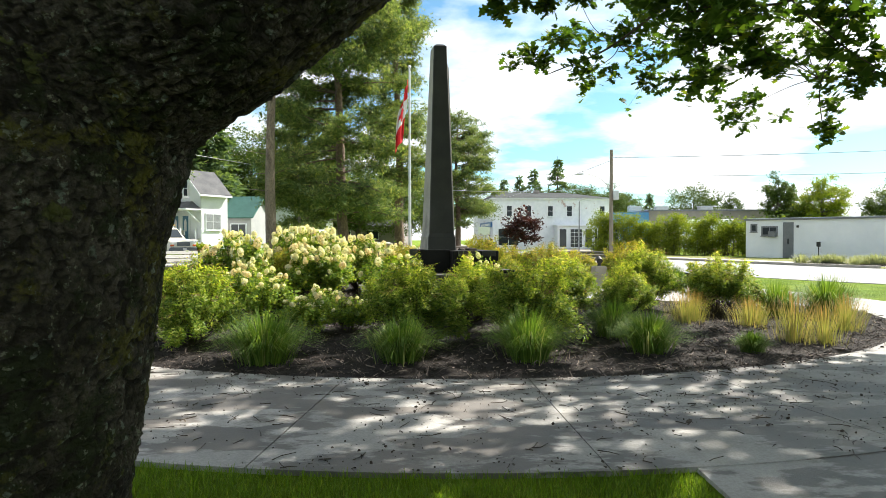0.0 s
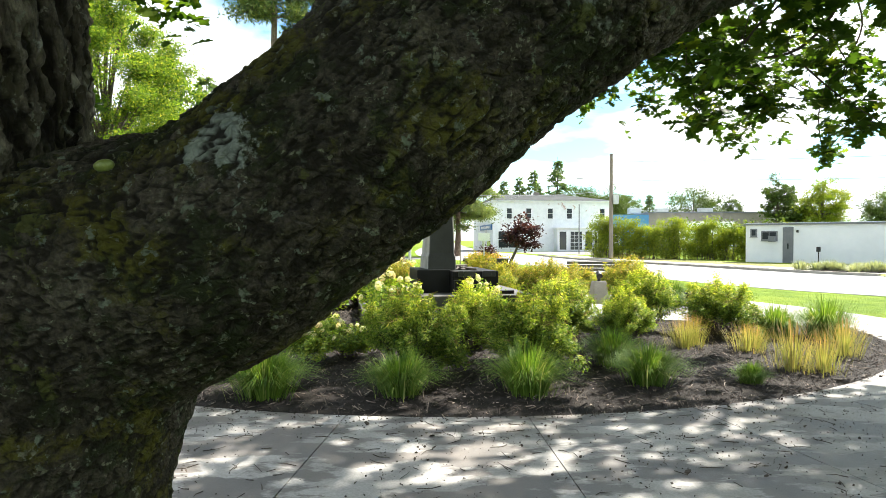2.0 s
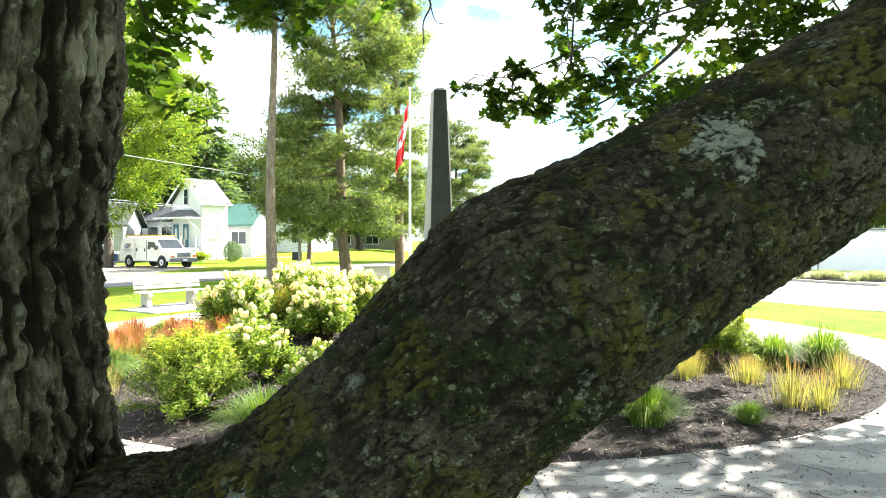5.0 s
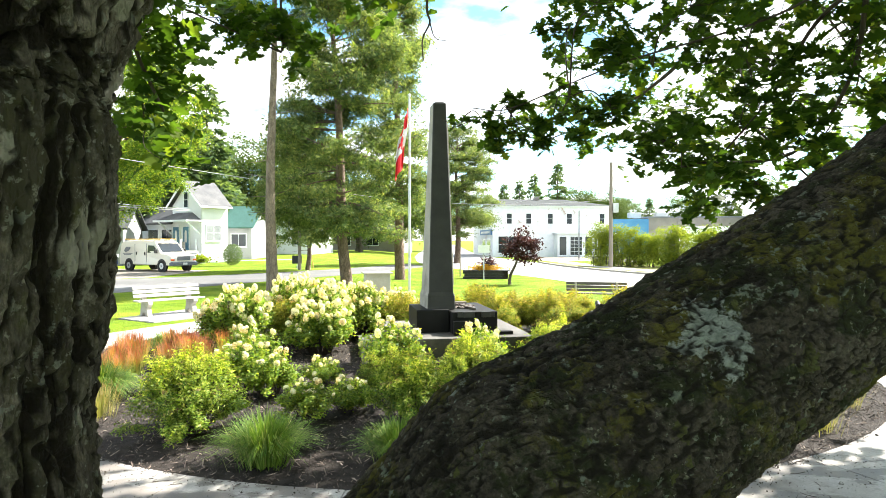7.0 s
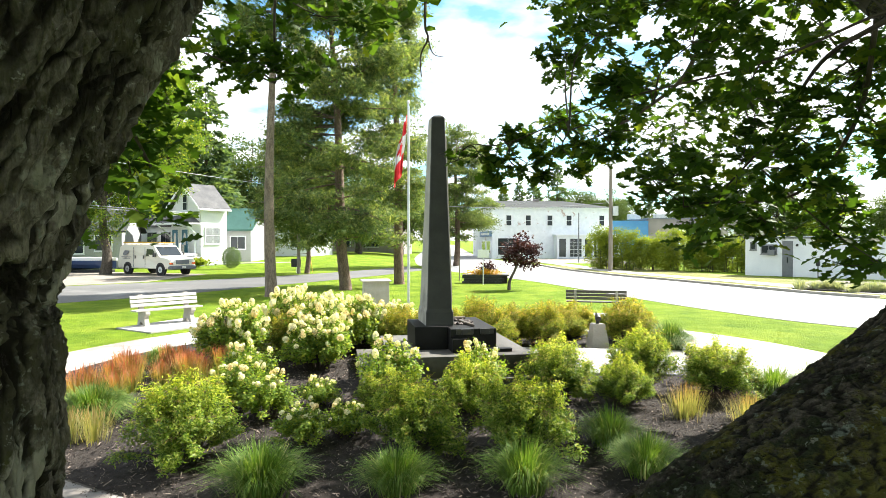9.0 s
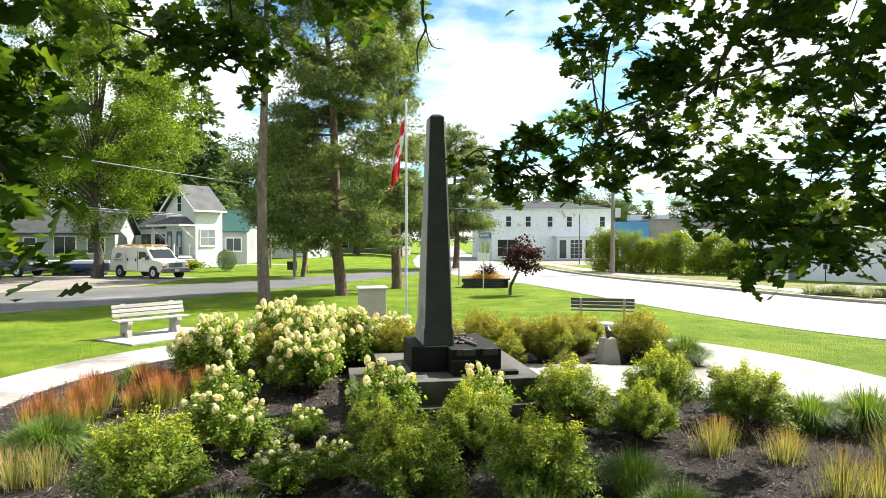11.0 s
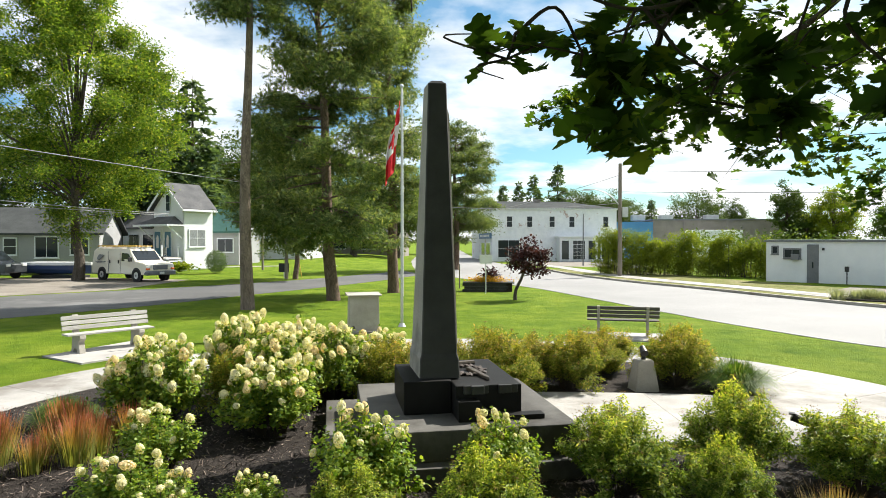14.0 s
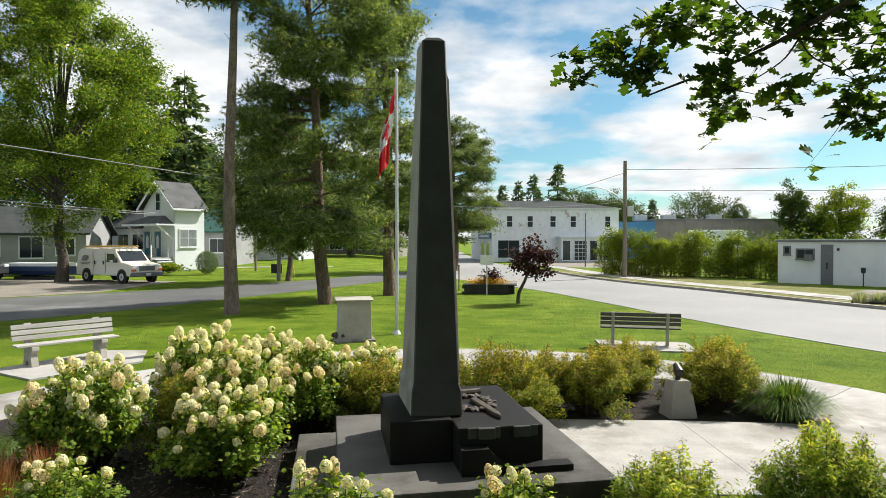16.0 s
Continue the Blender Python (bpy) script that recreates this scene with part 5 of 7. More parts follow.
blood_red = make_clump("blood_grass", "upright clump of red-tipped blood grass beside the walk", "ornamental grass", M_BLOOD_R, blade_sheaf(260, 0.50, 0.14, 0.2, 0.0042, 34, 0.18, 0.075), "blood grasses in the bed")
place(blood_red, spots[10:])

# ---- trees beyond ----


def limb_points(base, way, length, sag=0.0, k=4):
    base, way = np.array(base, float), np.array(way, float)
    u = np.linspace(0, 1, k)[:, None]
    p = base + way * length * u
    p[:, 2] -= sag * length * (u[:, 0] ** 2)
    return p


NEEDLES = (np.array([(-0.10, 0, 0), (0.10, 0.05, 0.02), (0.42, 0.85, 0.16), (0.02, 0, 0.02), (0.16, 0.04, 0.02), (-0.40, 0.90, 0.26), (-0.12, 0, 0.04), (0.12, 0, 0.1), (0.04, 0.98, -0.06)]), np.array([(0, 1, 2), (3, 4, 5), (6, 7, 8)]))


def make_pine(x, y, height, crown, trunk_r, lean, label, seed, spread, dense):
    """A tall pine: bare scaly trunk, level limbs, tufted foliage in plates."""
    global rng
    rng = np.random.default_rng(seed)
    t = thing("pine_tree", label, "tree", pose(x, y, ground_height(x, y)), "pines on the lawn")
    st, lf = Sheaf(), Sheaf()
    rows = [(0, 0, -0.2, trunk_r * 1.35), (0, 0, 0.25, trunk_r * 1.05)]
    rows += [(lean * u * height + 0.10 * math.sin(u * 7 + seed), 0.08 * math.cos(u * 6), u * height, trunk_r * (1 - 0.85 * u)) for u in np.linspace(0.12, 1, 9)]
    path = smooth_path(rows, 5)
    st.tube(path, 12)
    count = int(dense)
    for k in range(count):
        u = rng.uniform(crown, 1.0)
        z = u * height
        c = path[np.argmin(np.abs(path[:, 2] - z)), :3]
        a = rng.uniform(0, 6.28)
        length = spread * (0.25 + 1.0 * math.sin(math.pi * min(1.0, 0.12 + (1 - u) / (1 - crown) * 0.62))) * rng.uniform(0.55, 1.15)
        high = (u - crown) / (1 - crown)
        way = np.array([math.cos(a), math.sin(a), rng.uniform(-0.35, 0.25) + 0.55 * high])
        p = limb_points(c, way, length, 0.16 * (1 - high))
        st.tube(np.column_stack([p, np.linspace(0.055, 0.012, 4) * (0.6 + trunk_r)]), 5)
        side = np.array([-way[1], way[0], 0.0])
        for _ in range(int(3 + length * 4.2)):
            # a side twig that ends in a ragged pad of needle tufts
            v0 = rng.uniform(0.30, 1.05)
            root = p[0] + (p[-1] - p[0]) * min(v0, 1.0)
            q = root + side * rng.normal(0, 0.32) * (0.5 + length * 0.35) + way * rng.uniform(0, 0.3) + rng.normal(0, 0.12, 3)
            st.tube([(*root, 0.010), (*((root + q) / 2 + (0, 0, 0.04)), 0.007), (*q, 0.003)], 3)
            m = int(rng.integers(34, 62))
            pad = rng.uniform(0.15, 0.30)
            places = q + rng.normal(0, 1, (m, 3)) * (pad, pad, pad * 0.58)
            nrm = rng.normal(0, 0.55, (m, 3)) + np.array([0, 0, 0.7]) + (places - q) * 1.2
            lf.scatter(*NEEDLES, places, turns_of(nrm, rng.uniform(0, 6.28, m)), rng.uniform(0.15, 0.27, m))
    # dead stubs on the bare trunk
    for _ in range(9):
        z = rng.uniform(0.12, crown + 0.1) * height
        c = path[np.argmin(np.abs(path[:, 2] - z)), :3]
        a = rng.uniform(0, 6.28)
        p = limb_points(c, (math.cos(a), math.sin(a), rng.uniform(-0.1, 0.3)), rng.uniform(0.4, 1.3), 0.1)
        st.tube(np.column_stack([p, np.linspace(0.022, 0.006, 4)]), 4)
    st.ob("trunk", M_BARK_PALE if crown > 0.5 else M_BARK_PINE, t, "bare scaly pine trunk", True)
    lf.ob("crown", M_NEEDLE, t, "tufted blue-green needles")
    return t


make_pine(-7.1, 26.3, 17.0, 0.62, 0.24, 0.004, "tall slender pine with a bare grey-brown trunk", 41, 1.5, 34)
make_pine(-4.55, 29.8, 17.0, 0.15, 0.27, -0.055, "broad dark pine with a forked reddish trunk", 42, 2.9, 104)
make_pine(-2.3, 33.8, 17.0, 0.22, 0.27, -0.02, "dark narrow-crowned pine beside the flagpole", 43, 1.55, 84)
make_pine(1.3, 58.0, 11.8, 0.22, 0.3, 0.0, "full pine across the side street", 44, 2.7, 76)
# added pine: stands in for low boughs and throws shade on the side street
make_pine(-9.5, 44.5, 10.0, 0.26, 0.17, 0.0, "smaller dark pine on the lawn across the side street", 45, 2.3, 64)


def make_broadleaf(name, x, y, trunk_h, height, radius, leaf_mat, bark, label, seed, clumps, per, leaf_len, trunk_r, category="tree", group="", leafshape=BROAD, squash=1.0, z0=None, taper=0.0, flat=None, lean=0.0):
    """A tapered trunk that forks into limbs, and a crown of leaf clumps with gaps."""
    global rng
    rng = np.random.default_rng(seed)
    t = thing(name, label, category, pose(x, y, ground_height(x, y) if z0 is None else z0), group)
    st, lf = Sheaf(), Sheaf()
    st.tube(smooth_path([(0, 0, -0.2, trunk_r * 1.4), (0.02 * radius, 0, trunk_h * 0.4, trunk_r), (-0.02 * radius + lean * 0.5, 0, trunk_h, trunk_r * 0.85), (lean * 0.8, 0, trunk_h + (height - trunk_h) * 0.5, trunk_r * 0.4), (0.03 * radius + lean, 0, height * 0.93, trunk_r * 0.1)], 5), 10)
    mid = np.array([lean, 0, (trunk_h * 0.85 + height) / 2])
    half = np.array([radius, radius * squash, (height - trunk_h * 0.85) / 2])
    for k in range(clumps):
        d = rng.normal(size=3)
        d /= np.linalg.norm(d)
        c = mid + d * half * (0.35 + 0.62 * rng.uniform() ** 0.6) * (1 + 0.34 * noise.noise((d[0] * 2.3 + seed, d[1] * 2.3, d[2] * 2.3)) + 0.16 * noise.noise((d[0] * 6 + seed, d[1] * 6, d[2] * 6))) * (1, 1, 1 - 0.10 * abs(d[0]))
        c[:2] = (lean, 0) + (c[:2] - (lean, 0)) * (1 - taper * max(0.0, (c[2] - mid[2]) / half[2]))
        if k % (3 if clumps < 300 else 8) == 0:
            z = trunk_h + (c[2] - trunk_h) * 0.35
            z = min(max(z, trunk_h * 0.7), height * 0.8)
            st.tube(smooth_path([(lean * 0.6, 0, z, trunk_r * 0.32), (lean * 0.3 + c[0] * 0.5, c[1] * 0.5, z + (c[2] - z) * 0.6, trunk_r * 0.16), (*c, trunk_r * 0.04)], 3), 5)
        m = per
        places = c + rng.normal(0, 1, (m, 3)) * radius * (flat or (0.13, 0.13, 0.085))
        lf.scatter(*leafshape, places, turns_of(facing(m, 0.5), rng.uniform(0, 6.28, m)), rng.uniform(0.6, 1.3, m) * leaf_len)
    st.ob("trunk", bark, t, smooth=True)
    lf.ob("crown", leaf_mat, t)
    return t


make_broadleaf("maple_tree", -23.0, 43.2, 3.6, 20.5, 6.7, M_MAPLE, M_BARK_GREY, "large green maple turning yellow beside the parked van", 51, 360, 400, 0.17, 0.30, leafshape=LEAF, taper=0.60, flat=(0.058, 0.058, 0.044))
make_broadleaf("purple_maple", 3.17, 29.9, 1.0, 2.72, 0.92, M_PURPLE, M_BARK_GREY, "small dark purple ornamental maple on the lawn", 52, 70, 34, 0.11, 0.07, lean=0.62)


def make_spruce(x, y, height, radius, seed, mat, label, rows=34):
    global rng
    rng = np.random.default_rng(seed)
    t = thing("spruce_tree", label, "tree", pose(x, y, 0), "spruces in the distance")
    st, lf = Sheaf(), Sheaf()
    st.tube([(0, 0, -0.2, height * 0.018), (0, 0, height * 0.5, height * 0.01), (0, 0, height, 0.02)], 8)
    for k in range(rows):
        u = (k + rng.uniform(-0.3, 0.3)) / rows
        z = height * (0.05 + 0.93 * u)
        reach = radius * (1 - u) ** 0.75 * rng.uniform(0.8, 1.15) + 0.15
        for b in range(max(5, int(15 * (1 - u)))):
            a = rng.uniform(0, 6.28)
            long = reach * rng.uniform(0.55, 1.15)
            p = limb_points((0, 0, z), (math.cos(a), math.sin(a), 0.10), long, 0.32, 6)
            m = int(6 + 7 * long)
            v0 = rng.uniform(0.15, 1.0, m) ** 0.7
            q = np.stack([np.interp(v0, np.linspace(0, 1, 6), p[:, c]) for c in range(3)], -1)
            q += rng.normal(0, 1, (m, 3)) * (0.10 + 0.05 * long, 0.10 + 0.05 * long, 0.05)
            nrm = rng.normal(0, 0.5, (m, 3)) + np.array([0, 0, 0.9])
            spin = rng.uniform(-1.0, 1.0, m) + a
            turn = turns_of(nrm, np.zeros(m))
            away = np.stack([np.cos(spin), np.sin(spin), np.full(m, -0.45)], -1)
            x = np.cross(away, turn[:, :, 2])
            x /= np.linalg.norm(x, axis=1)[:, None]
            yy = np.cross(turn[:, :, 2], x)
            lf.scatter(*LEAF, q, np.stack([x, yy, turn[:, :, 2]], -1), rng.uniform(0.6, 1.2, m) * (0.30 + height * 0.022))
    st.ob("trunk", M_BARK_GREY, t)
    lf.ob("crown", mat, t)
    return t


make_spruce(-28.2, 65.0, 21.5, 6.6, 61, M_SPRUCE, "tall dark spruce behind the white house", 44)
make_spruce(-24.6, 66.0, 19.0, 5.4, 62, M_SPRUCE, "slender spruce behind the white house", 44)
for k, (x, y, h, r) in enumerate([(12.6, 130, 14.0, 3.2), (15.6, 129, 14.5, 3.4), (18.4, 128, 15.8, 3.8), (24.2, 134, 19.0, 4.6), (45.0, 138, 11.6, 2.4), (77, 140, 14, 3)]):
    make_spruce(x, y, h, r, 63 + k, M_SPRUCE, "dark pointed spruce far behind the old store", 40)
far_trees = [(28, 138, 14.0, 5.5), (35, 132, 12.6, 5.0), (32, 136, 12.5, 5.5), (40, 138, 12.0, 4.5), (53, 134, 13.9, 5.6), (62, 136, 10.8, 3.2), (45.5, 86, 10.6, 2.2), (49.2, 82, 9.4, 3.2), (46.8, 84, 6.6, 2.2), (60, 84, 8.0, 4.0), (68, 80, 8.5, 4.5),
             (-20, 76, 9, 4.0), (-15.5, 84, 9.5, 5.0), (-11, 84, 9, 4.5), (-6, 92, 11, 6.0), (-33, 66, 15, 6), (-42, 62, 14, 7), (-1, 120, 13, 7.0), (-55, 58, 15, 8), (80, 90, 11, 6), (90, 120, 13, 8), (-17, 78, 13, 5.0), (-23.5, 78, 15, 5.5), (-12.5, 92, 14, 6.0), (-29, 76, 16, 6.0)]
for k, (x, y, h, r) in enumerate(far_trees):
    make_broadleaf("background_tree", x, y, h * 0.2, h, r, M_HEDGE if (x, y) in ((49.2, 82), (41.5, 84)) else M_FARTREE, M_BARK_GREY, "leafy green tree behind the houses and lots", 80 + k, 120, 108, 0.17 + r * 0.030, 0.25, group="trees in the background", leafshape=LEAF, flat=(0.12, 0.12, 0.07))

# ---- benches, stones and small things on the lawn ----


def make_bench(label, m, slat_mat, leg_mat, slim=False, group="benches round the memorial"):
    """A park bench: two concrete legs, three back slats, two seat slats. Its front looks to -y."""
    t = thing("park_bench", label, "bench", m, group)
    for x in (-0.68, 0.68):
        leg = [(-0.24, 0.0), (-0.12, 0.0), (-0.05, 0.10), (0.08, 0.10), (0.13, 0.0), (0.26, 0.0), (0.20, 0.25), (0.20, 0.42), (0.30, 0.86), (0.21, 0.88), (0.11, 0.44), (-0.26, 0.42), (-0.27, 0.34), (-0.16, 0.26)]
        if slim:
            leg = [(-0.02, 0.0), (0.07, 0.0), (0.12, 0.40), (0.22, 0.86), (0.15, 0.87), (0.05, 0.44), (-0.24, 0.42), (-0.24, 0.36), (0.02, 0.36)]
        part("leg", prism(leg, "x", x - (0.04 if slim else 0.07), x + (0.04 if slim else 0.07), 0.012), leg_mat, t, "pale post" if slim else "cast concrete leg")
    first = None
    slats = [((0, -0.16, 0.445), 0), ((0, 0.03, 0.445), 0), ((0, 0.115, 0.575), 76), ((0, 0.145, 0.69), 76), ((0, 0.175, 0.805), 76)]
    for k, (c, tilt) in enumerate(slats):
        mm = pose(*c, tilt, 0, 0)
        if k in (0, 2):
            wide = 0.085 if k == 0 else 0.048
            first = part("seat_slat" if k == 0 else "back_slat", box((-1.0, -wide, -0.02), (1.0, wide, 0.02), 0.006), slat_mat, t)
            first.matrix_basis = mm
        else:
            again(first, mm, t)
    return t


make_bench("weathered grey plank bench on concrete legs beside the walk", pose(-7.65, 17.63, 0.03, 0, 0, 50) @ Matrix.Scale(0.95, 4), M_PLANK, M_PALESTONE)
make_bench("dark plank bench on pale posts facing the road", pose(4.78, 19.63, 0.03, 0, 0, 166.5) @ Matrix.Scale(0.91, 4), M_PLANK_D, M_PALESTONE, True)


def make_pedestal():
    t = thing("stone_pedestal", "pale stone pedestal with a slanted cap on the lawn", "pedestal", pose(-2.14, 20.5, 0, 0, 0, 14))
    part("body", prism([(-0.42, 0), (0.42, 0), (0.40, 1.02), (-0.40, 1.02)], "y", -0.24, 0.24, 0.015), M_PEDESTAL, t)
    part("cap", prism([(-0.36, 1.02), (0.34, 1.02), (0.34, 1.08), (-0.36, 1.05)], "x", -0.47, 0.47, 0.01), M_PALESTONE, t, "pale grey cap")
    part("base", box((-0.50, -0.38, -0.05), (0.50, 0.38, 0.06), 0.012), M_CONCRETE, t)
    bm = bmesh.new()
    for k in range(5):
        a = (Vector((-0.5 + 0.05 * k, -0.05 * k, 0.16)), 0.07 + 0.01 * (k % 2))
        bmesh.ops.create_icosphere(bm, subdivisions=1, radius=a[1], matrix=Matrix.Translation(a[0]))
    part("old_wreath", bm, M_BARK_GREY, t)
    return t


make_pedestal()


def make_marker():
    t = thing("stone_lamp_marker", "tapered pale stone marker with a small black lamp on top", "garden light", pose(3.26, 13.20, 0.11, 0, 0, 8))
    bm = bmesh.new()
    lo = [bm.verts.new((x * 0.20, y * 0.17, 0)) for x, y in ((-1, -1), (1, -1), (1, 1), (-1, 1))]
    hi = [bm.verts.new((x * 0.125, y * 0.11, 0.50)) for x, y in ((-1, -1), (1, -1), (1, 1), (-1, 1))]
    bm.faces.new(lo[::-1])
    bm.faces.new(hi)
    for k in range(4):
        bm.faces.new((lo[k], lo[(k + 1) % 4], hi[(k + 1) % 4], hi[k]))
    bmesh.ops.bevel(bm, geom=bm.edges[:], offset=0.012, segments=2, affect="EDGES")
    part("stone", bm, M_PALESTONE, t)
    bm = add_cyl(bmesh.new(), (0, 0, 0.49), (0, 0, 0.56), 0.04, 0.03, 10)
    add_cyl(bm, (-0.01, -0.06, 0.60), (0.01, 0.07, 0.68), 0.065, 0.045, 12)
    part("lamp", bm, M_BLACK, t, "black spotlight head")
    return t


make_marker()


def make_spot():
    t = thing("garden_spotlight", "black ground spotlight aimed at the memorial", "garden light", pose(3.99, 9.85, 0.10, 0, 0, 64) @ Matrix.Scale(0.85, 4))
    part("post", prism([(-0.11, 0), (0.11, 0), (0.08, 0.34), (-0.08, 0.34)], "y", -0.1, 0.1, 0.01), M_PALESTONE, t, "short concrete post")
    bm = add_cyl(bmesh.new(), (0, -0.02, 0.33), (0, -0.03, 0.43), 0.018, 0.018, 8)
    add_cyl(bm, (0, -0.04, 0.42), (0, 0.0, 0.50), 0.022, 0.018, 8)
    add_box(bm, (-0.035, -0.06, 0.40), (0.035, 0.0, 0.44), 0.008)
    part("bracket", bm, M_BLACK, t)
    bm = add_cyl(bmesh.new(), (0, -0.03, 0.49), (0, 0.05, 0.525), 0.026, 0.046, 14)
    add_cyl(bm, (0, 0.05, 0.525), (0, 0.20, 0.590), 0.046, 0.062, 14)
    add_box(bm, (-0.05, 0.16, 0.615), (0.05, 0.24, 0.635), 0.008)
    part("head", bm, M_BLACK, t)
    part("lens", cyl((0, 0.199, 0.5895), (0, 0.203, 0.5915), 0.050, 0.050, 14), M_LAMP, t, "pale glass lens")
    return t


make_spot()


def make_flag():
    t = thing("flagpole", "slim silver flagpole on the lawn", "flagpole", pose(-1.14, 21.6, 0))
    part("pole", cyl((0, 0, -0.1), (0, 0, 7.0), 0.045, 0.03, 14), M_METAL, t)
    bm = bmesh.new()
    bmesh.ops.create_uvsphere(bm, u_segments=12, v_segments=8, radius=0.06, matrix=Matrix.Translation((0, 0, 7.04)))
    part("finial", bm, M_METAL, t)
    part("collar", cyl((0, 0, 0), (0, 0, 0.1), 0.12, 0.07, 16), M_METAL, t)
    part("halyard", cyl((0.05, -0.03, 0.9), (0.04, -0.03, 6.9), 0.006, 0.006, 5), M_CLOTH, t)
    f = thing("flag", "limp red and white flag hanging from the pole", "flag", pose(-1.18, 21.6, 0))
    # the cloth hangs in folds from its hoist: u runs from the hoist to the fly, w down the hoist
    nu, nw = 48, 20
    def cloth(u, w):
        fold = math.sin(w * 15 + u * 3.0) * 0.07 * (0.4 + 0.6 * w)
        x = -0.03 - 0.34 * w * (0.35 + 0.65 * math.sin(min(u * 1.6, 1.57))) - 0.10 * u + 0.03 * math.sin(w * 9 + u * 5)
        z = 6.62 - 0.52 * w - 1.90 * u - 0.10 * math.sin(u * 6 + w * 2)
        return (x, fold + 0.05 * math.sin(w * 9), z)
    def panel(name, u0, u1, mat, keep=None, off=0.0, label=""):
        v, faces, ids = [], [], {}
        for i in range(nu + 1):
            for j in range(nw + 1):
                u, w = i / nu, j / nw
                ids[i, j] = len(v)
                p = cloth(u, w)
                v.append((p[0], p[1] + off, p[2]))
        for i in range(nu):
            for j in range(nw):
                u, w = (i + 0.5) / nu, (j + 0.5) / nw
                if u0 <= u < u1 and (keep is None or keep(u, w)):
                    faces.append((ids[i, j], ids[i + 1, j], ids[i + 1, j + 1], ids[i, j + 1]))
        ob = mesh_ob(name, v, faces, mat, f, label, True)
        bm = bmesh.new()
        bm.from_mesh(ob.data)
        bmesh.ops.delete(bm, geom=[q for q in bm.verts if not q.link_faces], context="VERTS")
        bmesh.ops.solidify(bm, geom=bm.faces[:], thickness=0.006)
        bm.to_mesh(ob.data)
        bm.free()
    panel("red_band", 0.0, 0.27, M_RED)
    panel("white_band", 0.27, 0.73, M_CLOTH)
    panel("red_band", 0.73, 1.01, M_RED)
    def emblem(u, w):
        du, dw = (u - 0.5) / 0.16, (w - 0.5) / 0.34
        r, a = math.hypot(du, dw), math.atan2(dw, du)
        return r < 0.62 + 0.38 * abs(math.cos(2.5 * a))
    panel("red_emblem", 0.3, 0.7, M_RED, emblem, -0.012)
    panel("red_emblem", 0.3, 0.7, M_RED, emblem, 0.012)


make_flag()


def make_flower_box():
    t = thing("flower_planter", "long stone planter with yellow and red flowers", "planter", pose(2.35, 34.6, 0, 0, 0, -3))
    for k in range(3):
        for j in range(6):
            x = -1.08 + 0.36 * j + (0.09 if k % 2 else 0)
            part("block", box((x - 0.174, -0.42, 0.14 * k), (x + 0.174, -0.26, 0.14 * k + 0.132), 0.008), M_GRANITE, t)
    part("rim", box((-1.24, -0.46, 0.42), (1.30, 0.5, 0.47), 0.008), M_GRANITE, t)
    part("soil", box((-1.15, -0.27, 0.0), (1.2, 0.42, 0.44)), M_MULCH, t)
    global rng
    rng = np.random.default_rng(71)
    s, n = Sheaf(), 1400
    p = rng.normal(0, 1, (n, 3)) * (0.45, 0.16, 0.09) + (0, 0, 0.58)
    s.scatter(*BROAD, p, turns_of(facing(n), rng.uniform(0, 6.28, n)), rng.uniform(0.05, 0.09, n))
    s.ob("flowers", M_FLOWER, t)
    s, n = Sheaf(), 500
    p = rng.normal(0, 1, (n, 3)) * (0.22, 0.14, 0.16) + (0.15, 0.1, 0.85)
    s.scatter(*BROAD, p, turns_of(facing(n), rng.uniform(0, 6.28, n)), rng.uniform(0.06, 0.12, n))
    s.ob("red_foliage", M_PURPLE, t)


make_flower_box()


def make_sign(x, y, h, w, board, label, mat, turn=0.0):
    t = thing("street_sign", label, "sign", pose(x, y, ground_height(x, y), 0, 0, turn))
    part("post", cyl((0, 0, -0.1), (0, 0, h), 0.03, 0.03, 8), M_METAL, t)
    part("board", box((-w / 2, -0.05, h - board), (w / 2, -0.03, h), 0.004), mat, t)


make_sign(2.15, 33.2, 1.85, 0.6, 0.42, "small white road sign on a thin post", M_CLOTH)
make_sign(-10.6, 45.9, 1.0, 0.7, 0.6, "small dark lawn sign on a post", M_BLACK)
tagged(part("marker_stake", cyl((-9.4, 46.0, -0.1), (-9.7, 46.2, 1.35), 0.03, 0.03, 6), M_YELLOW), "thin yellow utility stake on the verge", "stake")
tagged(part("marker_post", cyl((1.0, 36.6, 0), (1.0, 36.6, 1.3), 0.035, 0.035, 8), M_POLE), "short wooden marker post by the planter", "post")

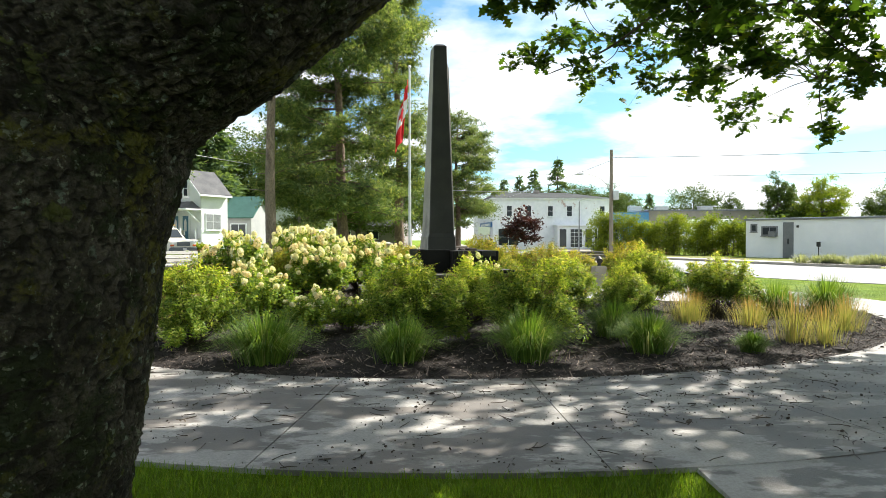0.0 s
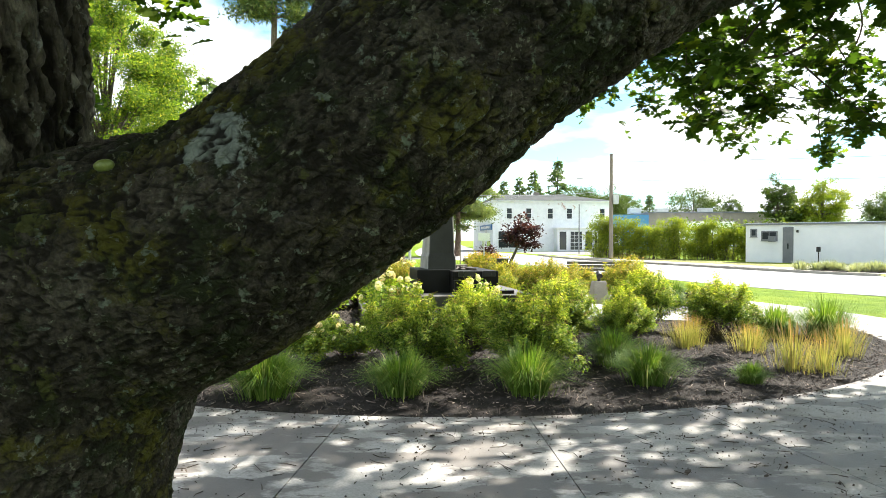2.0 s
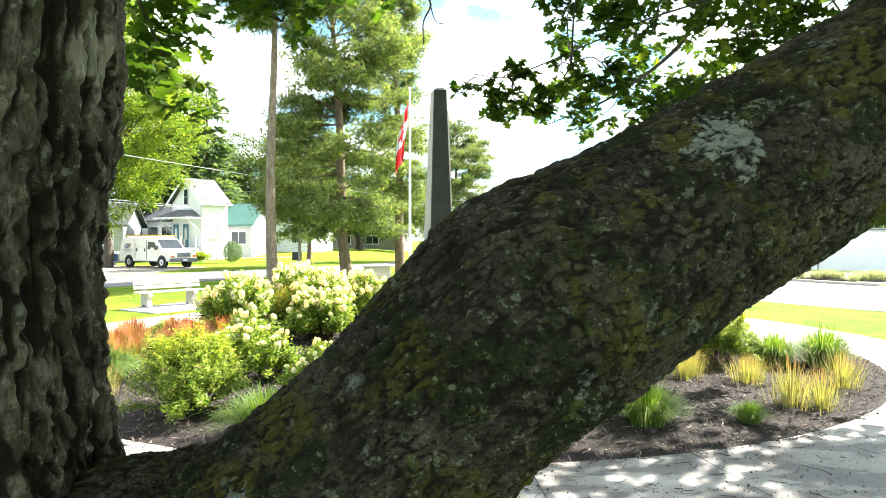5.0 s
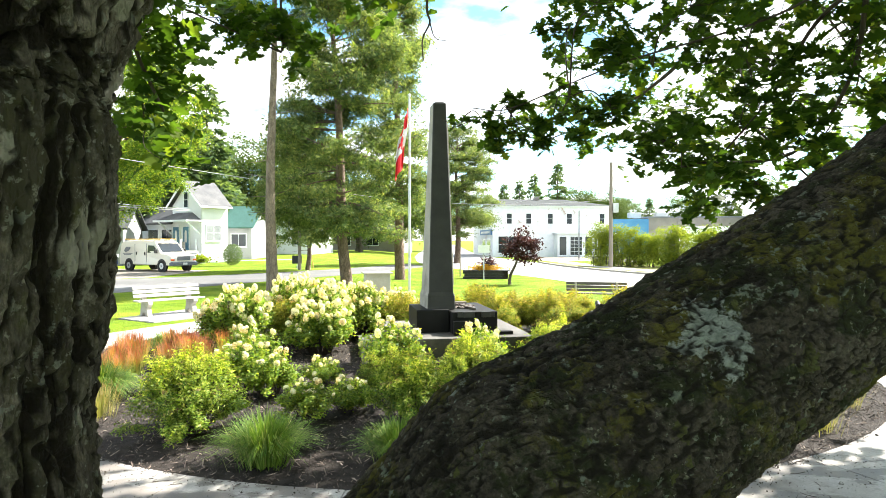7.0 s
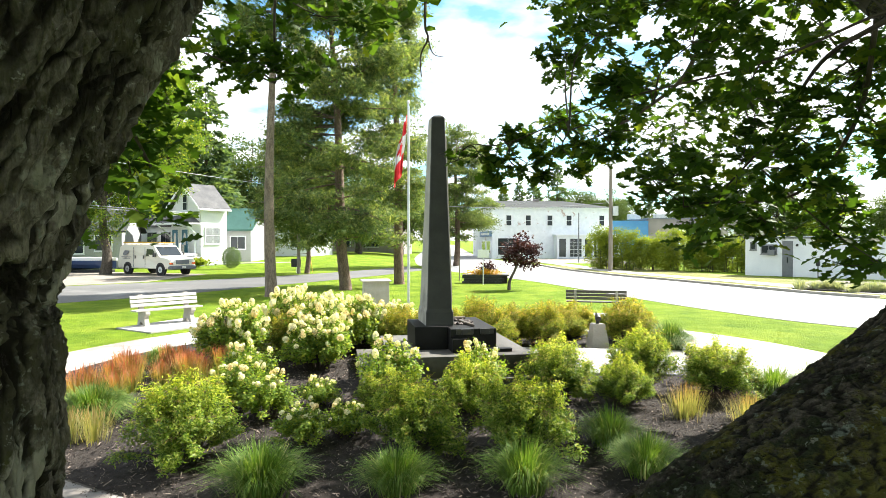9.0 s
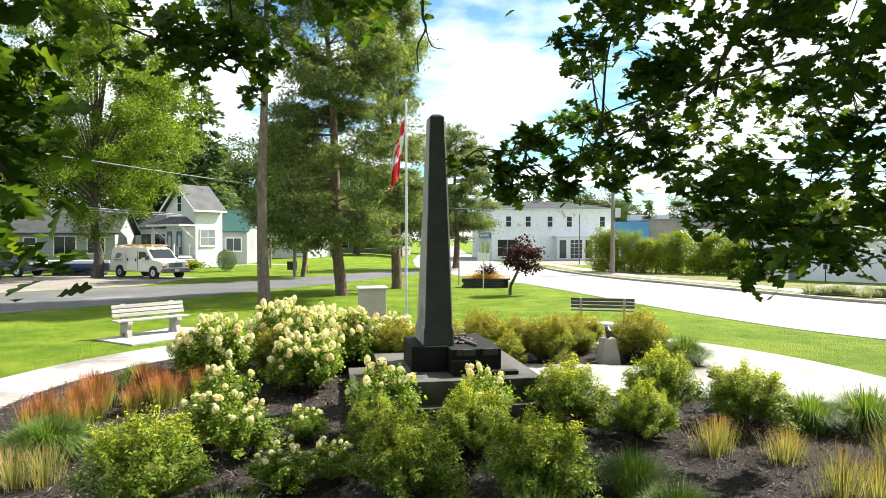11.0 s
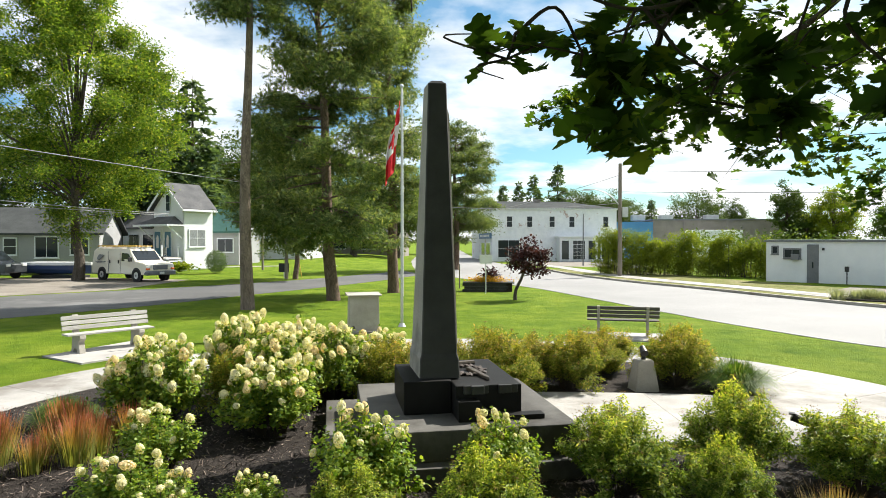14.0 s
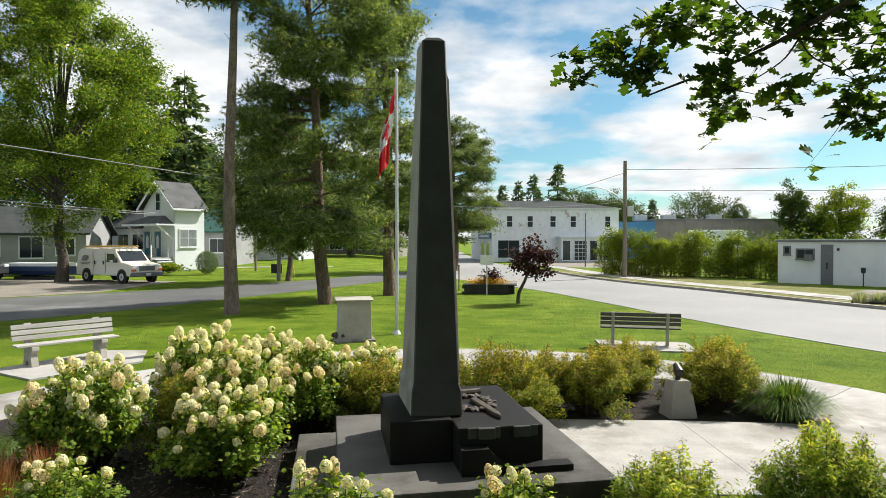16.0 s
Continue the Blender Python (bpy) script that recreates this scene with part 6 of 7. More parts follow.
# ---- poles and wires ----


def make_pole(x, y, h, r, label, lamp=False, box_at=None):
    t = thing("utility_pole", label, "utility pole", pose(x, y, ground_height(x, y)), "utility poles")
    part("pole", cyl((0, 0, -0.3), (0, 0, h), r, r * 0.72, 12), M_POLE, t)
    part("crossarm", box((-0.1, -0.9, h - 0.7), (0.0, 0.5, h - 0.6), 0.01), M_POLE, t) if h > 8 else None
    if lamp:
        s = Sheaf()
        s.tube(smooth_path([(0, 0, 5.0, 0.04), (-0.8, -0.2, 5.75, 0.04), (-1.8, -0.45, 6.1, 0.035), (-2.3, -0.55, 6.1, 0.035)], 5), 6)
        s.ob("lamp_arm", M_METAL, t, "curved metal lamp arm")
        part("lamp_head", prism([(-2.85, 6.04), (-2.3, 6.04), (-2.25, 6.16), (-2.7, 6.14)], "y", -0.65, -0.45, 0.01), M_METAL, t)
    if box_at:
        part("service_box", box((0.1, -0.25, box_at), (0.52, 0.15, box_at + 0.7), 0.02), M_METAL, t)
    return t


make_pole(12.75, 48.0, 8.0, 0.17, "tall weathered wooden utility pole with street lamp", True, 4.2)
make_pole(-10.1, 44.5, 6.2, 0.13, "weathered wooden pole on the verge")
make_pole(-14.6, 55.0, 6.0, 0.10, "slim wooden pole on the far lawn")
tagged(part("red_post", cyl((14.2, 66.0, 0), (14.2, 66.0, 5.2), 0.07, 0.05, 8), M_GREYDOOR), "thin dark post on the forecourt", "post")


def make_wire(a, b, sag, r, label):
    a, b = np.array(a, float), np.array(b, float)
    u = np.linspace(0, 1, 22)[:, None]
    p = a + (b - a) * u
    p[:, 2] -= sag * 4 * (u * (1 - u))[:, 0]
    s = Sheaf()
    s.tube(np.column_stack([p, np.full(22, r)]), 5)
    tagged(s.ob("overhead_wire", M_CABLE), label, "wire", "overhead wires")


make_wire((-44.3, 8.7, 10.4), (-10.4, 45.2, 6.0), 0.35, 0.022, "pale overhead wire along the side street")
make_wire((-44.3, 8.7, 8.0), (-18.6, 46.4, 4.35), 0.6, 0.02, "pale overhead wire along the side street")
make_wire((-44.3, 8.7, 7.6), (-18.6, 46.4, 4.25), 0.65, 0.016, "pale overhead wire along the side street")
make_wire((-10.4, 45.2, 6.0), (12.7, 48.0, 5.2), 0.8, 0.014, "thin overhead wire across the road")
make_wire((12.75, 48.0, 7.4), (70, 20, 8.0), 0.9, 0.018, "thin overhead wire along the main road")
make_wire((12.75, 48.0, 6.0), (70, 20, 6.6), 0.9, 0.018, "thin overhead wire along the main road")
make_wire((12.75, 48.0, 7.2), (2.0, 120, 7.5), 0.8, 0.018, "thin overhead wire along the main road")

# ---- houses ----


def add_window(t, m, w, h, panes=(1, 2), frame_mat=M_WHITE, label="", pane_mat=None):
    """A framed window standing a little proud of the wall; its front looks to -y of m."""
    fr = part("window", box((-w / 2 - 0.07, -0.035, -0.07), (w / 2 + 0.07, 0.03, h + 0.07), 0.008, m), frame_mat, t, label)
    nx, nz = panes
    for i in range(nx):
        for j in range(nz):
            x0, x1 = -w / 2 + w * i / nx + 0.02, -w / 2 + w * (i + 1) / nx - 0.02
            z0, z1 = h * j / nz + 0.02, h * (j + 1) / nz - 0.02
            part("pane", box((x0, -0.043, z0), (x1, -0.037, z1), 0, m), pane_mat or M_GLASS, fr)
    part("sill", box((-w / 2 - 0.1, -0.09, -0.11), (w / 2 + 0.1, 0.0, -0.07), 0.005, m), frame_mat, fr)
    return fr


def add_siding(t, m, w, h, mat, board=0.2):
    """Clapboards, each a wedge, on a wall that looks to -y of m and is w wide from x = 0."""
    n = int(h / board)
    for k in range(n):
        z = k * board
        part("board", prism([(-0.022, z), (0.0, z), (0.0, z + board), (-0.014, z + board)], "x", 0, w, 0, m), mat, t)


def make_house():
    """The white house: a gabled front with a porch roof, a side wall and a rear wing."""
    t = thing("white_house", "white clapboard house with grey shingle roof and blue doors", "house", pose(-20.8, 54.3, 0.22, 0, 0, -33))
    w, d, eave, peak = 4.0, 2.75, 5.0, 6.85     # the front looks to -y, from x = -w to 0
    part("wall", prism([(-w, -0.6), (0, -0.6), (0, eave), (-w / 2, peak), (-w, eave)], "y", 0.06, d), M_SIDING, t)
    add_siding(t, Matrix.Translation((-w, 0.03, 0)), w, eave, M_SIDING)
    for k in range(10):
        z = eave + 0.2 * k
        half = (w / 2) * (peak - z - 0.2) / (peak - eave)
        part("board", prism([(-0.022, 0), (0.0, 0), (0.0, 0.2), (-0.014, 0.2)], "x", -w / 2 - half, -w / 2 + half, 0, Matrix.Translation((0, 0.03, z))), M_SIDING, t)
    add_siding(t, Matrix.Translation((0.03, 0.06, 0)) @ Matrix.Rotation(radians(90), 4, "Z"), d - 0.06, eave, M_SIDING)
    for s in (-1, 1):
        a, b = (-w / 2, peak + 0.12), (-w / 2 + s * (w / 2 + 0.4), eave - 0.22)
        part("roof", prism([a, b, (b[0], b[1] + 0.12), (a[0], a[1] + 0.14)], "y", -0.35, d + 0.2), M_ROOF, t)
        part("bargeboard", prism([(a[0], a[1] - 0.14), (b[0], b[1] - 0.16), (b[0], b[1] + 0.10), (a[0], a[1] + 0.11)], "y", -0.40, -0.345), M_WHITE, t)
        part("gutter", box((b[0] - 0.06, -0.35, b[1] - 0.10), (b[0] + 0.08, d + 0.2, b[1] + 0.06), 0.01), M_WHITE, t)
    add_window(t, Matrix.Translation((-w / 2, -0.01, 4.75)), 0.55, 1.35, (1, 2))
    for x in (-3.42, -2.02):
        dr = part("door", box((x - 0.42, -0.05, 1.05), (x + 0.42, 0.02, 3.05), 0.01), M_DOORBLUE, t, "blue panelled front door")
        part("door_glass", prism([(x - 0.16, 1.7), (x + 0.16, 1.7), (x + 0.16, 2.5), (x + 0.1, 2.7), (x, 2.78), (x - 0.1, 2.7), (x - 0.16, 2.5)], "y", -0.066, -0.052), M_LAMP, dr, "pale arched door glass")
        part("door_frame", prism([(x - 0.52, 1.0), (x - 0.425, 1.0), (x - 0.425, 3.07), (x + 0.425, 3.07), (x + 0.425, 1.0), (x + 0.52, 1.0), (x + 0.52, 3.2), (x - 0.52, 3.2)], "y", -0.07, 0.0), M_WHITE, dr)
    add_window(t, Matrix.Translation((0.07, 1.25, 1.85)) @ Matrix.Rotation(radians(90), 4, "Z"), 1.5, 1.35, (2, 2), pane_mat=M_CURTAIN)
    # hipped porch roof on brackets
    bm = bmesh.new()
    lo = [bm.verts.new(p) for p in ((-4.5, -1.5, 3.62), (0.1, -1.5, 3.62), (0.1, -0.002, 3.62), (-4.5, -0.002, 3.62))]
    hi = [bm.verts.new(p) for p in ((-3.3, -0.1, 4.3), (-1.1, -0.1, 4.3), (-1.1, -0.002, 4.3), (-3.3, -0.002, 4.3))]
    bm.faces.new(lo[::-1])
    bm.faces.new(hi)
    for k in range(4):
        bm.faces.new((lo[k], lo[(k + 1) % 4], hi[(k + 1) % 4], hi[k]))
    pr = part("porch_roof", bm, M_ROOF, t)
    part("fascia", box((-4.56, -1.56, 3.46), (0.16, -1.48, 3.62), 0.01), M_WHITE, pr)
    part("soffit", box((-4.54, -1.47, 3.50), (0.14, -0.01, 3.60)), M_WHITE, pr)
    for x in (-4.2, -0.2):
        part("bracket", prism([(-1.3, 3.46), (-1.15, 3.46), (0.0, 2.55), (0.0, 2.4)], "x", x - 0.05, x + 0.05), M_WHITE, pr)
    part("porch_floor", box((-5.2, -1.9, -0.3), (-0.1, -0.05, 1.0), 0.02), M_PLANK, t)
    for k in range(5):
        part("stair_tread", box((-0.08 + 0.3 * k, -1.7, 0.84 - 0.18 * k), (0.24 + 0.3 * k, -0.4, 0.90 - 0.18 * k), 0.005), M_WHITE, t)
        part("stair_riser", box((-0.06 + 0.3 * k, -1.68, 0.70 - 0.18 * k), (-0.03 + 0.3 * k, -0.42, 0.835 - 0.18 * k)), M_GREYDOOR, t)
    for x, y in ((-0.2, -1.8), (-0.2, -0.35), (-2.0, -1.84), (-5.1, -1.84)):
        part("rail_post", box((x - 0.05, y - 0.05, 1.0), (x + 0.05, y + 0.05, 1.95), 0.006), M_WHITE, t)
    part("rail", box((-5.1, -1.88, 1.85), (-2.0, -1.80, 1.92), 0.006), M_WHITE, t)
    # wing to the left
    part("wing_wall", box((-w - 5.0, 0.25, -0.6), (-w - 0.002, 3.4, 3.4)), M_SIDING, t)
    add_siding(t, Matrix.Translation((-w - 5.0, 0.22, 0)), 5.0, 3.4, M_SIDING)
    part("wing_roof", prism([(-0.1, 3.3), (1.9, 4.8), (3.7, 3.3), (3.7, 3.45), (1.9, 4.98), (-0.1, 3.45)], "x", -w - 5.3, -w - 0.002), M_ROOF, t)
    for x in (-1.1, -3.2):
        add_window(t, Matrix.Translation((-w + x, 0.18, 1.6)), 1.5, 1.25, (2, 1))
    c = thing("porch_chair", "white slatted chair on the house porch", "chair", pose(-22.3, 53.7, 1.0, 0, 0, -30))
    part("seat", box((-0.28, -0.26, 0.38), (0.28, 0.26, 0.43), 0.01), M_PLANK, c)
    part("backrest", box((-0.28, 0.2, 0.43), (0.28, 0.26, 0.98), 0.01), M_PLANK, c)
    for x, y in ((-0.25, -0.23), (0.25, -0.23), (-0.25, 0.23), (0.25, 0.23)):
        part("leg", box((x - 0.03, y - 0.03, 0), (x + 0.03, y + 0.03, 0.38)), M_PLANK, c)
    return t


make_house()


def make_cottage(name, label, x, y, turn, w, d, eave, peak, wall_mat, roof_mat, windows, along="x", z=0.3):
    t = thing(name, label, "house", pose(x, y, z, 0, 0, turn))
    if along == "x":
        part("wall", prism([(0, -0.6), (d, -0.6), (d, eave), (d / 2, peak), (0, eave)], "x", -w / 2, w / 2), wall_mat, t)
        for a, b in (((d / 2, peak + 0.1), (-0.5, eave - 0.25)), ((d / 2, peak + 0.1), (d + 0.5, eave - 0.25))):
            part("roof", prism([a, b, (b[0], b[1] + 0.14), (a[0], a[1] + 0.14)], "x", -w / 2 - 0.4, w / 2 + 0.4), roof_mat, t)
    else:
        part("wall", prism([(-w / 2, -0.6), (w / 2, -0.6), (w / 2, eave), (0, peak), (-w / 2, eave)], "y", 0, d), wall_mat, t)
        for s in (-1, 1):
            b = (s * (w / 2 + 0.4), eave - 0.25)
            part("roof", prism([(0, peak + 0.08), b, (b[0], b[1] + 0.14), (0, peak + 0.22)], "y", -0.5, d + 0.4), roof_mat, t)
    for wx, wz, ww, wh in windows:
        add_window(t, Matrix.Translation((wx, -0.03, wz)), ww, wh, (2, 1) if ww > 1 else (1, 2))
    return t


# grey walls put the maple's shade into the colour; the siding itself is whiter
make_cottage("cottage", "low white cottage greyed as if shaded, with dark hipped roof behind the maple", -30.5, 50.0, 14, 9.5, 7, 2.9, 4.6, M_PALESIDE, M_ROOF_D, [(1.2, 1.0, 1.5, 1.5), (-1.2, 1.2, 0.8, 1.2), (3.4, 1.2, 1.2, 1.2)])
make_cottage("green_roofed_house", "pale house with a green metal roof", -20.8, 61.5, -8, 4.6, 4.5, 3.2, 5.0, M_PALESIDE, M_ROOF_G, [(1.0, 1.2, 1.5, 1.2)])
make_cottage("white_bungalow", "small white bungalow seen between the pines", -18.0, 72.0, -10, 6.4, 7, 3.4, 5.3, M_SIDING, M_ROOF, [(1.4, 1.3, 1.1, 1.3), (-1.2, 1.3, 0.9, 1.2)], "y")
make_cottage("brown_house", "dark porch-fronted house far up the street", -12.5, 100.0, -10, 12.0, 8, 3.2, 5.6, M_GREYWALL, M_ROOF, [(1.4, 1.0, 2.0, 1.3), (-3.2, 1.0, 2.0, 1.3)])


def make_store():
    """The old painted-brick store: two storeys, low hipped roof, glazed ground floor."""
    t = thing("old_store", "two-storey white painted brick store with flaking paint and dark windows", "shop building", pose(6.3, 80.0, 0.15, 0, 0, 5.5))
    w, d, h = 15.6, 17.0, 6.2
    part("wall", box((0, 0, -0.8), (w, d, h)), M_BRICKPAINT, t)
    part("cornice", box((-0.25, -0.25, h), (w + 0.25, d + 0.25, h + 0.16), 0.02), M_WHITE, t)
    bm = bmesh.new()
    lo = [bm.verts.new(p) for p in ((-0.3, -0.3, h + 0.16), (w + 0.3, -0.3, h + 0.16), (w + 0.3, d + 0.3, h + 0.16), (-0.3, d + 0.3, h + 0.16))]
    hi = [bm.verts.new(p) for p in ((2.0, d * 0.5, h + 1.5), (w - 4, d * 0.5, h + 1.5))]
    for q in ((lo[0], lo[1], hi[1], hi[0]), (lo[1], lo[2], hi[1]), (lo[2], lo[3], hi[0], hi[1]), (lo[3], lo[0], hi[0]), tuple(lo[::-1])):
        bm.faces.new(q)
    part("roof", bm, M_ROOF_D, t)
    for x in (2.1, 4.6, 7.4, 9.9, 14.2):
        add_window(t, Matrix.Translation((x, -0.03, 4.05)), 0.66, 1.3, (1, 2), M_WHITE)
    left = Matrix.Rotation(radians(-90), 4, "Z")
    for y in (3.5, 8.5):
        add_window(t, Matrix.Translation((-0.03, y, 4.0)) @ left, 0.8, 1.3, (1, 2), M_WHITE)
    # shop fronts
    add_window(t, Matrix.Translation((2.0, -0.03, 0.35)), 2.6, 2.1, (2, 2), M_WHITE)
    sign = part("sign_board", box((-0.16, 0.4, 2.65), (-0.03, 9.5, 3.35), 0.01), M_SIGNBLUE, t, "blue shop sign with white lettering bars")
    for k in range(7):
        part("letter_bar", box((-0.175, 1.6 + 1.0 * k, 2.86), (-0.162, 2.3 + 1.0 * k, 3.14)), M_CLOTH, sign)
    for y in (2.8, 6.6):
        add_window(t, Matrix.Translation((-0.03, y, 0.5)) @ left, 2.6, 1.6, (2, 1), M_WHITE)
    # projecting glazed bays on the right
    part("annexe", box((7.9, -1.6, -0.6), (w + 0.4, -0.002, 2.75), 0.02), M_WHITE, t)
    part("annexe_roof", box((7.7, -1.8, 2.752), (w + 0.6, -0.004, 2.92), 0.02), M_WHITE, t)
    for x, ww, kind in ((8.6, 0.9, 0), (10.3, 1.5, 1), (11.9, 0.9, 0), (12.8, 0.35, 0), (13.6, 1.0, 0), (15.1, 1.3, 1)):
        add_window(t, Matrix.Translation((x, -1.63, 0.1)), ww, 2.3, (3, 5) if kind else (1, 1), M_WHITE)
    part("chimney", box((7.0, d * 0.4, h), (7.7, d * 0.4 + 0.7, h + 1.7), 0.02), M_GREYWALL, t)
    return t


make_store()


def make_warehouse():
    t = thing("grey_warehouse", "long flat-roofed grey warehouse with a blue end bay", "warehouse", pose(25.5, 93.0, 0, 0, 0, -4))
    part("wall", box((4.6, 0, -0.5), (30, 14, 5.4)), M_GREYWALL, t)
    part("blue_bay", box((-1.5, -0.2, -0.5), (4.59, 14, 5.2)), M_BLUEWALL, t, "blue painted end bay")
    part("coping", box((4.5, -0.12, 5.4), (30.1, 14, 5.6), 0.02), M_GREYDOOR, t)
    for x in (2.5, 6.5, 13.0):
        part("roof_unit", box((x, 3, 5.5), (x + 1.8, 4.5, 6.3), 0.03), M_METAL, t)
    for x in (9.0, 15.0, 21.0):
        part("pilaster", box((x - 0.2, -0.15, -0.5), (x + 0.2, 0.0, 5.4)), M_GREYWALL, t)
    part("white_tank", box((7.5, -9, -0.3), (13.5, -5, 3.9), 0.1), M_WHITE, t, "white boxy tank behind the hedge")
    return t


make_warehouse()


def make_garage():
    """The low white block building beside the road; its front looks to -y of its own axes."""
    t = thing("low_white_building", "low flat-roofed white block building with a grey door", "outbuilding", pose(20.3, 42.4, 0, 0, 0, -42))
    w, d, h = 17.0, 8.0, 2.45
    part("wall", box((0, 0, -0.4), (w, d, h)), M_WHITE, t)
    part("roof_edge", box((-0.12, -0.12, h), (w + 0.12, d + 0.12, h + 0.12), 0.01), M_GREYDOOR, t, "dark flat roof edge")
    for z in np.arange(0.0, h - 0.05, 0.2):
        part("course", box((0.0, -0.006, z + 0.008), (w, 0.0, z + 0.192), 0.0), M_WHITE, t)
    dr = part("door", box((2.25, -0.05, 0.0), (2.87, 0.0, 2.30), 0.01), M_GREYDOOR, t, "grey steel door")
    part("door_pane", box((2.52, -0.062, 0.9), (2.6, -0.052, 1.25)), M_GLASS, dr)
    add_window(t, Matrix.Translation((0.5, -0.02, 1.75)), 0.28, 0.4, (1, 1), M_GREYDOOR)
    add_window(t, Matrix.Translation((1.45, -0.02, 1.5)), 0.85, 0.5, (2, 1), M_GREYDOOR)
    part("air_conditioner", box((1.45, -0.35, 1.36), (1.85, -0.05, 1.72), 0.02), M_GREYDOOR, t)
    part("wall_lamp", box((3.05, -0.14, 1.95), (3.17, 0.0, 2.1), 0.01), M_BLACK, t)
    part("post_box", box((4.3, -0.75, 0.75), (4.5, -0.5, 1.05), 0.02), M_BLACK, t)
    part("post_box_stand", cyl((4.4, -0.62, -0.1), (4.4, -0.62, 0.76), 0.03, 0.03, 8), M_BLACK, t)
    for x in (8.0, 11.5):
        part("roof_vent", cyl((x, 2, h), (x, 2, h + 0.5), 0.15, 0.15, 10), M_METAL, t)
    return t


make_garage()

# ---- vehicles ----


def make_wheel(t, x, y, r, wide, out):
    w = part("wheel", cyl((x, y - wide / 2, r), (x, y + wide / 2, r), r, r, 22), M_TYRE, t)
    part("rim", cyl((x, y + out * (wide / 2 - 0.02), r), (x, y + out * (wide / 2 + 0.012), r), r * 0.62, r * 0.55, 18), M_METAL, w)
    part("hub", cyl((x, y + out * (wide / 2 + 0.012), r), (x, y + out * (wide / 2 + 0.03), r), r * 0.2, r * 0.14, 12), M_GREYDOOR, w)


def make_van():
    """A long cargo van, nose to +x; the near side looks to -y."""
    t = thing("cargo_van", "cream cargo van with ladders on its roof rack", "van", pose(-19.65, 43.5, 0.02, 0, 0, -31))
    side = [(-2.85, 0.42), (2.55, 0.42), (2.78, 0.55), (2.80, 0.98), (2.66, 1.10), (1.72, 1.24), (1.02, 1.92), (0.80, 2.0), (-2.55, 2.02), (-2.80, 1.86), (-2.90, 0.9)]
    bm = prism(side, "y", -0.98, 0.98)
    for v in bm.verts:
        if v.co.z > 1.2:
            v.co.y *= 1 - 0.13 * (v.co.z - 1.2) / 0.8
    bmesh.ops.recalc_face_normals(bm, faces=bm.faces)
    bmesh.ops.bevel(bm, geom=bm.edges[:], offset=0.07, segments=3, profile=0.6, affect="EDGES")
    part("body", bm, M_VAN, t, smooth=False)
    part("windscreen", prism([(1.66, 1.30), (1.69, 1.32), (1.10, 1.88), (1.06, 1.86)], "y", -0.78, 0.78), M_GLASS, t)
    for s in (-1, 1):
        y = s * 0.975
        lo, hi = y - 0.012, y + 0.012
        part("side_window", prism([(0.28, 1.24), (1.42, 1.24), (0.98, 1.72), (0.36, 1.74)], "y", lo - s * 0.03, hi - s * 0.02), M_GLASS, t)
        part("door_seam", box((0.18, lo, 0.5), (0.20, hi, 1.85)), M_GREYDOOR, t)
        part("door_seam", box((-1.08, lo, 0.5), (-1.06, hi, 1.85)), M_GREYDOOR, t)
        for x in (0.0, -0.9):
            part("door_handle", box((x - 0.03, s * 0.98 - 0.025, 1.08), (x + 0.03, s * 0.98 + 0.025, 1.3), 0.01), M_BLACK, t)
        part("mirror", box((1.28, s * 1.08 - 0.1, 1.22), (1.42, s * 1.08 + 0.1, 1.5), 0.02), M_BLACK, t)
        part("headlamp", box((2.62, s * 0.72 - 0.2, 0.84), (2.80, s * 0.72 + 0.2, 1.06), 0.03), M_LAMP, t)
        part("indicator", box((2.58, s * 0.84 - 0.13, 0.72), (2.815, s * 0.84 + 0.13, 0.84), 0.02), M_AMBER, t)
        part("wheel_arch", cyl((1.85, s * 0.93, 0.38), (1.85, s * 0.993, 0.38), 0.47, 0.47, 24), M_BLACK, t)
        part("wheel_arch", cyl((-1.75, s * 0.93, 0.38), (-1.75, s * 0.993, 0.38), 0.47, 0.47, 24), M_BLACK, t)
        make_wheel(t, 1.85, s * 0.89, 0.37, 0.24, s)
        make_wheel(t, -1.75, s * 0.89, 0.37, 0.24, s)
    part("grille", box((2.70, -0.5, 0.74), (2.815, 0.5, 1.02), 0.02), M_GREYDOOR, t, "dark grille with bars")
    part("front_bumper", box((2.58, -0.98, 0.40), (2.94, 0.98, 0.66), 0.05), M_GREYDOOR, t)
    part("number_plate", box((2.935, -0.16, 0.46), (2.95, 0.16, 0.60)), M_CLOTH, t)
    part("emblem", cyl((-1.95, -0.965, 1.52), (-1.95, -0.935, 1.50), 0.27, 0.27, 24), M_GREYDOOR, t, "round dark emblem")
    for k, (x0, x1) in enumerate(((-2.45, -1.35), (-2.3, -1.5))):
        part("lettering_bar", box((x0, -0.99, 1.16 - 0.09 * k), (x1, -0.976, 1.20 - 0.09 * k)), M_GREYDOOR, t)
    for x in (-2.2, -0.6, 0.7):
        part("roof_rack_bar", box((x - 0.03, -0.8, 2.0), (x + 0.03, 0.8, 2.12), 0.01), M_METAL, t)
    for y in (-0.62, -0.32, 0.15, 0.45):
        part("ladder_rail", box((-2.75, y - 0.035, 2.12), (1.3, y + 0.035, 2.2), 0.008), M_YELLOW, t)
    for k in range(13):
        part("ladder_rung", box((-2.6 + 0.3 * k, -0.62, 2.145), (-2.56 + 0.3 * k, -0.32, 2.175)), M_METAL, t)
    return t


make_van()


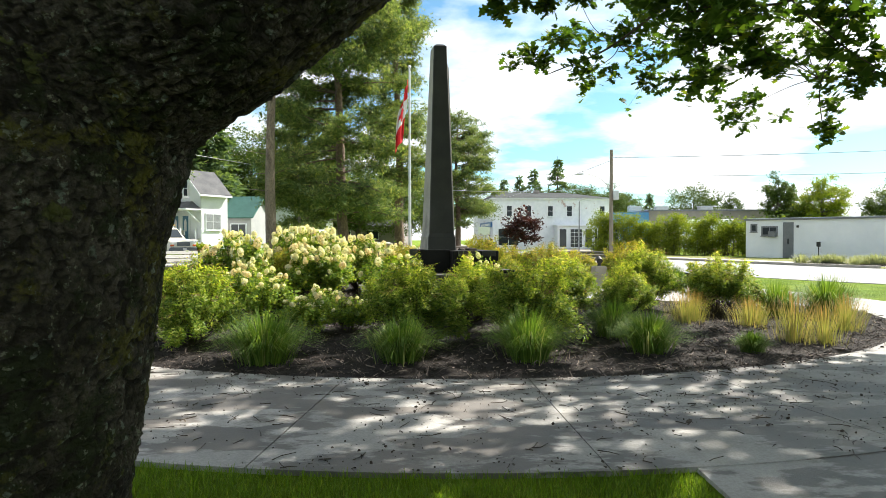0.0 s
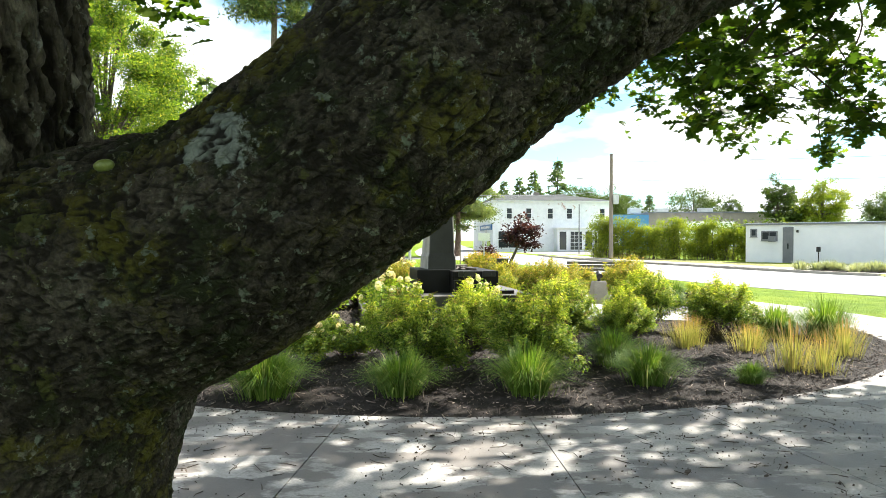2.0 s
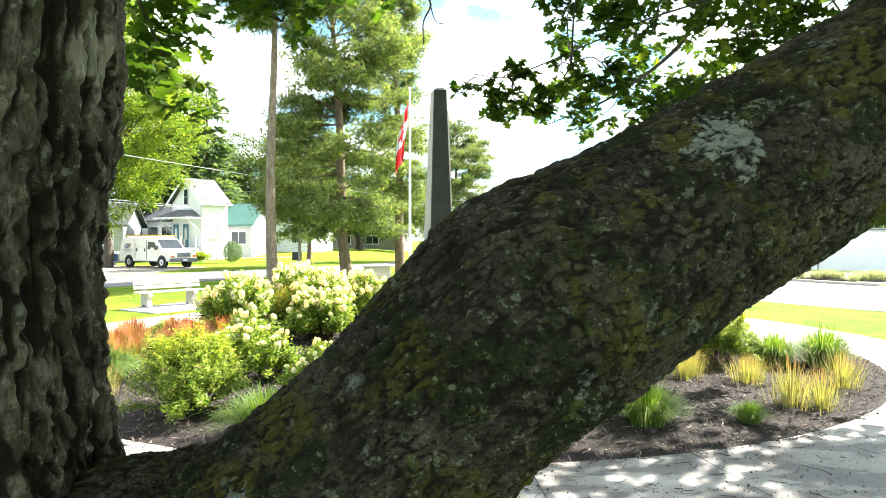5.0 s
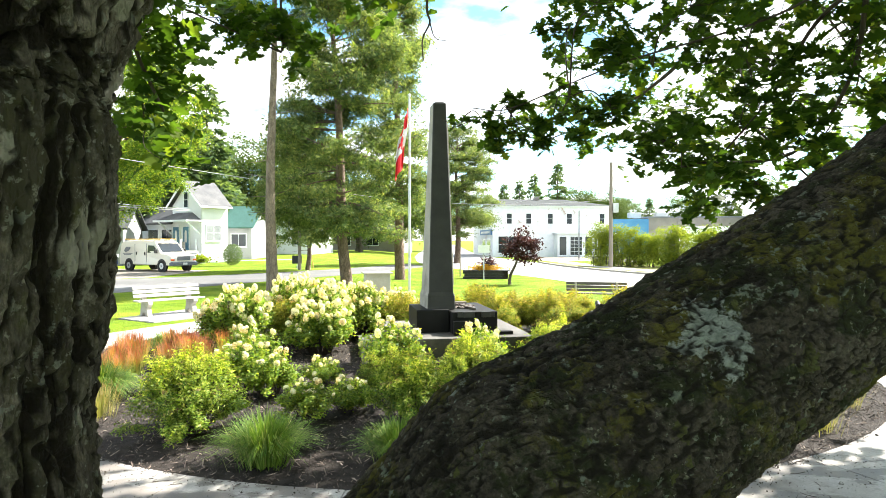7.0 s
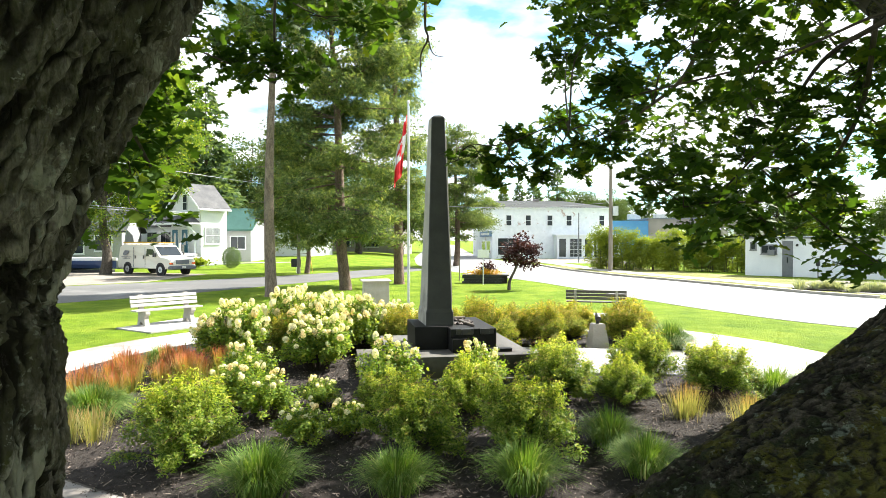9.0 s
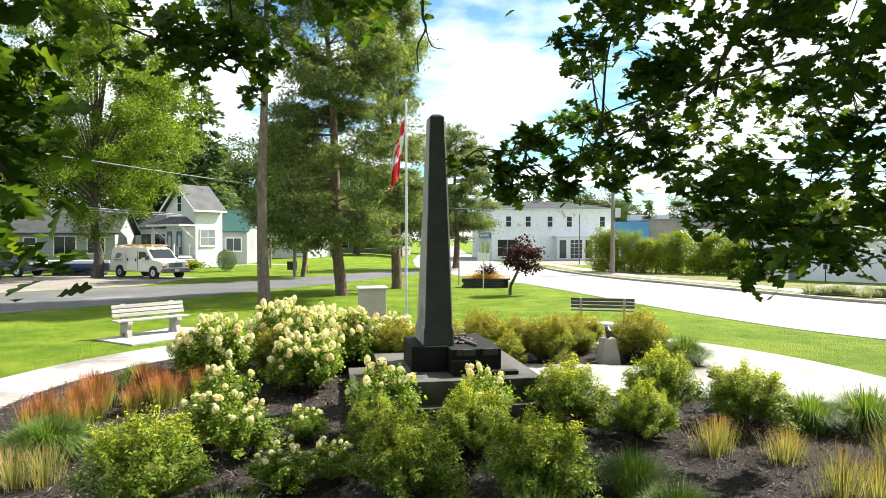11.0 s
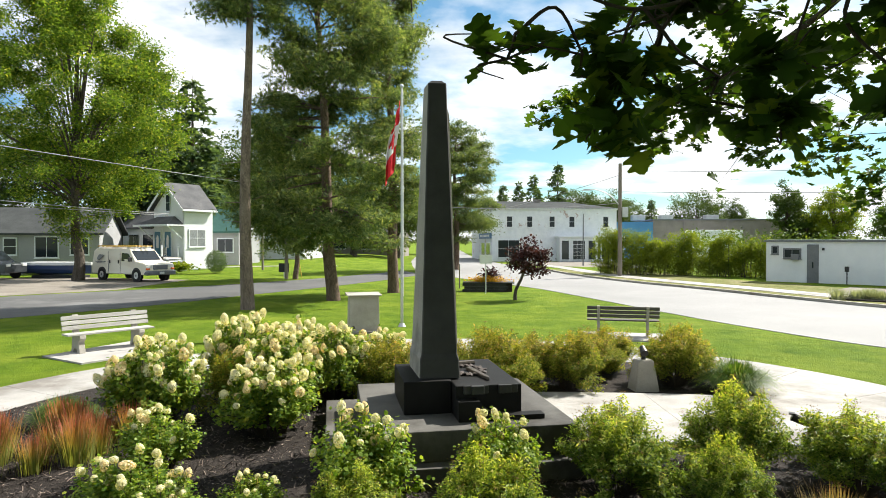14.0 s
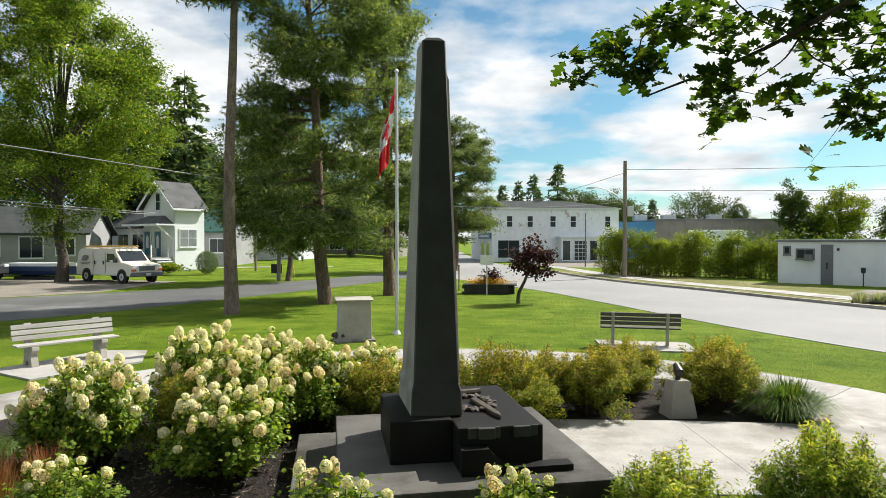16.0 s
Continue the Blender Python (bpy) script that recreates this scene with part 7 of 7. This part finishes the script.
def make_suv():
    t = thing("parked_car", "dark grey car parked before the cottage", "car", pose(-29.8, 44.6, 0.03, 0, 0, -8) @ Matrix.Diagonal((1, 1, 1.15, 1)))
    side = [(-2.2, 0.35), (2.2, 0.35), (2.25, 0.85), (1.3, 1.0), (0.55, 1.6), (-1.6, 1.66), (-2.15, 1.1), (-2.25, 0.8)]
    bm = prism(side, "y", -0.9, 0.9)
    for v in bm.verts:
        if v.co.z > 1.05:
            v.co.y *= 0.86
    bmesh.ops.recalc_face_normals(bm, faces=bm.faces)
    bmesh.ops.bevel(bm, geom=bm.edges[:], offset=0.07, segments=3, profile=0.6, affect="EDGES")
    part("body", bm, M_CARGREY, t)
    for s in (-1, 1):
        part("side_window", prism([(-1.7, 1.1), (0.95, 1.06), (0.5, 1.5), (-1.45, 1.54)], "y", s * 0.83 - 0.02, s * 0.83 + 0.02), M_GLASS, t)
        part("headlamp", box((2.1, s * 0.65 - 0.18, 0.72), (2.27, s * 0.65 + 0.18, 0.88), 0.03), M_LAMP, t)
        for x in (-1.4, 1.4):
            make_wheel(t, x, s * 0.84, 0.35, 0.22, s)
    part("windscreen", prism([(1.22, 1.06), (1.26, 1.06), (0.62, 1.56), (0.58, 1.55)], "y", -0.7, 0.7), M_GLASS, t)


make_suv()


def make_boat():
    t = thing("boat", "small white and dark blue boat stored on the gravel", "boat", pose(-26.0, 46.3, 0.25, 0, 0, -6))
    bm = bmesh.new()
    rows = []
    for k in range(9):
        u = k / 8
        x = -2.3 + 4.6 * u
        w = 0.85 * (1 - max(0, (u - 0.55) / 0.45) ** 2.2)
        rows.append([bm.verts.new((x, y * w, z)) for y, z in ((-1, 0.62), (-0.98, 0.35), (-0.7, 0.08), (0, -0.05 + 0.25 * u ** 3), (0.7, 0.08), (0.98, 0.35), (1, 0.62))])
    for a, b in zip(rows, rows[1:]):
        for k in range(6):
            bm.faces.new((a[k], a[k + 1], b[k + 1], b[k]))
        bm.faces.new((a[6], a[0], b[0], b[6]))
    bm.faces.new(rows[0])
    bmesh.ops.remove_doubles(bm, verts=bm.verts, dist=0.001)
    part("hull", bm, M_BOAT_B, t)
    part("gunwale", prism([(-2.32, -0.88), (0.4, -0.88), (1.5, -0.66), (2.35, -0.05), (2.35, 0.05), (1.5, 0.66), (0.4, 0.88), (-2.32, 0.88)], "z", 0.62, 0.82), M_BOAT_W, t)
    part("trailer", box((-1.6, -0.6, -0.25), (1.8, 0.6, -0.06), 0.02), M_BLACK, t)


make_boat()

# ---- hedge and verge planting ----


def make_hedge():
    global rng
    rng = np.random.default_rng(91)
    t = thing("hedge", "tall loose yellow-green hedge along the lot", "hedge", pose(0, 0, 0))
    lf, st = Sheaf(), Sheaf()
    a, b = np.array([13.0, 51.5]), np.array([23.6, 45.4])
    # a row of bushes that have grown into one another
    bushes = [(u + rng.normal(0, 0.02), rng.uniform(2.5, 3.5) - 0.5 * u, rng.normal(0, 0.25)) for u in np.linspace(-0.02, 1.0, 11)]
    for k in range(900):
        u, tall, back = bushes[k % 11]
        d = rng.normal(size=3)
        d /= np.linalg.norm(d)
        d *= 0.45 + 0.6 * rng.uniform() ** 0.5
        d *= 1 + 0.35 * noise.noise((d[0] * 2 + k % 11, d[1] * 2, d[2] * 2))
        c = np.array([*(a + (b - a) * u), tall * 0.48]) + d * (1.05, 0.9, tall * 0.5) + (0, back, 0)
        c[2] = max(c[2], 0.15)
        m = 74
        lf.scatter(*LEAF, c + rng.normal(0, 1, (m, 3)) * (0.19, 0.19, 0.15), turns_of(facing(m, 0.5), rng.uniform(0, 6.28, m)), rng.uniform(0.09, 0.17, m))
        if k % 4 == 0:
            st.tube(smooth_path([(c[0], c[1], 0, 0.018), (c[0] + rng.normal(0, 0.1), c[1], c[2] * 0.6, 0.012), (*c, 0.004)], 3), 5)
    st.ob("stem", M_TWIG, t)
    lf.ob("foliage", M_HEDGE, t)
    # the dark row that closes the view behind it
    t = thing("hedge", "dense green hedge along the far lot", "hedge", pose(0, 0, 0))
    lf = Sheaf()
    for k in range(240):
        c = np.array([rng.uniform(24, 60), rng.uniform(62, 66), rng.uniform(0.2, 3.2)])
        m = 26
        lf.scatter(*LEAF, c + rng.normal(0, 1, (m, 3)) * (0.6, 0.4, 0.4), turns_of(facing(m, 0.5), rng.uniform(0, 6.28, m)), rng.uniform(0.25, 0.45, m))
    lf.ob("foliage", M_FARTREE, t)


make_hedge()


def make_verge():
    silver = make_clump("silver_shrub", "low silvery-grey plant in the verge bed", "ornamental plant", M_SILVER, blade_sheaf(260, 0.62, 0.42, 0.4, 0.012, 33, 0.3, 0.2), "silver plants along the verge bed")
    r3 = np.random.default_rng(8)
    spots = []
    for k in range(34):
        u = k / 33
        x, y = 17.4 + 7.0 * u, 30.3 - 6.6 * u
        spots.append((x + r3.normal(0, 0.3), y + r3.normal(0, 0.35), r3.uniform(0.8, 1.15), r3.uniform(0, 6), r3.uniform(0.8, 1.1)))
    place(silver, spots)
    poly = [(16.6, 30.0), (24.4, 22.6), (25.6, 23.6), (17.6, 31.4)]
    tagged(part("verge_bed", prism(poly, "z", -0.1, 0.07, 0.02), M_MULCH), "dark earth bed along the road edge", "planting bed", kind="structure")
    global rng
    rng = np.random.default_rng(92)
    t = thing("low_hedge", "clipped dark green hedge at the low building", "hedge", pose(0, 0, 0))
    lf = Sheaf()
    for k in range(120):
        u = rng.uniform()
        c = np.array([24.6 + 5.0 * u, 33.0 - 4.4 * u, rng.uniform(0.1, 0.95)]) + rng.normal(0, 0.25, 3) * (1, 1, 0.2)
        m = 40
        lf.scatter(*LEAF, c + rng.normal(0, 1, (m, 3)) * 0.16, turns_of(facing(m, 0.5), rng.uniform(0, 6.28, m)), rng.uniform(0.06, 0.12, m))
    lf.ob("foliage", M_FARTREE, t)
    t = thing("round_bush", "clipped dark round bush by the house corner", "bush", pose(-17.0, 51.0, 0.15))
    lf = Sheaf()
    m = 3500
    d = rng.normal(size=(m, 3))
    d /= np.linalg.norm(d, axis=1)[:, None]
    lf.scatter(*LEAF, d * (0.78, 0.78, 0.85) * rng.uniform(0.75, 1.04, m)[:, None] + (0, 0, 0.8), turns_of(d + rng.normal(0, 0.5, (m, 3)), rng.uniform(0, 6.28, m)), rng.uniform(0.06, 0.12, m))
    lf.ob("foliage", M_SPRUCE, t)
    t = thing("hosta_bed", "pale green leafy plants before the house steps", "bush", pose(-20.0, 50.6, 0.3))
    lf = Sheaf()
    m = 700
    lf.scatter(*BROAD, rng.normal(0, 1, (m, 3)) * (0.6, 0.3, 0.12) + (0, 0, 0.28), turns_of(facing(m, 0.8), rng.uniform(0, 6.28, m)), rng.uniform(0.14, 0.26, m))
    lf.ob("foliage", M_HEDGE, t)


make_verge()


def make_blades():
    """Grass blades of the lawn nearest the camera."""
    global rng
    rng = np.random.default_rng(93)
    s = Sheaf()
    n = 90000
    x, y = rng.uniform(-4.0, 1.3, n), 3.6 - 3.2 * rng.uniform(0, 1, n) ** 1.6
    r = np.hypot(x - CX, y - CY)
    ok = (r > R_OUT + 0.01) & (x < 1.22)
    x, y = x[ok], y[ok]
    n = len(x)
    tv = np.array([(-0.045, 0, 0), (0.045, 0, 0), (0.035, 0.12, 0.55), (-0.035, 0.12, 0.55), (0, 0.42, 1.0)])
    h = rng.uniform(0.025, 0.06, n)
    a, tilt = rng.uniform(0, 6.28, n), rng.uniform(0.0, 0.5, n)
    up = np.stack([np.sin(tilt) * np.cos(a), np.sin(tilt) * np.sin(a), np.cos(tilt)], -1)
    T = turns_of(up, rng.uniform(0, 6.28, n))
    places = np.stack([x, y, np.zeros(n)], -1)
    s.scatter(tv, np.array([(0, 1, 2, 3)]), places, T, h)
    s.scatter(tv, np.array([(3, 2, 4)]), places, T, h)
    tagged(s.ob("grass_blades", M_BLADE), "short mown grass blades at the edge of the walk", "grass", kind="stuff")
    # litter on the walk: acorn caps, twigs and dry leaves
    s = Sheaf()
    for n, lo, hi, flat in ((5200, 0.005, 0.016, 0.9), (1500, 0.010, 0.026, 0.6), (90, 0.03, 0.055, 0.4)):
        a, r = rng.uniform(-0.8, 0.8, n), R_IN + (R_OUT - R_IN) * rng.uniform(0, 1, n) ** 1.3
        # it gathers in drifts
        keep = np.array([noise.noise((p * 9, q * 2.2, 1.7)) + rng.normal(0, 0.25) for p, q in zip(a, r)]) > -0.05
        a, r, n = a[keep], r[keep], int(keep.sum())
        places = np.stack([CX + r * np.sin(a), CY - r * np.cos(a), np.full(n, 0.036)], -1)
        s.scatter(*BROAD, places, turns_of(rng.normal(0, flat, (n, 3)) + (0, 0, 1), rng.uniform(0, 6.28, n)), rng.uniform(lo, hi, n))
    for _ in range(300):
        a, r = rng.uniform(-0.8, 0.8), rng.uniform(R_IN, R_OUT)
        p = np.array([CX + r * math.sin(a), CY - r * math.cos(a), 0.033])
        w = rng.uniform(0, 6.28)
        d = np.array([math.cos(w), math.sin(w), 0]) * rng.uniform(0.04, 0.16)
        s.tube([(*p, 0.003), (*(p + d * 0.5 + rng.normal(0, 0.012, 3) * (1, 1, 0.2)), 0.0025), (*(p + d), 0.0015)], 4)
    tagged(s.ob("leaf_litter", M_DRYLEAF), "dry leaves and bits scattered on the concrete walk", "litter", kind="stuff")


make_blades()


def make_acorn():
    t = thing("acorn", "green acorn lying in the fork of the oak", "acorn", pose(-0.345, 0.628, 1.540, 0, 78, 12))
    bm = bmesh.new()
    bmesh.ops.create_uvsphere(bm, u_segments=12, v_segments=8, radius=0.0066, matrix=Matrix.Diagonal((1, 1, 1.55, 1)))
    part("nut", bm, M_ACORN, t, smooth=True)


M_ACORN = rough_surface("acorn_skin", (0.12, 0.16, 0.035), (0.20, 0.23, 0.06), 60.0, 300.0, 0.4, 0.1, 0.001)
make_acorn()
